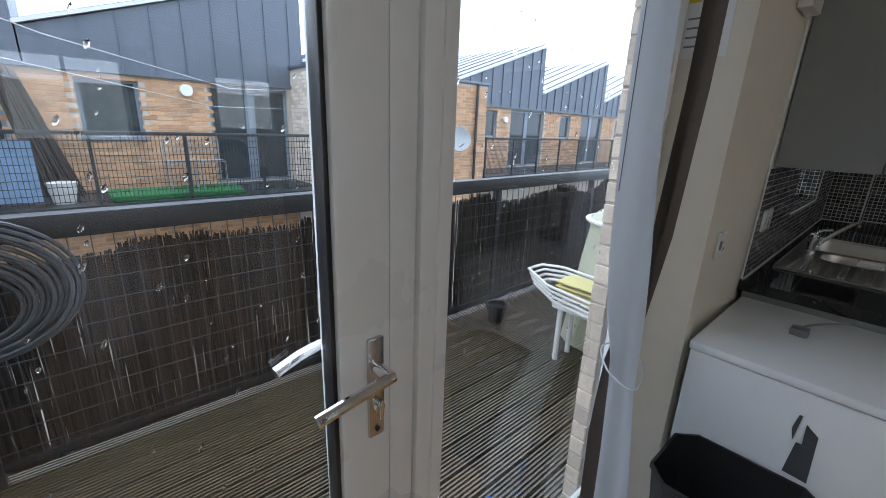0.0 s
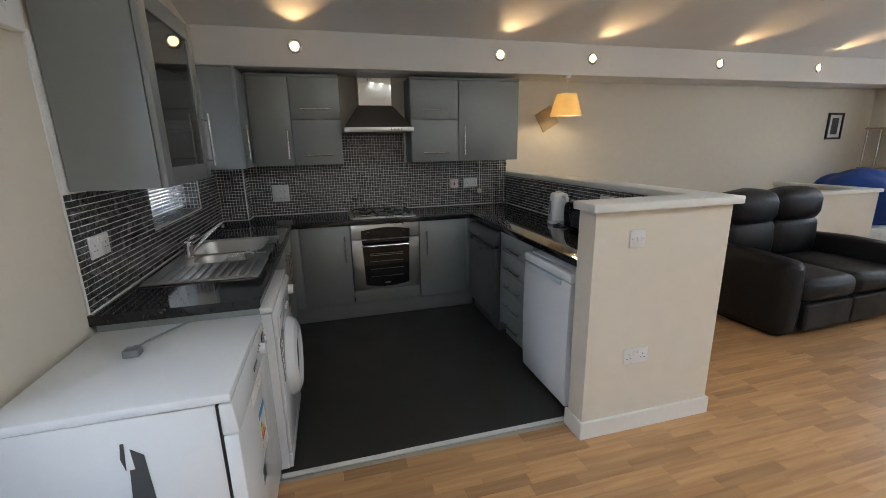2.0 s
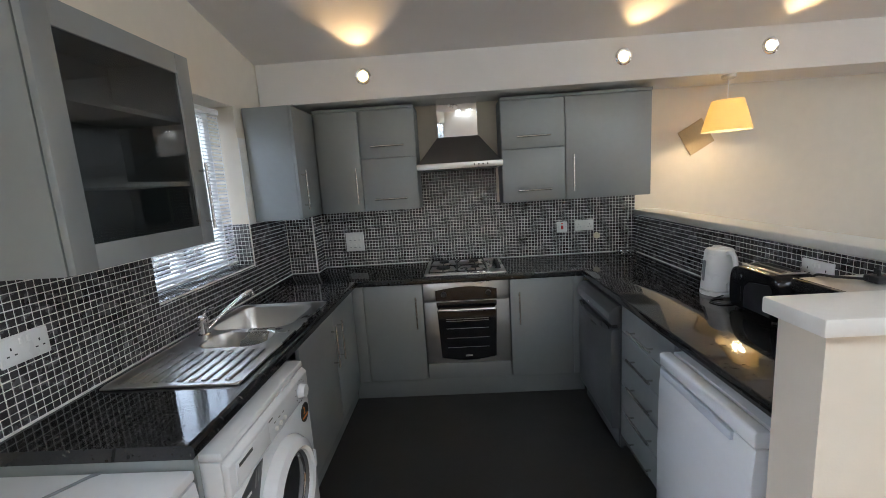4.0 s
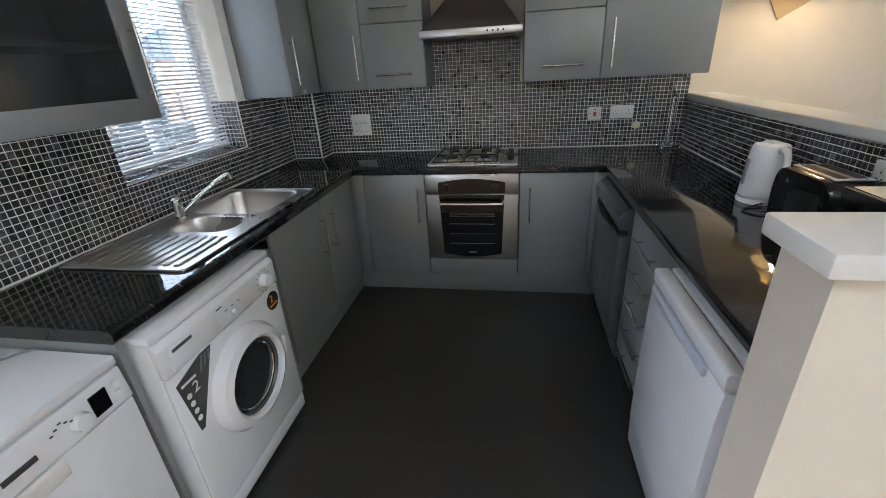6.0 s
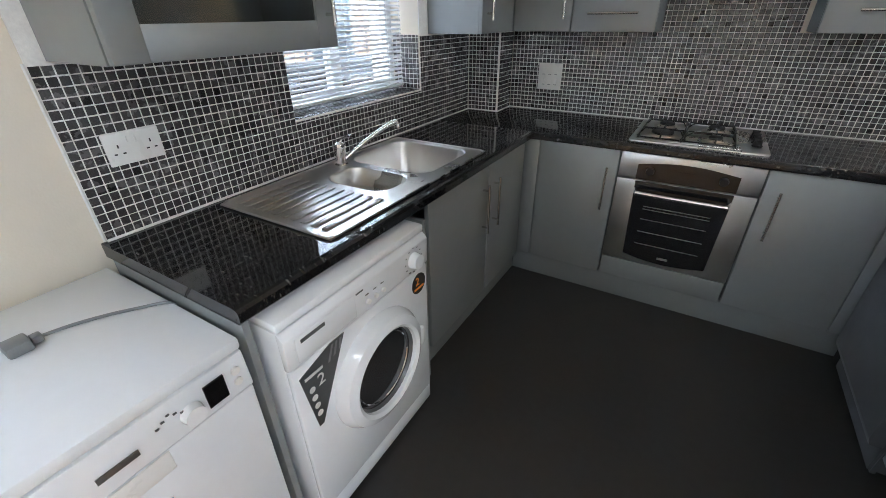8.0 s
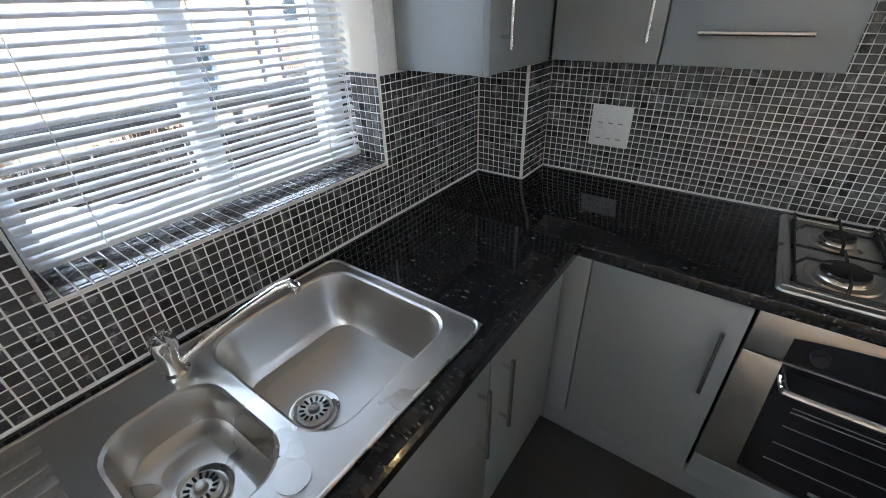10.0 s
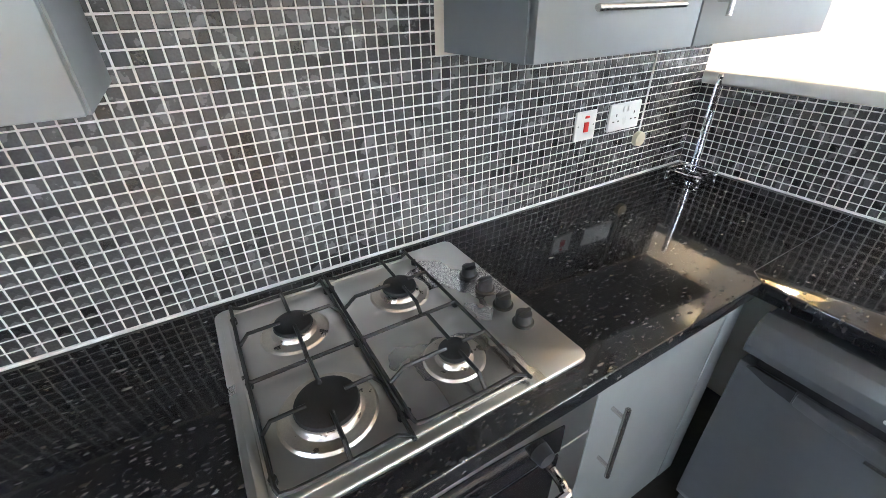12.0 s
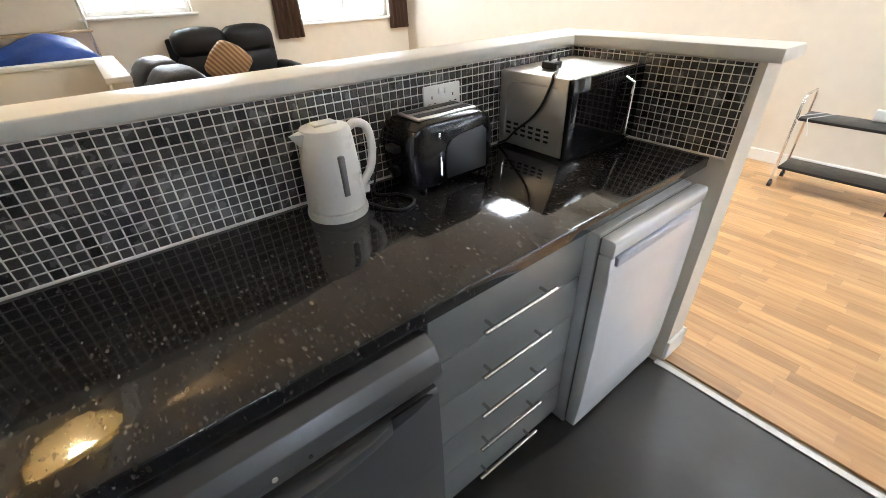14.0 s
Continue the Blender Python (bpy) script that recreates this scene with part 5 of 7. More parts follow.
def toaster():
    x0, x1, y0, y1 = 2.572, 2.740, -1.790, -1.485
    z = ZT
    u = thing("toaster", ((x0 + x1) / 2, (y0 + y1) / 2, z), "glossy black two-slice toaster on the worktop", "toaster")
    prof = [(y0 + .016, z + .012), (y0 + .004, z + .05), (y0, z + .12), (y0 + .008, z + .172), (y0 + .028, z + .196), (y0 + .06, z + .204),
            (y1 - .06, z + .204), (y1 - .028, z + .196), (y1 - .008, z + .172), (y1, z + .12), (y1 - .004, z + .05), (y1 - .016, z + .012)]
    b = part("shell", prism([(x0, y, zz) for y, zz in prof], (x1 - x0, 0, 0), 0.018), M_TOAST, u)
    top = part("top_plate", box(x0 + .030, x1 - .030, y0 + .045, y1 - .045, z + .202, z + .209, 0.003), M_STEEL, u)
    for x in (x0 + .044, x1 - .072):
        part("slot", box(x, x + .028, y0 + .058, y1 - .058, z + .2085, z + .2105), M_BLACKP, top)
    # raised panel with a curved upper corner on the long side
    arc = [(y0 + .035, z + .03), (y1 - .115, z + .03), (y1 - .112, z + .10)]
    arc += [(y1 - .112 - .05 * (1 - math.cos(radians(a))), z + .10 + .05 * math.sin(radians(a))) for a in (30, 60, 90)]
    arc += [(y0 + .05, z + .160), (y0 + .035, z + .145)]
    part("side_panel", prism([(x0 - .004, y, zz) for y, zz in arc], (.008, 0, 0), 0.002), M_BLACKP, b)
    part("chrome_strip", box(x0 - .003, x0 + .001, y1 - .098, y1 - .093, z + .045, z + .115), M_CHROME, b)
    part("button", box(x0 - .003, x0 + .003, y1 - .098, y1 - .088, z + .150, z + .170, .002), M_CHROME, b)
    part("lever", box(x0 + .06, x1 - .06, y1 - .004, y1 + .022, z + .12, z + .14, 0.005), M_BLACKP, b)
    part("dial", cyl((x0 + .085, y1 - .002, z + .06), (x0 + .085, y1 + .012, z + .06), .015, seg=20), M_BLACKP, b)
    for a in (x0 + .03, x1 - .03):
        for c in (y0 + .05, y1 - .05):
            part("foot", cyl((a, c, z), (a, c, z + .016), 0.010, seg=10), M_BLACKP, u)


toaster()


M_MICRO = material("satin_steel_casing", (0.66, 0.65, 0.63), 0.42, metal=0.85, var=0.03, vscale=3, bump=0.02, bscale=300)


def microwave():
    x0, x1, y0, y1 = 2.450, 2.757, -2.397, -1.997
    z0, z1 = ZT + .012, ZT + .262
    u = thing("microwave", ((x0 + x1) / 2, (y0 + y1) / 2, ZT), "stainless steel microwave with a black glass front", "microwave oven")
    b = part("body", box(x0 + .02, x1, y0, y1, z0, z1, 0.006), M_MICRO, u)
    f = part("front", box(x0, x0 + .02, y0, y1, z0, z1, 0.004), M_BLACKG, u)
    part("door_window", box(x0 - .002, x0 + .001, y0 + .14, y1 - .03, z0 + .04, z1 - .04), M_DGLASS, f)
    part("handle", bm_tube(bmesh.new(), [(x0, y0 + .115, z0 + .03), (x0 - .03, y0 + .115, z0 + .04), (x0 - .03, y0 + .115, z1 - .04), (x0, y0 + .115, z1 - .03)], 0.007, 10), M_CHROME, f)
    for i in range(6):
        for j in range(3):
            part("vent_slot", box(x0 + .075 + i * .034, x0 + .095 + i * .034, y1 - .001, y1 + .0015, z0 + .04 + j * .017, z0 + .048 + j * .017), M_BLACKP, b)
    bm = bm_tube(bmesh.new(), [(x0 + .06, y1 + .001, z1 - .03), (x0 + .19, y1 + .001, z1 - .03), (x0 + .25, y1 + .001, z1 - .035), (x0 + .27, y1 + .001, z1 - .06), (x0 + .275, y1 + .001, z0 + .03)], 0.003, 6)
    part("pressed_rib", bm, M_STEEL, b)
    for a in (x0 + .05, x1 - .05):
        for c in (y0 + .05, y1 - .05):
            part("foot", cyl((a, c, ZT), (a, c, z0 + .002), 0.012, seg=10), M_BLACKP, u)
    p = thing("power_cord", (2.62, -2.11, z1), "black plug and cord lying on the microwave", "cord")
    bm = bm_box(bmesh.new(), 2.60, 2.65, -2.13, -2.08, z1 + .001, z1 + .025, 0.006)
    for d in ((.010, .010), (.040, .010), (.025, .036)):
        bm_box(bm, 2.60 + d[0] - .003, 2.60 + d[0] + .003, -2.13 + d[1] - .003, -2.13 + d[1] + .003, z1 + .024, z1 + .044)
    part("plug", bm, M_BLACKP, p)
    part("cable", tube(smooth([(2.60, -2.10, z1 + .012), (2.55, -2.04, z1 + .008), (2.53, -1.998, z1 + .006), (2.53, -1.991, z1 - .02), (2.56, -1.989, z1 - .09), (2.60, -1.988, z1 - .14), (2.66, -1.987, z1 - .19), (2.70, -1.985, ZT + .03), (2.745, -1.988, ZT + .006)], 4), 0.0042, 8), M_BLACKP, p)


microwave()


# ---- wire stand in the corner (mug tree of bent wire) ----
def wire_stand():
    c = Vector((2.655, -0.125, ZT))
    u = thing("wire_stand", c, "chrome wire kitchen roll stand in the corner", "stand")
    def loop(hx, hy, r, z, n=6):
        pts = []
        for sx, sy, a0 in ((1, 1, 0), (-1, 1, 90), (-1, -1, 180), (1, -1, 270)):
            for k in range(n):
                a = radians(a0 + 90 * k / (n - 1))
                pts.append(c + Vector((sx * (hx - r) + r * math.cos(a), sy * (hy - r) + r * math.sin(a), z)))
        return pts + pts[:1]

    base = part("wire_base", tube(loop(.062, .062, .02, .022), .0032, 8), M_CHROME, u)
    for s in (-1, 1):
        part("inner_wire", tube([p + Vector((s * .026, 0, 0)) for p in loop(.020, .045, .018, .018)], .0028, 8), M_CHROME, base)
        for k in (-1, 1):
            part("foot", lathe([(0, 0), (.006, .001), (.008, .008), (.006, .016), (0, .018)], Matrix.Translation(c + Vector((s * .055, k * .055, 0))), 12), M_CHROME, base)
    for dx in (-.011, .011):
        part("wire_post", tube([c + Vector((dx, 0, .016)), c + Vector((dx, 0, .31)), c + Vector((dx * .3, 0, .330))], 0.0034, 8), M_CHROME, u)
    part("knob", lathe([(0, .326), (.007, .330), (.009, .337), (.006, .344), (0, .346)], Matrix.Translation(c), 14), M_CHROME, u)


wire_stand()


# ---- sockets and switches ----
def plate(name, m, w, h, label, cat, bits):
    """A faceplate in the plane of m; bits: (kind, x, y, w, h, material)."""
    o = m.translation
    u = thing(name, o, label, cat)

    def slab(a, b, c, d, z0, z1, bev):
        bm = box(a, b, c, d, z0, z1, bev)
        bm.transform(m)
        return bm
    p = part("faceplate", slab(-w / 2, w / 2, -h / 2, h / 2, 0.0, 0.009, 0.003), M_PLAST, u)
    for kind, x, y, bw, bh, mat in bits:
        deep = 0.0095 if kind in ("socket_hole", "screw") else 0.0125
        part(kind, slab(x - bw / 2, x + bw / 2, y - bh / 2, y + bh / 2, 0.0085, deep, 0.0 if kind == "socket_hole" else 0.0008), mat, p)
    return u


def double_socket(m, label="white double socket with two switches on the tiles"):
    bits = []
    for s in (-1, 1):
        x = s * .042
        bits += [("socket_hole", x, .008, .004, .009, M_BLACKP), ("socket_hole", x - .011, -.012, .008, .004, M_BLACKP), ("socket_hole", x + .011, -.012, .008, .004, M_BLACKP),
                 ("rocker", s * .011, .024, .010, .018, M_PLAST)]
    return plate("double_socket", m, .146, .086, label, "socket", bits)


def single_switch(m, label, red=False):
    if red:
        bits = [("rocker", 0, -.004, .018, .03, M_RED), ("indicator", 0, .026, .016, .007, M_RED)]
    else:
        bits = [("rocker", -.022, 0, .012, .024, M_PLAST), ("rocker", 0.0, 0, .012, .024, M_PLAST), ("rocker", .022, 0, .012, .024, M_PLAST)]
    bits += [("screw", -.032, 0, .005, .005, M_GREYP), ("screw", .032, 0, .005, .005, M_GREYP)]
    return plate("wall_switch", m, .086, .086, label, "switch", bits)


XR, XU = (1, 0, 0), (0, 0, 1)
bits = []
for i in range(3):
    for j in range(2):
        bits += [("switch_module", -.038 + i * .038, -.030 + j * .060, .022, .032, M_PLAST), ("indicator", -.038 + i * .038, -.046 + j * .060, .018, .005, M_GREYP)]
plate("switch_panel", frame_axes((0.484, -0.0085, 1.115), XR, XU), .150, .156, "white six-gang appliance switch panel on the tiles", "switch", bits)
single_switch(frame_axes((2.185, -0.0085, 1.138), XR, XU), "white cooker switch with a red rocker", True)
double_socket(frame_axes((2.362, -0.0085, 1.142), XR, XU))
double_socket(frame_axes((0.0085, -2.232, 1.148), (0, 1, 0), XU))
double_socket(frame_axes((2.7615, -1.735, 1.118), (0, -1, 0), XU), "white double socket above the toaster")
single_switch(frame_axes((2.335, -2.541, 1.065), XR, XU), "white triple light switch on the half wall")
double_socket(frame_axes((2.39, -2.541, 0.44), XR, XU), "white double socket low on the half wall")
plate("fused_spur", frame_axes((0.001, -2.835, 1.135), (0, 1, 0), XU), .086, .086, "white fused spur switch on the cream wall", "switch",
      [("rocker", .018, .0, .014, .024, M_PLAST), ("fuse_holder", -.018, 0, .016, .030, M_GREYP)])
al = thing("gas_outlet_cover", (2.46, -0.03, 1.05), "small round cream socket cover on the tiles", "cover")
part("disc", cyl((2.462, -0.008, 1.052), (2.462, -0.024, 1.052), 0.026, 0.024, 24), material("cream_plastic", (0.66, 0.62, 0.46), 0.4, var=0.04, vscale=30), al)
part("cable", tube([(2.462, -0.011, 1.075), (2.464, -0.011, 1.20), (2.466, -0.011, 1.374)], 0.003, 6), M_PLAST, al)
cb = thing("door_chime", (0.02, -2.50, 1.93), "white slotted plastic door chime box on the wall", "door chime")
part("case", box(0.001, 0.045, -2.585, -2.435, 1.885, 2.035, 0.006), M_PLAST, cb)
for i in range(8):
    part("slot", box(0.044, 0.0465, -2.565, -2.505, 1.955 + i * .009, 1.959 + i * .009), M_BLACKP, cb)


# ---- kitchen window: venetian blind ----
def blind():
    y0, y1, z0, z1, x = KW[0] + .02, KW[1] - .02, KW[2] + .025, KW[3] - .02, -0.105
    u = thing("venetian_blind", (x, (y0 + y1) / 2, z0), "white aluminium venetian blind with open slats", "blind")
    part("head_rail", box(x - .02, x + .02, y0, y1, z1 - .03, z1, 0.003), M_PLAST, u)
    part("bottom_rail", box(x - .013, x + .013, y0, y1, z0, z0 + .012, 0.003), M_PLAST, u)
    n = int((z1 - .05 - z0) / 0.021)
    bm = bmesh.new()
    prof = [(-.012, -.0035), (-.006, .0005), (0, .0015), (.006, .0005), (.012, -.0035)]
    a = radians(-19)
    v0 = [bm.verts.new((p * math.cos(a) - q * math.sin(a), -(y1 - y0) / 2, p * math.sin(a) + q * math.cos(a))) for p, q in prof]
    v1 = [bm.verts.new((v.co.x, (y1 - y0) / 2, v.co.z)) for v in v0]
    for i in range(4):
        bm.faces.new((v0[i], v1[i], v1[i + 1], v0[i + 1]))
    me = mesh_from(bm, "slat", M_SLAT)
    for i in range(n):
        s = new("slat", me)
        s.parent = u
        s.matrix_parent_inverse = Matrix.Translation(-Vector(u["base"]))
        s.matrix_basis = Matrix.Translation((x, (y0 + y1) / 2, z0 + .026 + i * .021))
    for y in (y0 + .12, (y0 + y1) / 2, y1 - .12):
        part("cord", cyl((x + .013, y, z0), (x + .013, y, z1 - .03), 0.0012, seg=6), M_PLAST, u)
    part("pull_cord", tube([(x + .02, y1 - .03, z1 - .03), (x + .022, y1 - .03, z0 + .02)], 0.0016, 6), M_PLAST, u)


M_SLAT = material("white_aluminium_slat", (0.80, 0.82, 0.84), 0.4, var=0.02, vscale=10)
blind()


# ---- bin ----
def bin_():
    c = (0.23, -3.18)
    u = thing("waste_bin", (c[0], c[1], 0), "open black plastic waste bin beside the dishwasher", "bin")
    bm = bmesh.new()
    rows = []
    for z, sx, sy, cut in ((0.0, .115, .09, .02), (.40, .158, .125, .03), (.405, .168, .133, .035), (.53, .185, .145, .055), (.535, .190, .150, .055), (.55, .190, .150, .055), (.55, .182, .142, .05), (.40, .150, .118, .03), (.01, .108, .083, .02)):
        pts = [(-sx + cut, -sy), (sx - cut, -sy), (sx, -sy + cut), (sx, sy - cut), (sx - cut, sy), (-sx + cut, sy), (-sx, sy - cut), (-sx, -sy + cut)]
        rows.append([bm.verts.new((c[0] + 0.02 + x, c[1] + y, z)) for x, y in pts])
    rim = bmesh.new()
    for k, (a, b) in enumerate(zip(rows, rows[1:])):
        for i in range(8):
            face = (a[i], a[(i + 1) % 8], b[(i + 1) % 8], b[i])
            if 3 <= k <= 5:
                rim.faces.new([rim.verts.new(v.co) for v in face])
            else:
                bm.faces.new(face)
    bmesh.ops.remove_doubles(rim, verts=rim.verts, dist=.0002)
    part("rim", rim, M_BLACKP, u)
    bm.faces.new(rows[0][::-1])
    bm.faces.new(rows[-1])
    part("bin_body", bm, M_BLACKP, u)


bin_()


# ---- lamps of the place ----
M_BULB = glow("warm_lamp", (1.0, 0.66, 0.30), 9.0)


def downlight(x):
    u = thing("downlight", (x, -0.405, 2.31), "round recessed warm downlight in the bulkhead", "downlight", "bulkhead downlights")
    rot = Matrix.Translation((x, -0.4, 2.31)) @ Matrix.Rotation(radians(90), 4, 'X')
    part("bezel", lathe([(.055, 0), (.055, .004), (.048, .008), (.036, .006), (.034, .002)], rot, 28, False), M_CHROME, u)
    part("bulb", lathe([(.035, .002), (.024, .007), (0, .009)], rot, 20), M_BULB, u)


def spot(x, watts):
    l = bpy.data.lights.new("downlight_beam", 'SPOT')
    l.energy, l.color, l.spot_size, l.spot_blend, l.shadow_soft_size = watts, (1.0, 0.62, 0.27), radians(66), 1.0, 0.03
    ob = new("downlight_beam", l)
    ob.matrix_basis = look((x, -0.425, 2.315), (x + 0.10, -1.40, 2.72))


for x in (0.752, 2.516, 3.473, 5.017, 6.442, 7.758):
    downlight(x)
    spot(x, 24)


def pendant():
    c = Vector((3.244, -0.350, 0))
    u = thing("pendant_lamp", (c.x, c.y, 1.80), "cream fabric pendant lamp lit over the half wall", "pendant lamp")
    m = Matrix.Translation(c)
    part("ceiling_rose", lathe([(.0, 2.154), (.045, 2.154), (.045, 2.135), (.030, 2.125), (0, 2.124)], m, 28), M_STEEL, u)
    part("cord", cyl((c.x, c.y, 1.95), (c.x, c.y, 2.13), 0.003, seg=8), M_PLAST, u)
    part("shade", lathe([(.152, 1.785), (.150, 1.785), (.095, 1.985), (.030, 1.987), (.030, 1.989), (.097, 1.988), (.153, 1.785)], m, 48, False), M_LSHADE, u)
    part("lamp_holder", cyl((c.x, c.y, 1.90), (c.x, c.y, 1.955), 0.018, seg=16), M_PLAST, u)
    part("bulb", lathe([(.012, 1.90), (.020, 1.865), (.023, 1.84), (.017, 1.822), (0, 1.816)], m, 20), M_BULB, u)
    l = bpy.data.lights.new("pendant_light", 'POINT')
    l.energy, l.color, l.shadow_soft_size = 15, (1.0, 0.74, 0.42), 0.033
    new("pendant_light", l).location = (c.x, c.y, 1.84)


def shade_material():
    m = material("cream_lampshade", (0.86, 0.76, 0.52), 0.8, var=0.05, vscale=40, bump=0.1, bscale=400)
    nt = m.node_tree
    tr = nt.nodes.new("ShaderNodeBsdfTranslucent")
    tr.inputs[0].default_value = (0.92, 0.78, 0.48, 1)
    mx = nt.nodes.new("ShaderNodeMixShader")
    mx.inputs[0].default_value = 0.65
    nt.links.new(nt.nodes["Principled BSDF"].outputs[0], mx.inputs[1])
    nt.links.new(tr.outputs[0], mx.inputs[2])
    nt.links.new(mx.outputs[0], nt.nodes["Material Output"].inputs[0])
    return m


M_LSHADE = shade_material()
pendant()

cl = thing("ceiling_spotlight", (1.28, -1.45, 2.62), "dark ceiling plate with three chrome spot heads", "ceiling light")
part("plate", lathe([(0, .0), (.11, 0), (.11, -.02), (.09, -.03), (0, -.03)], Matrix.Translation((1.28, -1.45, ceiling_z(-1.45) - .002)) @ Matrix.Rotation(radians(-11.9), 4, 'X'), 32), M_BLACKP, cl)
for a in (20, 140, 260):
    dx, dy = math.cos(radians(a)), math.sin(radians(a))
    z = ceiling_z(-1.45) - .03
    h = part("spot_head", cyl((1.28 + .09 * dx, -1.45 + .09 * dy, z - .02), (1.28 + .15 * dx, -1.45 + .15 * dy, z - .075), 0.024, 0.034, 20), M_CHROME, cl)
    part("arm", cyl((1.28 + .08 * dx, -1.45 + .08 * dy, z + .01), (1.28 + .095 * dx, -1.45 + .095 * dy, z - .03), 0.007, seg=10), M_CHROME, h)


# ---- on the long wall ----
wp = thing("wall_plaque", (3.228, -0.01, 1.778), "plain beige square plaque hung askew on the wall", "plaque")
bm = box(-.102, .102, -.014, 0, -.102, .102, .003)
bm.transform(Matrix.Translation((3.228, -0.002, 1.778)) @ Matrix.Rotation(radians(-30), 4, 'Y'))
part("board", bm, material("beige_board", (0.55, 0.43, 0.25), 0.7, var=0.06, vscale=12), wp)
pf = thing("picture_frame", (7.50, -0.01, 1.68), "small dark framed picture on the wall", "picture")
bm = bmesh.new()
for a, b, c, d in ((7.36, 7.39, 1.51, 1.85), (7.61, 7.64, 1.51, 1.85), (7.39, 7.61, 1.51, 1.535), (7.39, 7.61, 1.825, 1.85)):
    bm_box(bm, a, b, -.02, -.001, c, d, .002)
part("frame", bm, M_BLACKP, pf)
part("mount", box(7.39, 7.61, -.010, -.001, 1.535, 1.825), M_PLAST, pf)
part("print", box(7.44, 7.56, -.012, -.010, 1.575, 1.785), M_DGREY, pf)
so = thing("smoke_alarm", (8.15, -0.9, 2.25), "round white wall sensor near the ceiling", "alarm")
part("case", cyl((8.169, -0.45, 2.17), (8.135, -0.45, 2.17), 0.05, 0.045, 24), M_PLAST, so)


# ---- notice on the window reveal ----
no = thing("notice", (-0.10, -2.978, 1.70), "printed notice with coloured bars taped to the wall", "notice")
part("sheet", box(-0.185, -0.055, -2.9785, -2.9765, 1.70, 2.05), M_PLAST, no)
part("printed_band", box(-0.18, -0.06, -2.9795, -2.9785, 2.02, 2.045), M_RED, no)
for i in range(5):
    for j in range(3):
        part("printed_cell", box(-0.178 + j * .04, -0.145 + j * .04, -2.9795, -2.9785, 1.85 + i * .032, 1.872 + i * .032), (M_LYELL, M_ORANGE, M_LGREEN, M_LBLUE)[(i * 2 + j * 3) % 4], no)
for i in range(4):
    part("printed_line", box(-0.172, -0.075, -2.9795, -2.9785, 1.73 + i * .025, 1.735 + i * .025), M_GREYP, no)


# ---- curtains ----
def let_light_through(m, color, share):
    nt = m.node_tree
    tr = nt.nodes.new("ShaderNodeBsdfTranslucent")
    tr.inputs[0].default_value = (*color, 1)
    mx = nt.nodes.new("ShaderNodeMixShader")
    mx.inputs[0].default_value = share
    nt.links.new(nt.nodes["Principled BSDF"].outputs[0], mx.inputs[1])
    nt.links.new(tr.outputs[0], mx.inputs[2])
    nt.links.new(mx.outputs[0], nt.nodes["Material Output"].inputs[0])


let_light_through(M_LINING, (0.75, 0.77, 0.80), 0.35)


def hanging(name, mat, parent, levels, n=13, depth=0.02, waves=3, thick=0.004):
    """A gathered cloth. levels: (z, centre x, centre y, half vector x, half vector y)."""
    bm = bmesh.new()
    rows = []
    for z, cx, cy, hx, hy in levels:
        row = []
        nx, ny = Vector((-hy, hx)).normalized()
        for k in range(n):
            f = 2 * k / (n - 1) - 1
            d = depth * math.cos(f * waves * math.pi)
            row.append(bm.verts.new((cx + hx * f + nx * d, cy + hy * f + ny * d, z)))
        rows.append(row)
    for a, b in zip(rows, rows[1:]):
        for k in range(n - 1):
            bm.faces.new((a[k], a[k + 1], b[k + 1], b[k]))
    bmesh.ops.solidify(bm, geom=bm.faces[:], thickness=thick)
    return part(name, bm, mat, parent)


cu = thing("curtain", (-0.1, -3.22, 0.05), "brown striped curtain with white lining tied beside the glazing", "curtain")
hanging("lining", M_LINING, cu, [(2.10, -.150, -3.240, .045, -.004), (1.75, -.146, -3.240, .048, .002), (1.45, -.140, -3.238, .052, .004), (1.15, -.125, -3.220, .062, .0), (.95, -.108, -3.215, .062, -.006), (.80, -.080, -3.235, .048, -.012), (.72, -.068, -3.250, .046, -.014), (.5, -.022, -3.315, .056, -.022), (.3, .0, -3.350, .060, -.026), (.05, .005, -3.365, .060, -.028)], 13, .006, 1.3)
hanging("pleats", M_TAUPE, cu, [(2.10, -.050, -3.150, .030, -.036), (1.6, -.055, -3.150, .030, -.036), (1.2, -.072, -3.150, .030, -.036), (.95, -.100, -3.160, .032, -.036), (.75, -.135, -3.190, .030, -.036), (.5, -.120, -3.255, .030, -.034), (.3, -.100, -3.285, .030, -.032), (.05, -.090, -3.295, .030, -.030)], 49, .012, 8)
part("tie_back", tube(smooth([(-.015, -3.275, .755), (-.045, -3.275, .745), (-.120, -3.255, .765), (-.175, -3.190, .80), (-.120, -3.135, .81), (-.030, -3.200, .785), (-.015, -3.275, .755)], 4), 0.003, 6), M_LINING, cu)
part("pull_cord", tube([(-.175, -3.262, 2.1), (-.172, -3.260, 1.6), (-.170, -3.258, 1.32)], 0.0015, 6), M_DGREY, cu)
pole = thing("curtain_pole", (-0.08, -4.2, 2.12), "slim dark curtain pole over the balcony doors", "curtain pole")
part("pole", cyl((-0.09, -5.2, 2.125), (-0.09, -2.985, 2.125), 0.012, seg=12), M_DGREY, pole)
for y in (-5.1, -3.4):
    part("bracket", box(-0.10, -0.08, y - .01, y + .01, 2.125, 2.152), M_DGREY, pole)


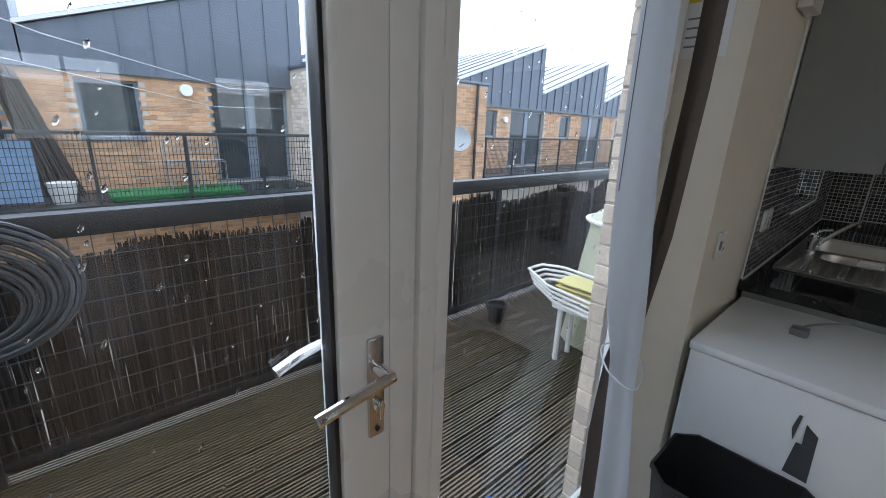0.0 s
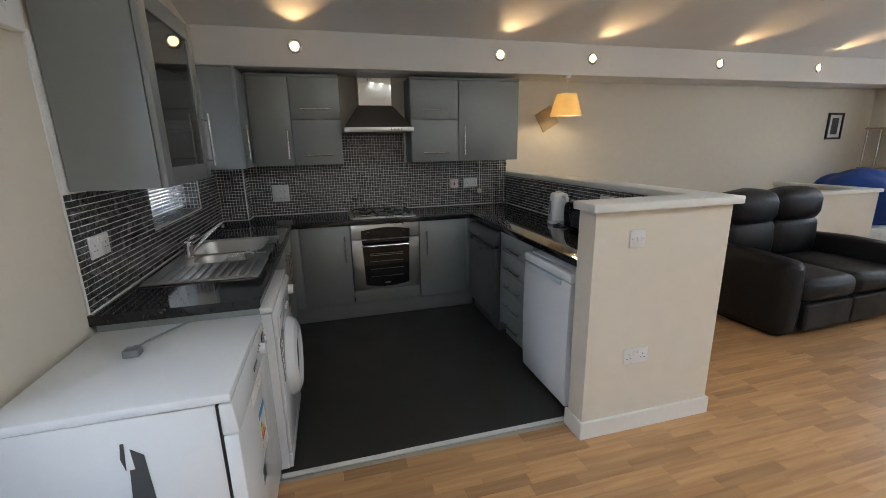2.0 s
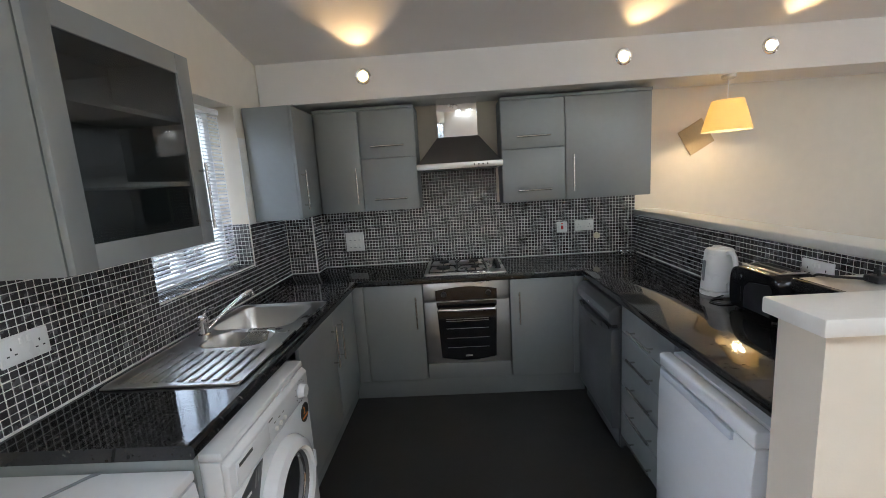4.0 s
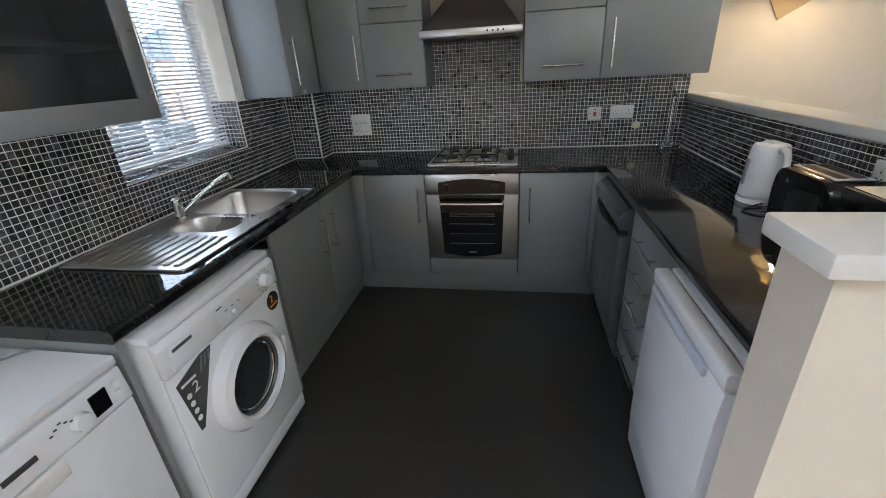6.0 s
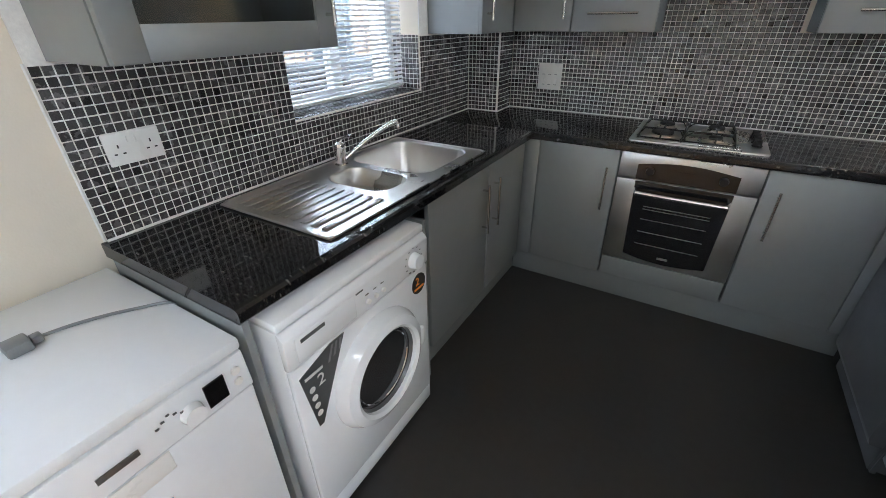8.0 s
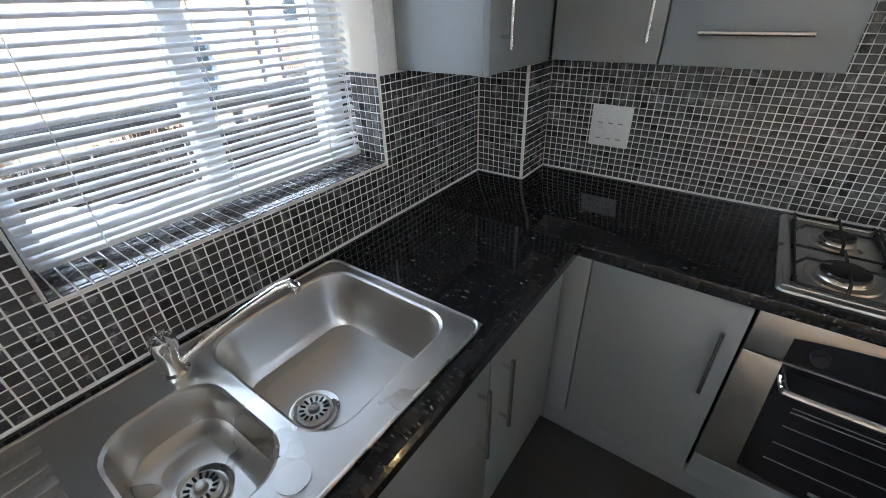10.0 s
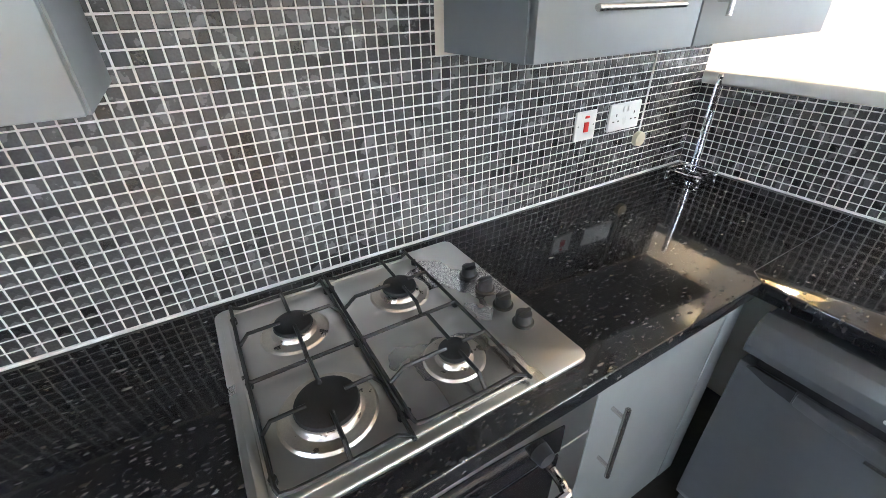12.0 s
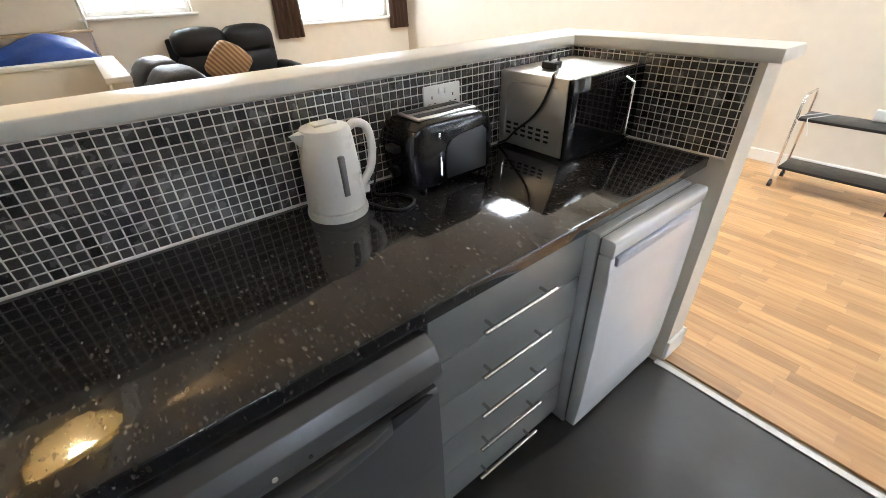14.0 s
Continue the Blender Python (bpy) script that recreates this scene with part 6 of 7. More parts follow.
def lounge_curtain(y0, y1, label):
    u = thing("curtain", (8.08, (y0 + y1) / 2, 0.85), label, "curtain", "lounge curtains")
    yc, hw = (y0 + y1) / 2, (y1 - y0) / 2
    hanging("cloth", M_CURTAIN, u, [(2.50, 8.09, yc, 0, hw), (1.7, 8.09, yc, 0, hw * 1.02), (.85, 8.09, yc, 0, hw * 1.08)], 41, .022, 5)


lounge_curtain(-3.45, -3.10, "brown pleated curtain beside the lounge window")
lounge_curtain(-5.25, -4.92, "brown pleated curtain at the window's other side")
pole = thing("curtain_pole", (8.09, -4.2, 2.52), "dark curtain pole over the lounge window", "curtain pole")
part("pole", cyl((8.09, -5.35, 2.525), (8.09, -3.0, 2.525), 0.013, seg=12), M_DGREY, pole)
for y in (-5.3, -3.05):
    part("bracket", box(8.08, 8.17, y - .01, y + .01, 2.515, 2.535), M_DGREY, pole)


# ---- lounge furniture ----
def soft_box(x0, x1, y0, y1, z0, z1, r, puff=0.0):
    bm = box(x0, x1, y0, y1, z0, z1, r, 4)
    if puff:
        c = Vector(((x0 + x1) / 2, (y0 + y1) / 2, (z0 + z1) / 2))
        h = Vector(((x1 - x0) / 2, (y1 - y0) / 2, (z1 - z0) / 2))
        bmesh.ops.subdivide_edges(bm, edges=[e for e in bm.edges if e.calc_length() > 0.12], cuts=3, use_grid_fill=True)
        for v in bm.verts:
            d = v.co - c
            q = Vector((d.x / h.x, d.y / h.y, d.z / h.z))
            w = max(0, 1 - q.y * q.y) * max(0, 1 - q.z * q.z) if abs(q.x) > .9 else max(0, 1 - q.x * q.x) * max(0, 1 - (q.z if abs(q.y) > .9 else q.y) ** 2)
            v.co += d.normalized() * puff * w
            v.co += Vector(noise.noise_vector(v.co * 6)) * 0.006
    return bm


def sofa(m, label, cushion=False):
    """A two-seat recliner sofa; built facing -y round the origin, then set by m."""
    u = thing("sofa", m.translation, label, "sofa")

    def put(name, bm, mat=None, parent=None):
        bm.transform(m)
        return part(name, bm, mat or M_LEATHER, parent or u)
    w, d = 0.74, 0.45
    put("base", soft_box(-w + .12, w - .12, -d + .03, d - .05, .03, .30, .03))
    for s in (-1, 1):
        put("arm", soft_box(s * w - (.20 if s > 0 else 0), s * w + (.20 if s < 0 else 0), -d + .02, d - .06, .02, .62, .07, .03))
        put("seat_cushion", soft_box(min(0, s * (w - .19)) + .003, max(0, s * (w - .19)) - .003, -d - .02, d - .22, .29, .47, .06, .03))
        a, b = min(0, s * (w - .17)) + .004, max(0, s * (w - .17)) - .004
        bk = soft_box(a, b, d - .26, d - .05, .44, .80, .07, .03)
        put("back_cushion", bk)
        put("headrest", soft_box(a, b, d - .27, d - .01, .77, 1.06, .09, .035))
        put("footrest_panel", soft_box(min(0, s * (w - .20)) + .006, max(0, s * (w - .20)) - .006, -d - .02, -d + .05, .06, .28, .02))
    put("back_panel", soft_box(-w + .10, w - .10, d - .07, d, .04, .98, .03))
    for sx in (-1, 1):
        for sy in (-1, 1):
            put("foot", cyl((sx * .6, sy * .33, 0), (sx * .6, sy * .33, .035), .025, seg=12), M_BLACKP)
    return u


sofa(pose(4.90, -1.56, 0, 0, 0, 2), "black leather two-seat recliner sofa behind the half wall")
sofa(pose(7.62, -2.33, 0, 0, 0, -90), "black leather recliner sofa under the lounge windows")
cs = thing("cushion", (7.42, -2.18, 0.47), "brown striped scatter cushion propped on the sofa", "cushion")
bm = soft_box(-.06, .06, -.2, .2, -.2, .2, .05, .03)
bm.transform(Matrix.Translation((7.37, -2.18, 0.72)) @ Matrix.Rotation(radians(-18), 4, 'Y') @ Matrix.Rotation(radians(38), 4, 'X'))


def stripes():
    m = material("striped_cushion", (0.33, 0.19, 0.09), 0.8, var=0.1, vscale=20, bump=0.1, bscale=300)
    nt = m.node_tree
    wv = nt.nodes.new("ShaderNodeTexWave")
    wv.inputs["Scale"].default_value = 7
    tc = nt.nodes.new("ShaderNodeTexCoord")
    mp = nt.nodes.new("ShaderNodeMapping")
    mp.inputs["Rotation"].default_value = (radians(38), 0, radians(90))
    nt.links.new(tc.outputs["Object"], mp.inputs[0])
    nt.links.new(mp.outputs[0], wv.inputs["Vector"])
    mx = nt.nodes.new("ShaderNodeMixRGB")
    mx.inputs[1].default_value, mx.inputs[2].default_value = (0.38, 0.24, 0.12, 1), (0.16, 0.08, 0.04, 1)
    nt.links.new(wv.outputs["Fac"], mx.inputs[0])
    nt.links.new(mx.outputs[0], nt.nodes["Principled BSDF"].inputs["Base Color"])
    return m


part("cover", bm, stripes(), cs)

structure("low_wall", box(6.60, 6.72, -1.06, -0.016, 0.0, 0.945), M_WALL, "cream painted low guard wall", "low wall")
structure("low_wall_return", box(5.32, 6.60, -1.06, -0.96, 0.0, 0.945), M_WALL, "cream painted low guard wall return", "low wall")
structure("trim_low_wall_cap", prism([(5.29, -1.085, .945), (6.745, -1.085, .945), (6.745, -.016, .945), (6.575, -.016, .945), (6.575, -.935, .945), (5.29, -.935, .945)], (0, 0, .035), .005), M_WHITE, "white painted cap on the low wall", "wall cap", True)
np_ = thing("newel_post", (4.15, -0.58, 0), "white painted newel post with a square cap", "newel post")
part("post", box(4.10, 4.20, -0.63, -0.53, 0.0, 0.93, .004), M_WHITE, np_)
part("post_cap", prism([(4.06, -.67, .93), (4.24, -.67, .93), (4.24, -.49, .93), (4.06, -.49, .93)], (0, 0, .035), .008), M_WHITE, np_)

ch = thing("chest_of_drawers", (7.28, -0.6, 0), "low white chest of drawers behind the low wall", "chest")
part("carcass", box(6.78, 7.78, -0.95, -0.25, 0.03, 0.50, .004), M_PLAST, ch)
part("plinth", box(6.81, 7.75, -0.92, -0.28, 0.0, 0.03), M_GREYP, ch)
for i in range(2):
    d = part("drawer", box(6.79, 7.77, -.965, -.95, .05 + i * .225, .265 + i * .225, .003), M_PLAST, ch)
    part("knob", cyl((7.28, -.965, .16 + i * .225), (7.28, -.985, .16 + i * .225), .012, seg=12), M_HANDLE, d)
bm = bmesh.new()
bmesh.ops.create_icosphere(bm, subdivisions=4, radius=1.0)
for v in bm.verts:
    p = v.co.copy()
    k = 1 + .16 * noise.noise(p * 1.6) + .05 * noise.noise(p * 5)
    v.co = Vector((7.25 + p.x * .42 * k, -0.60 + p.y * .44 * k, max(.502, .80 + p.z * .35 * k - .10 * p.x)))
solid("bean_bag", bm, M_BLUE, "slumped blue fabric bean bag on the white chest", "bean bag")


def shelf_unit():
    u = thing("shelf_unit", (8.0, -0.55, 0), "open metal shelf unit with wooden shelves in the corner", "shelf")
    for x in (7.86, 8.12):
        for y in (-1.02, -0.18):
            part("post", cyl((x, y, 0), (x, y, 1.66), .012, seg=12), M_HANDLE, u)
    for z in (.12, .62, 1.12, 1.63):
        part("shelf", box(7.84, 8.14, -1.05, -.15, z, z + .02, .003), M_SHELF, u)


M_SHELF = material("shelf_wood", (0.42, 0.30, 0.18), 0.5, var=0.15, vscale=6, stretch=(8, 1, 1))
shelf_unit()


def trolley():
    u = thing("tea_trolley", (2.18, -4.87, 0), "chrome trolley with two black shelves on castors", "trolley")
    x0, x1, y0, y1 = 1.77, 2.46, -5.01, -4.73
    for x in (x0, x1):
        pts = [(x, y1, .05), (x, y1, .62), (x, y1 - .012, .665), (x, y1 - .05, .69), (x, y0 + .05, .69), (x, y0 + .012, .665), (x, y0, .62), (x, y0, .05)]
        part("end_frame", tube(pts, .009, 10), M_CHROME, u)
        for y in (y0, y1):
            k = part("castor", cyl((x - .011, y, .024), (x + .011, y, .024), .024, seg=18), M_BLACKP, u)
            part("fork", cyl((x, y, .030), (x, y, .062), .011, .009, 12), M_BLACKP, k)
    for z in (.145, .51):
        part("shelf", box(x0 + .008, x1 - .008, y0 + .008, y1 - .008, z, z + .020, .004), M_BLACKP, u)
    ad = thing("adapter", (2.06, -4.98, .531), "small white plug adapter on the trolley", "adapter")
    part("case", box(2.02, 2.10, -5.00, -4.96, .531, .605, .006), M_PLAST, ad)
    part("cable", tube([(2.02, -4.98, .56), (1.98, -4.965, .545), (1.95, -4.94, .535), (1.93, -4.90, .535)], .0035, 6), M_PLAST, ad)
    cb = thing("white_cable", (2.42, -4.8, .53), "thin white cable lying over the trolley shelf", "cable")
    part("loop", tube([(2.36, -4.99, .535), (2.42, -4.86, .535), (2.47, -4.745, .535), (2.465, -4.725, .528), (2.44, -4.722, .50)], .0035, 6), M_PLAST, cb)
    part("loop", tube([(2.30, -4.99, .535), (2.35, -4.86, .535), (2.40, -4.745, .535), (2.395, -4.722, .525), (2.37, -4.720, .46), (2.36, -4.718, .42)], .0035, 6), M_PLAST, cb)


trolley()

br = thing("dustpan_brush", (0.0, -3.33, 0.03), "blue plastic brush standing by the glazing", "brush")
part("handle", tube([(-0.045, -3.335, .065), (-.05, -3.325, .18), (-.06, -3.32, .30)], .012, 10), M_LBLUE2 := material("blue_plastic", (0.01, 0.07, 0.36), 0.35, var=0.05, vscale=20), br)
part("head", box(-.070, -.025, -3.38, -3.31, .032, .062, .008), M_LBLUE2, br)


# ---- outside: own balcony ----
DZ = -0.06
structure("balcony_slab", box(-2.0, -0.27, -7.0, 2.2, -0.45, -0.12), M_GROUND, "concrete balcony slab under the decking", "balcony slab")
structure("outer_wall", bm_wall(bmesh.new(), 'x', -0.33, 0.06, -3.03, 2.2, -6.0, 4.6, [KW]), M_MORTAR, "outer brick skin beside the balcony", "wall")
structure("outer_wall_end", box(-0.33, -0.27, -9.0, -5.30, -6.0, 4.6), M_MORTAR, "outer brick skin beyond the balcony door", "wall")

deck = thing("decking", (-1.1, -2.4, DZ), "wet grooved timber balcony decking", "decking", kind="structure")
bm = bmesh.new()
prof = []
n = 7
w = 0.138
for k in range(n):
    a = -w / 2 + k * w / n
    prof += [(a + .002, 0), (a + w / n * .52, 0), (a + w / n * .56, -.014), (a + w / n * .96, -.014)]
pts = [(-w / 2, -.028)] + prof + [(w / 2 - .001, 0), (w / 2, -.028)]
me = mesh_from(bm_prism(bm, [(x, 0, z) for x, z in pts], (0, 9.1, 0)), "deck_board", M_DECK, False)
for i in range(12):
    b = new("deck_board", me)
    b.parent = deck
    b.matrix_parent_inverse = Matrix.Translation(-Vector(deck["base"]))
    b.matrix_basis = Matrix.Translation((-0.35 - i * 0.145, -6.95, DZ))

rl = thing("balcony_railing", (-1.9, -2.4, DZ), "dark steel balcony railing with welded mesh", "railing", kind="structure")
part("top_rail", box(-1.96, -1.87, -7.0, 2.2, 0.985, 1.085, .004), M_RAIL, rl)
part("bottom_rail", box(-1.93, -1.89, -7.0, 2.2, 0.0, 0.04, .003), M_RAIL, rl)
for y in (-6.4, -4.85, -3.3, -1.75, -0.2, 1.35):
    part("post", box(-1.935, -1.885, y - .025, y + .025, DZ - .05, 0.985, .003), M_RAIL, rl)
bm = bmesh.new()
for i in range(118):
    y = -6.9 + i * .076
    bm_box(bm, -1.882, -1.878, y, y + .004, .04, .985)
for i in range(9):
    z = .09 + i * .10
    bm_box(bm, -1.8785, -1.8745, -6.95, 2.15, z, z + .004)
part("wire_mesh", bm, material("galvanised_wire", (0.10, 0.105, 0.11), 0.45, metal=0.6, var=0.1, vscale=20), rl)

rs = random.Random(4)
verts, faces = [], []
for i in range(5600):
    y = -6.9 + 9.0 * rs.random()
    x = -1.905 - 0.022 * rs.random()
    top = .86 + .09 * noise.noise(Vector((y * 1.7, 0, 0))) + .06 * rs.random()
    if 0.1 < noise.noise(Vector((y * 2.3, 5, 0))):
        top += .03
    lean = rs.uniform(-.03, .03)
    r = rs.uniform(.0022, .0042)
    foot = DZ + .03
    if i % 9 == 0:
        # a snapped stem caught in front of the rest
        foot = rs.uniform(.05, .7)
        top = foot + rs.uniform(.04, .2)
        x += .016
    k = len(verts)
    for z, s in ((foot, 0), (top, lean)):
        verts += [(x - r, y + s, z), (x + r * .5, y + s - r, z), (x + r * .5, y + s + r, z)]
    faces += [(k, k + 1, k + 4, k + 3), (k + 1, k + 2, k + 5, k + 4), (k + 2, k, k + 3, k + 5)]
me = bpy.data.meshes.new("reed_screen")
me.from_pydata(verts, [], faces)
me.materials.append(M_REED)
ro = tagged(new("reed_screen", me), "weathered brown reed screening tied behind the railing", "reed screen", kind="stuff")

# coiled black hose hung on the railing
hs = thing("garden_hose", (-1.80, -5.0, 0.3), "coiled dark hose hung on the railing", "hose")
for i in range(11):
    r = .36 - i * .019
    part("coil", tube([(-1.835 + .012 * (i % 3), -4.80 + r * math.cos(a), .82 + r * .80 * math.sin(a) - .006 * i) for a in (2 * math.pi * k / 36 for k in range(37))], .0085, 6), M_HOSE, hs)

# slatted screen closing the balcony's end
ps = thing("privacy_screen", (-1.1, -5.06, DZ), "blue-grey slatted metal screen closing the balcony's end", "screen")
for x in (-1.84, -1.08, -0.36):
    part("post", box(x - .02, x + .02, -5.085, -5.045, DZ, 0.985, .003), M_SCREEN, ps)
part("top_rail", box(-1.84, -.36, -5.09, -5.04, .985, 1.025, .004), M_SCREEN, ps)
for i in range(46):
    x = -1.805 + i * .0315
    if abs(x + 1.08) > .03:
        part("slat", box(x - .010, x + .010, -5.075, -5.055, DZ + .02, .985, .002), M_SCREEN, ps)


def garden_chairs():
    for i in range(4):
        u = thing("folding_chair", (-0.9, -2.1, DZ), "folded white garden chair with yellow fabric leaning", "chair", "folded garden chairs")
        z = .41 + i * .032
        o = i * .02
        ring = [(-1.27 - o, -2.02, z), (-1.02 - o, -2.15, z - .02), (-0.62, -2.20, z - .03), (-0.62, -1.86, z + .01), (-1.10 - o, -1.84, z + .02), (-1.25 - o, -1.88, z + .01), (-1.27 - o, -2.02, z)]
        part("tube_frame", tube(ring, .010, 8), M_PLAST, u)
        part("fabric_seat", box(-1.05, -.66, -2.10, -1.90, z + .002, z + .014, .004), M_YFAB, u, "pale yellow fabric")
    t = thing("garden_table", (-0.9, -2.1, DZ), "low white plastic garden table under the folded chairs", "table")
    part("tabletop", box(-1.05, -.62, -2.12, -1.87, .33, .36, .008), M_PLAST, t)
    for x in (-1.0, -.67):
        for y in (-2.08, -1.92):
            part("leg", cyl((x, y, DZ), (x, y, .352), .018, seg=10), M_PLAST, t)
    b = thing("covered_barbecue", (-0.88, -1.50, DZ), "tall item under a pale green cover", "cover")
    bm = lathe([(.36, DZ), (.34, .2), (.30, .6), (.27, .82), (.28, .86), (.20, .93), (0, .96)], Matrix.Translation((-0.88, -1.50, 0)), 20)
    for v in bm.verts:
        v.co += Vector(noise.noise_vector(v.co * 4)) * .035
        v.co.z = max(v.co.z, DZ + .001)
    part("cover", bm, M_GCOV, b)
    part("cover_rim", lathe([(.27, .86), (.30, .87), (.30, .885), (.27, .89)], Matrix.Translation((-0.88, -1.50, 0)), 24, False), M_PLAST, b)


M_YFAB = material("yellow_fabric", (0.62, 0.55, 0.22), 0.8, var=0.1, vscale=10)
M_GCOV = material("pale_green_cover", (0.48, 0.50, 0.36), 0.7, var=0.12, vscale=5, bump=0.2, bscale=20)
garden_chairs()
dp = thing("dustpan", (-0.55, -3.5, DZ), "blue plastic dustpan lying on the decking", "dustpan")
part("pan", prism([(-.60, -3.55, DZ + .002), (-.40, -3.55, DZ + .002), (-.43, -3.40, DZ + .002), (-.57, -3.40, DZ + .002)], (0, 0, .035), .006), M_LBLUE2, dp)
part("grip", box(-.52, -.48, -3.40, -3.30, DZ + .012, DZ + .035, .006), M_LBLUE2, dp)
pot = thing("flower_pot", (-1.6, -1.7, DZ), "small dark plant pot on the decking", "pot")
part("pot", lathe([(.06, DZ), (.085, DZ + .14), (.09, DZ + .15), (.075, DZ + .15), (.07, DZ + .12), (0, DZ + .12)], Matrix.Translation((-1.66, -1.95, 0)), 20), M_BLACKP, pot)

# ---- outside: ground, and the block across the courtyard ----
structure("ground", box(-400, 400, -400, 400, -6.5, -6.0), M_GROUND, "wet courtyard paving", "ground")

OX = -8.5
OPEN = [(-4.12, -3.30, 1.12, 2.02, "win"), (-2.27, -0.80, 0.27, 2.06, "door"), (-7.1, -4.95, 0.27, 2.06, "door"),
        (5.0, 5.75, 1.2, 2.0, "win"), (6.4, 8.2, 0.27, 2.06, "door"), (9.2, 9.9, 1.2, 2.0, "win"), (10.6, 12.3, 0.27, 2.06, "door"), (13.4, 14.1, 1.2, 2.0, "win")]
LOW = [(-4.0, -3.2, -1.9, -0.8, "win"), (-2.2, -0.9, -2.6, -0.8, "door")]
block = thing("apartment_block", (OX - 3, 2, -6), "buff brick apartment block with zinc sawtooth roofs", "apartment block")
part("wall", bm_wall(bmesh.new(), 'x', OX, -0.3, -13.0, 28.0, -6.0, 2.12, [o[:4] for o in OPEN + LOW]), M_MORTAR, block, "brick wall with pale mortar", False)
# added dark sheets: the dimness of unseen rooms is put into their colour
part("dark_room_back", box(OX - 2.6, OX - 2.4, -13, 28, -6, 2.12), M_DGREY, block)
part("dark_room_floor", box(OX - 2.4, OX - .3, -13, 28, 0.05, 0.2), M_DGREY, block)


def opening(o):
    y0, y1, z0, z1, kind = o
    x = OX - .08
    bm = bmesh.new()
    f = .06
    bm_box(bm, x - .05, x, y0, y0 + f, z0, z1)
    bm_box(bm, x - .05, x, y1 - f, y1, z0, z1)
    bm_box(bm, x - .05, x, y0 + f, y1 - f, z0, z0 + f)
    bm_box(bm, x - .05, x, y0 + f, y1 - f, z1 - f, z1)
    if kind == "door":
        ym = (y0 + y1) / 2
        bm_box(bm, x - .049, x + .001, ym - .09, ym + .09, z0 + f, z1 - f)
    w = part("window" if kind == "win" else "door", bm, M_FRAME, block)
    part("pane", box(x - .035, x - .02, y0 + f, y1 - f, z0 + f, z1 - f), M_OGLASS, w)
    if kind == "win":
        part("blind", box(x - .10, x - .085, y0 + f, y1 - f, z0 + f, z1 - f), M_PLAST, w)
        part("sill", box(OX - .05, OX + .05, y0 - .04, y1 + .04, z0 - .05, z0 - .002), M_FRAME, w)


M_OGLASS = material("outside_window_glass", (0.05, 0.06, 0.065), 0.05, var=0.1, vscale=2)
for o in OPEN + LOW:
    opening(o)

# zinc upper storey: each house rises towards the north and drops sheer
PER = 4.2
for i in range(-3, 7):
    yp = -0.45 + i * PER
    ya = yp - PER + .02
    poly = [(OX + .02, ya, 2.12), (OX + .02, yp, 2.12), (OX + .02, yp, 4.08), (OX + .02, ya, 2.62)]
    part("zinc_gable", prism(poly, (-6.0, 0, 0)), M_ZINC, block, smooth=False)
    rf = part("roof", prism([(OX + .10, ya - .03, 2.63), (OX + .10, yp + .04, 4.10), (OX + .10, yp + .04, 4.16), (OX + .10, ya - .03, 2.69)], (-6.2, 0, 0)), M_ZROOF, block, "pale standing-seam roof", False)
    bm = bmesh.new()
    for k in range(9):
        y = ya + .25 + k * .46
        ztop = 2.62 + (y - ya) / PER * 1.46
        bm_box(bm, OX + .02, OX + .045, y - .012, y + .012, 2.12, ztop)
    part("standing_seams", bm, M_ZINC, block)
    bm = bmesh.new()
    for k in range(11):
        x = OX - .1 - k * .55
        bm_prism(bm, [(x, ya, 2.70), (x + .03, ya, 2.70), (x + .03, yp + .03, 4.17), (x, yp + .03, 4.17)], (0, 0, .03))
    part("roof_seams", bm, M_ZINC, block)
part("flashing", box(OX, OX + .07, -13, 28, 2.09, 2.15), M_ZINC, block)
part("wall_lamp", cyl((OX, -2.62, 1.92), (OX + .08, -2.62, 1.92), .10, seg=20), M_PLAST, block)
part("wall_lamp", cyl((OX, 6.1, 1.75), (OX + .08, 6.1, 1.75), .09, seg=20), M_PLAST, block)

# projecting brick bay
bay = thing("brick_bay", (-7.7, 1.6, -6), "projecting brick bay of the apartment block", "brick bay")
BW = (1.55, 2.35, 0.15, 1.15)
part("wall", bm_wall(bmesh.new(), 'x', -7.0, -0.2, -0.72, 3.6, -6.0, 2.46, [BW]), M_MORTAR, bay, smooth=False)
part("wall", box(OX, -7.2, -0.72, -0.52, -6, 2.46), M_MORTAR, bay)
part("wall", box(OX, -7.2, 3.4, 3.6, -6, 2.46), M_MORTAR, bay)
part("flat_roof", box(OX, -6.95, -0.76, 3.64, 2.46, 2.52, .01), M_ZINC, bay)
bm = bmesh.new()
bm_wall(bm, 'x', -7.06, -.05, BW[0], BW[1], BW[2], BW[3], [(BW[0] + .06, BW[1] - .06, BW[2] + .06, BW[3] - .06)])
w = part("window", bm, M_FRAME, bay)
part("pane", box(-7.10, -7.08, BW[0] + .06, BW[1] - .06, BW[2] + .06, BW[3] - .06), M_OGLASS, w)

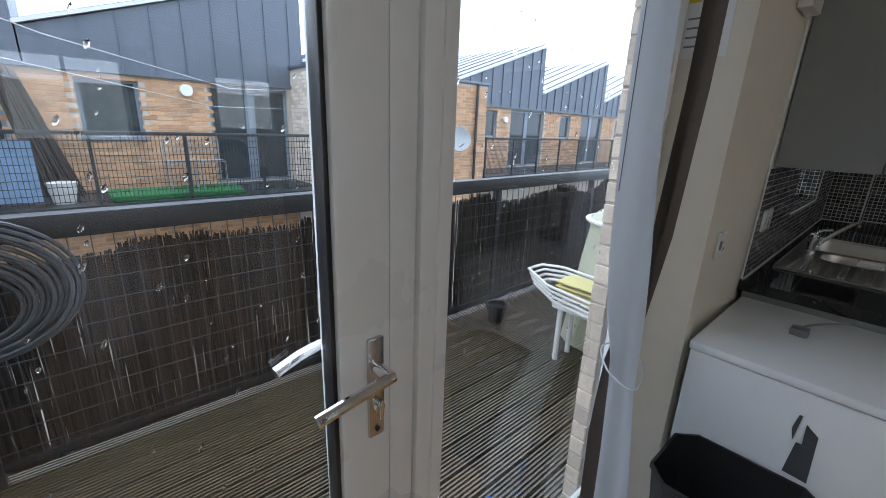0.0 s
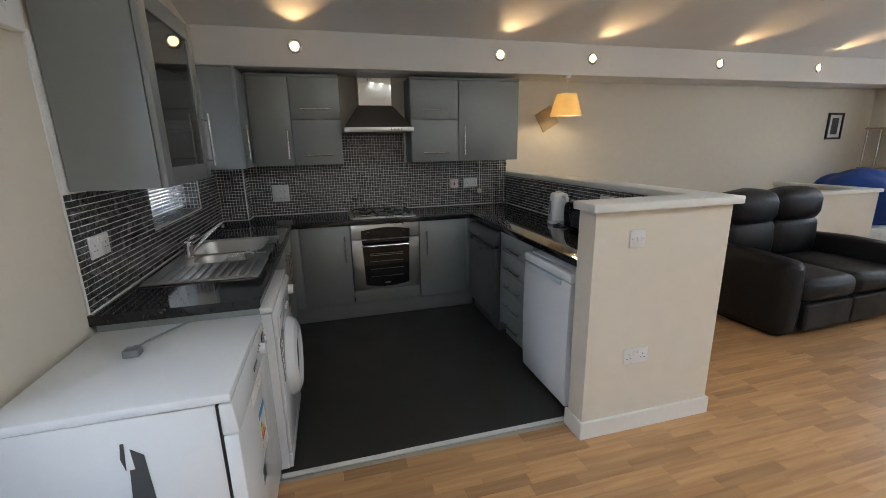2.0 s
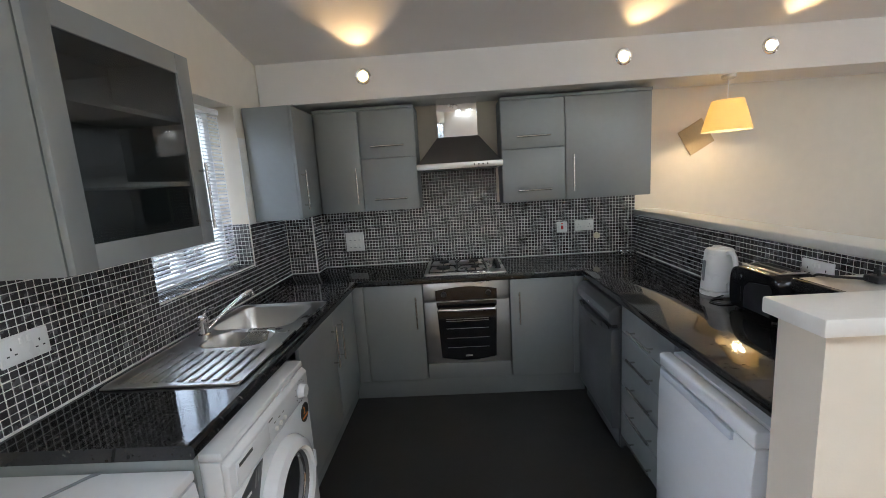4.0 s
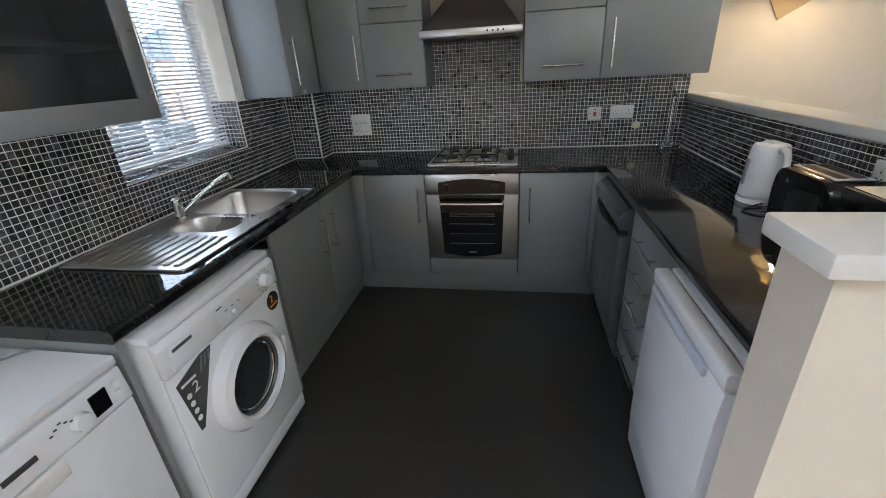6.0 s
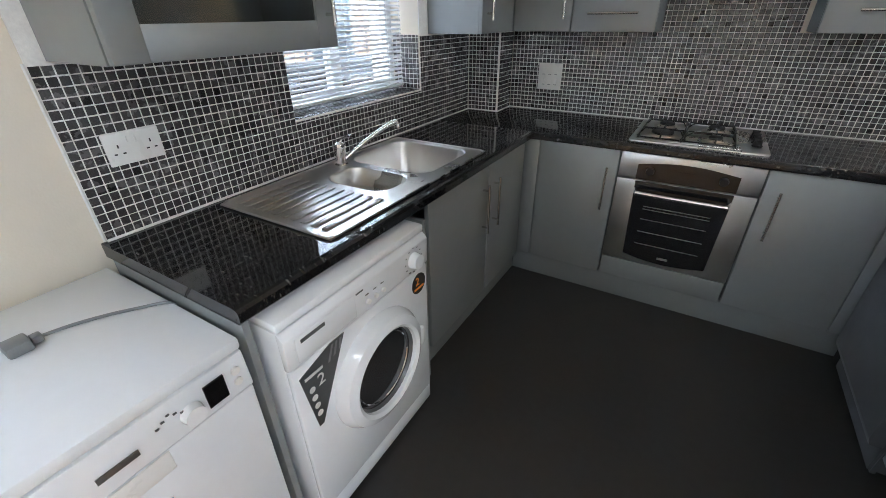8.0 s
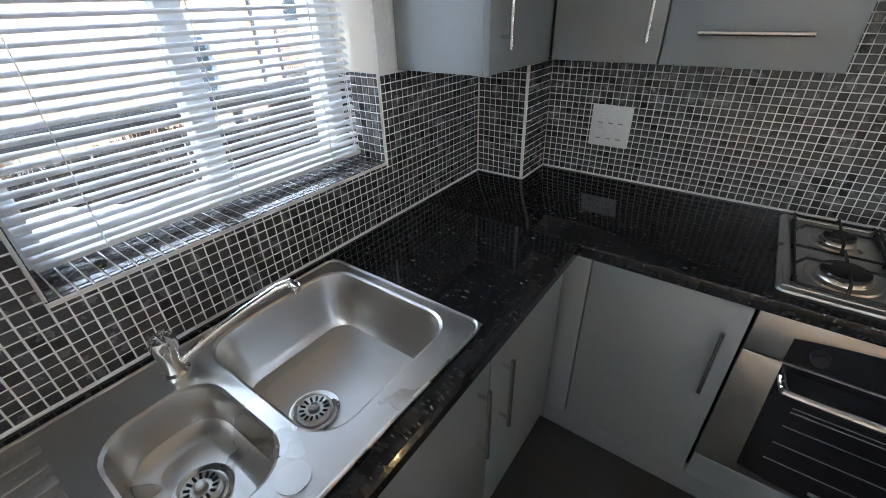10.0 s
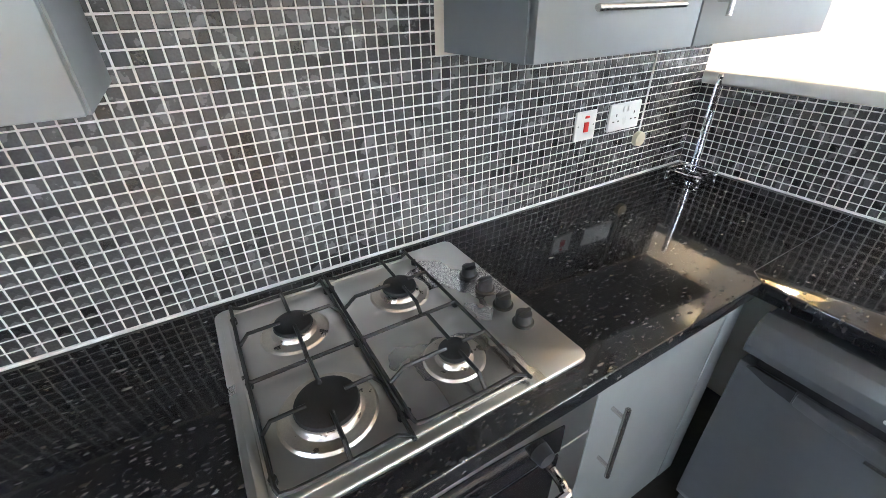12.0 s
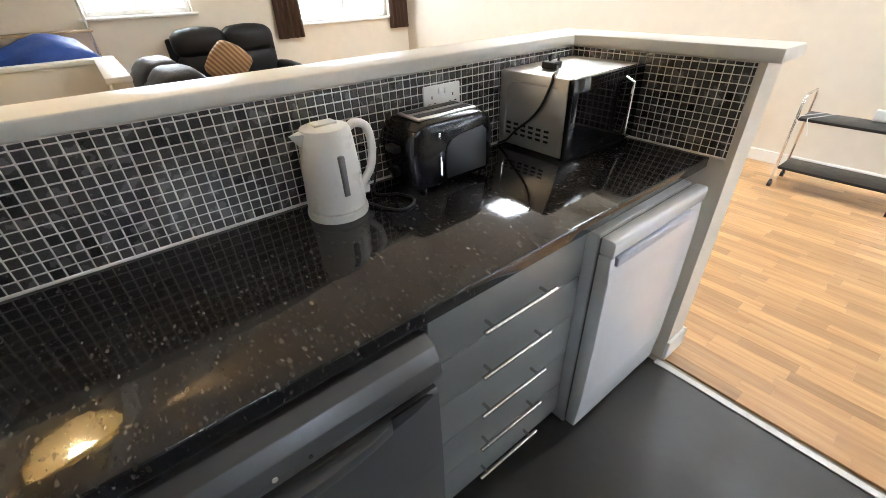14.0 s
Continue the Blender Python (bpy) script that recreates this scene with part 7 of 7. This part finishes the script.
sd = thing("satellite_dish", (-6.9, 3.0, 1.2), "grey satellite dish on the brick bay", "satellite dish")
part("dish", lathe([(0, 0), (.12, .015), (.22, .05), (.28, .09), (.275, .095), (.21, .06), (0, .012)], Matrix.Translation((-6.72, 2.4, 1.2)) @ Matrix.Rotation(radians(75), 4, 'Y') @ Matrix.Rotation(radians(25), 4, 'X'), 32), M_DISH := material("dish_grey", (0.35, 0.37, 0.38), 0.4, var=0.05, vscale=10), sd)
part("bracket", tube([(-7.0, 2.4, 1.0), (-6.85, 2.4, 1.0), (-6.76, 2.4, 1.15)], .018, 8), M_RAIL, sd)
part("feed_arm", tube([(-6.72, 2.4, 1.0), (-6.45, 2.33, 1.12)], .010, 8), M_RAIL, sd)
dpipe = thing("downpipe", (-6.93, 3.35, -6), "dark downpipe on the brick bay", "downpipe")
part("pipe", cyl((-6.94, 3.2, -6), (-6.94, 3.2, 2.46), .035, seg=12), M_RAIL, dpipe)
ch_ = thing("chimney_mast", (-16, 0, -6), "tall grey flue rising behind the roofs", "flue")
part("flue", cyl((-16, -0.35, -6), (-16, -0.35, 7.0), .22, .16, 16), M_ZROOF, ch_)

# opposite balconies
def balcony(y0, y1, label):
    u = thing("balcony", (-7.5, (y0 + y1) / 2, 0.1), label, "balcony", "opposite balconies")
    part("slab", box(OX, -6.95, y0, y1, 0.05, 0.26), M_RAIL, u)
    part("handrail", box(-7.04, -6.98, y0, y1, 1.20, 1.25, .004), M_RAIL, u)
    k = int((y1 - y0) / 1.1)
    for i in range(k + 1):
        y = y0 + .03 + (y1 - y0 - .06) * i / k
        part("post", box(-7.03, -6.99, y - .02, y + .02, .26, 1.20), M_RAIL, u)
    bm = bmesh.new()
    for i in range(int((y1 - y0) / .05)):
        bm_box(bm, -7.004, -7.0, y0 + i * .05, y0 + i * .05 + .008, .30, 1.2)
    for i in range(9):
        bm_box(bm, -7.0, -6.996, y0, y1, .32 + i * .1, .329 + i * .1)
    part("wire_mesh", bm, M_RAIL, u)
    return u


balcony(-12.0, -0.75, "dark mesh-railed balcony across the courtyard")
balcony(3.65, 16.0, "dark mesh-railed balcony further along the block")
tp = thing("tarpaulin", (-6.95, -5.45, .3), "blue tarpaulin tied inside the opposite railing", "tarpaulin")
bm = bmesh.new()
bmesh.ops.create_grid(bm, x_segments=24, y_segments=10, size=.5)
for v in bm.verts:
    v.co = Vector((-7.06 + .03 * noise.noise(Vector((v.co.x * 8, v.co.y * 6, 0))), -5.45 + v.co.x * 1.5, .74 + v.co.y * .78))
bmesh.ops.solidify(bm, geom=bm.faces[:], thickness=.004)
part("sheet", bm, material("pale_blue_tarp", (0.22, 0.33, 0.48), 0.5, var=0.15, vscale=4), tp)
M_DULL = material("dull_aluminium", (0.30, 0.29, 0.27), 0.5, metal=0.3, var=0.1, vscale=20)
gt = thing("turf_strip", (-7.6, -2.9, .26), "strip of green artificial turf on the balcony", "turf")
part("turf", box(-7.9, -7.1, -4.0, -2.2, .262, .34, .01), material("green_turf", (0.03, 0.16, 0.05), 0.9, var=0.3, vscale=40, bump=0.5, bscale=80), gt)
for i, y in enumerate((-3.2, -2.75)):
    c = thing("garden_chair", (-7.6, y, .34), "slim pale metal garden chair across the courtyard", "chair", "opposite garden chairs")
    for dx in (0, .35):
        for dy in (0, .36):
            part("leg", cyl((-7.75 + dx, y + dy, .34), (-7.75 + dx, y + dy, 1.12 if dx == 0 else .78), .012, seg=8), M_DULL, c)
    part("seat", box(-7.76, -7.39, y - .01, y + .37, .77, .79), M_DULL, c)
    for z in (.92, 1.0, 1.10):
        part("back_slat", box(-7.76, -7.74, y - .01, y + .37, z, z + .02), M_DULL, c)
bd = thing("reed_bundle", (-8.2, -4.6, .26), "dark rolled reed fence leaning on the wall", "reed roll")
for i in range(14):
    part("stick", cyl((-8.0 + .03 * (i % 3), -4.25 - i * .035, .26), (-8.35, -4.75 - i * .02, 2.0 + .02 * (i % 4)), .018, seg=6), M_REED, bd)
hp = thing("laundry_basket", (-7.4, -4.55, .26), "small white wire basket on the balcony", "basket")
part("basket", lathe([(.12, .262), (.17, .55), (.175, .55), (.16, .52), (.11, .28)], Matrix.Translation((-7.35, -4.5, 0)), 12, False), M_PLAST, hp)
cab = thing("telephone_cable", (-5, 0, 2.5), "thin cables strung across the courtyard", "cable")
part("cable", tube([(-8.45, -0.9, 2.05), (-6, -2.6, 1.86), (-3.5, -4.4, 1.95), (-.45, -6.6, 2.3)], .004, 5), M_ZROOF, cab)
part("cable", tube([(-8.45, -0.8, 1.7), (-6, -2.8, 1.62), (-.45, -6.9, 2.0)], .003, 5), M_ZROOF, cab)
structure("backdrop_trees", box(60, 60.5, -80, 60, -6, 4.5), material("far_trees", (0.06, 0.09, 0.05), 0.9, var=0.5, vscale=0.3), "far trees beyond the lounge windows", "trees")


# rain on the outer face of the balcony glazing
verts, faces = [], []
ico = bmesh.new()
bmesh.ops.create_icosphere(ico, subdivisions=1, radius=1.0)
unit = [v.co.copy() for v in ico.verts]
tri = [tuple(v.index for v in f.verts) for f in ico.faces]
ico.free()
for i in range(420):
    y = rs.uniform(-4.95, -4.11) if i % 3 else rs.uniform(-3.89, -3.2)
    zz = .3 + 1.65 * rs.random() ** .6
    r = rs.uniform(.0012, .0036)
    el = rs.uniform(1.0, 2.6)
    k = len(verts)
    verts += [(-.2225 + c.x * r * .45, y + c.y * r + c.z * r * el * .35, zz + c.z * r * el) for c in unit]
    faces += [tuple(k + q for q in f) for f in tri]
me = bpy.data.meshes.new("raindrops")
me.from_pydata(verts, [], faces)
me.materials.append(M_GLASS)
tagged(new("raindrops", me), "raindrops on the outside of the glazing", "raindrops", kind="stuff")


# ---- mosaic tiles, floor strips and bricks: many small pieces, last ----
def splash(name, origin, u, v, w, h, label, holes=(), pick=None, pitch=0.0252, size=0.0217):
    """A tiled field on a plane: bed of grout, tiles proud of it. holes: (u0, u1, v0, v1)."""
    m = frame_axes(origin, u, v)
    bm = bmesh.new()
    cu = sorted({0, w, *[k for q in holes for k in q[:2]]})
    cv = sorted({0, h, *[k for q in holes for k in q[2:]]})
    for i in range(len(cu) - 1):
        for j in range(len(cv) - 1):
            a, b = (cu[i] + cu[i + 1]) / 2, (cv[j] + cv[j + 1]) / 2
            if not any(q[0] < a < q[1] and q[2] < b < q[3] for q in holes):
                bm_box(bm, cu[i], cu[i + 1], cv[j], cv[j + 1], 0.001, 0.0062)
    bm.transform(m)
    bed = structure(name, bm, M_GROUT, label, "tiles")
    one, rest = [], []
    for i in range(int(w / pitch + 1)):
        for j in range(int(h / pitch + 1)):
            a, b = (i + .5) * pitch, (j + .5) * pitch
            u0, u1, v0, v1 = a - size / 2, min(a + size / 2, w - .0008), b - size / 2, min(b + size / 2, h - .0008)
            for q in holes:
                if u1 > q[0] and u0 < q[1] and v1 > q[2] and v0 < q[3]:
                    gap = min((u1 - q[0], 0), (q[1] - u0, 1), (v1 - q[2], 2), (q[3] - v0, 3))[1]
                    if gap == 0:
                        u1 = q[0] - .0012
                    elif gap == 1:
                        u0 = q[1] + .0012
                    elif gap == 2:
                        v1 = q[2] - .0012
                    else:
                        v0 = q[3] + .0012
            a, b, sx, sy = (u0 + u1) / 2, (v0 + v1) / 2, u1 - u0, v1 - v0
            if sx < .005 or sy < .005:
                continue
            tilt = Matrix.Rotation(rs.uniform(-.012, .012), 4, 'X') @ Matrix.Rotation(rs.uniform(-.012, .012), 4, 'Y')
            row = (m @ Matrix.Translation((a + rs.uniform(-.0004, .0004), b + rs.uniform(-.0004, .0004), .0085)) @ tilt, sx, sy, .004, .0011)
            (one if pick and pick(a, b) else rest).append(row)
    single_pieces("tile", one, M_TILE_ONE, bed)
    joined_pieces("tiles", rest, M_TILE, bed, "small glossy dark grey mosaic tiles")


TZ = 0.914
H1 = 18 * 0.0252
splash("splashback_1", (0.222, 0, TZ), (1, 0, 0), (0, 0, 1), 2.545, H1, "dark grey mosaic splashback with pale grout behind the hob",
       pick=lambda a, b: 0.06 < a < 0.86 and 0.03 < b < 0.28)
splash("splashback_2", (0.222 + 33 * 0.0252, 0, TZ + H1), (1, 0, 0), (0, 0, 1), 0.616, 0.28, "dark grey mosaic tiles under the hood")
splash("splashback_3", (0, -2.385, TZ), (0, 1, 0), (0, 0, 1), 2.385 - .212, H1, "dark grey mosaic splashback along the sink wall",
       holes=[(2.385 - 1.655, 2.385 - .765, KW[2] - TZ, 1.0)])
splash("window_sill_tiles", (-0.165, -1.655, KW[2]), (1, 0, 0), (0, 1, 0), 0.165, 0.89, "dark grey mosaic tiled window sill")
splash("reveal_tiles_1", (-0.165, -0.765, KW[2] + .009), (1, 0, 0), (0, 0, 1), 0.165, 1.373 - KW[2] - .009, "dark grey mosaic tiles on the window reveal")
splash("reveal_tiles_2", (0.0, -1.655, KW[2] + .009), (-1, 0, 0), (0, 0, 1), 0.165, 1.373 - KW[2] - .009, "dark grey mosaic tiles on the window reveal")
structure("pipe_boxing", box(0.001, 0.213, -0.205, -0.001, TZ - .003, 2.15), M_WALL, "boxed pipe in the kitchen corner", "boxing")
splash("splashback_5", (0.009, -0.205, TZ), (1, 0, 0), (0, 0, 1), 0.204, H1, "dark grey mosaic tiles on the pipe boxing")
splash("splashback_6", (0.213, -0.205, TZ), (0, 1, 0), (0, 0, 1), 0.196, H1, "dark grey mosaic tiles on the pipe boxing's side")
splash("splashback_7", (2.77, -0.009, TZ), (0, -1, 0), (0, 0, 1), 2.39, 1.203 - TZ, "dark grey mosaic splashback on the half wall")
splash("splashback_8", (2.761, -2.41, TZ), (-1, 0, 0), (0, 0, 1), 0.64, 1.203 - TZ, "dark grey mosaic tiles on the half wall end")


def bead(name, pts):
    structure(name, tube(pts, .0045, 6), M_SEAL, "white sealant bead along the worktop", "sealant", True)


z = ZT + .003
bead("trim_sealant_1", [(0.011, -2.385, z), (0.011, -0.216, z), (0.223, -0.216, z), (0.223, -0.011, z), (2.759, -0.011, z), (2.759, -2.399, z), (2.12, -2.399, z)])
bead("trim_sealant_2", [(0.006, -2.389, z), (0.006, -2.389, 1.373)])


# floor: three-strip oak laminate
fl = thing("floor_laminate", (3, -4, 0), "three-strip oak laminate floor", "floor", kind="structure")
one, rest = [], []
SW = 0.066
for i in range(int(5.45 / SW) + 1):
    y = -5.45 + SW * (i + .5)
    x = 0.0 if y < -2.385 - SW / 2 else 2.905
    x -= rs.random() * .3
    lo = 0.0 if y < -2.385 - SW / 2 else 2.905
    if y > -SW / 2:
        break
    while x < 8.15:
        L = rs.uniform(.22, .48)
        a, b = max(x, lo), min(x + L, 8.15)
        if b - a > .01:
            row = (Matrix.Translation(((a + b) / 2, y, rs.uniform(-.0004, 0))), b - a - .0006, SW - .0006, .011, .0003)
            (one if 0.6 < a < 2.95 and -3.30 < y < -2.3 and len(one) < 290 else rest).append(row)
        x += L
# each strip's own length, so the single ones keep meshes of their own
single_pieces("floor_strip", one, M_OAK, fl)
joined_pieces("floor_strips", rest, M_OAK, fl, "oak laminate floor strips")


# bricks of the block across the courtyard
def bricks(parent, x, y0, y1, z0, z1, holes, face='x', pick=None, mat=None):
    one, rest = [], []
    row = 0
    zz = z0
    while zz + .065 < z1:
        s = y0 - (.11 if row % 2 else 0)
        while s < y1:
            a, b = max(s, y0), min(s + .215, y1)
            cy, cz = (a + b) / 2, zz + .0325
            if b - a > .03 and not any(h[0] - .02 < cy < h[1] + .02 and h[2] - .02 < cz < h[3] + .01 for h in holes):
                if face == 'x':
                    m = frame_axes((x + .006 + rs.uniform(0, .003), cy, cz), (0, 1, 0), (0, 0, 1))
                else:
                    m = frame_axes((cy, x - .006 - rs.uniform(0, .003), cz), (1, 0, 0), (0, 0, 1))
                (one if pick and pick(cy, cz) else rest).append((m, b - a, .065, .012, .002))
            s += .225
        zz += .075
        row += 1
    single_pieces("brick", one, M_BRICK_ONE, parent)
    joined_pieces("bricks", rest, mat or M_BRICK, parent, "buff facing bricks")


bricks(block, OX, -7.6, -0.72, -1.9, 2.08, OPEN + LOW, pick=lambda y, z: -3.3 < y < -2.3 and z > 0.9)
bricks(block, OX, 3.6, 15.0, 0.2, 2.08, OPEN)
bricks(bay, -7.0, -0.72, 3.6, -0.3, 2.44, [BW], pick=lambda y, z: 2.4 < y < 3.5 and 1.3 < z < 2.2)
# same bay, paler bricks: the reflection on this side is put into their colour
bricks(bay, -0.72, OX, -7.0, -0.3, 2.44, [], face='y', mat=M_BRICK_PALE)
ow = thing("outer_wall_bricks", (-0.33, -2.9, 0), "pale brick edge of the outer wall", "bricks", kind="structure")
bricks(ow, -3.03, -0.33, -0.27, -0.1, 2.3, [], face='y', mat=M_BRICK_PALE)
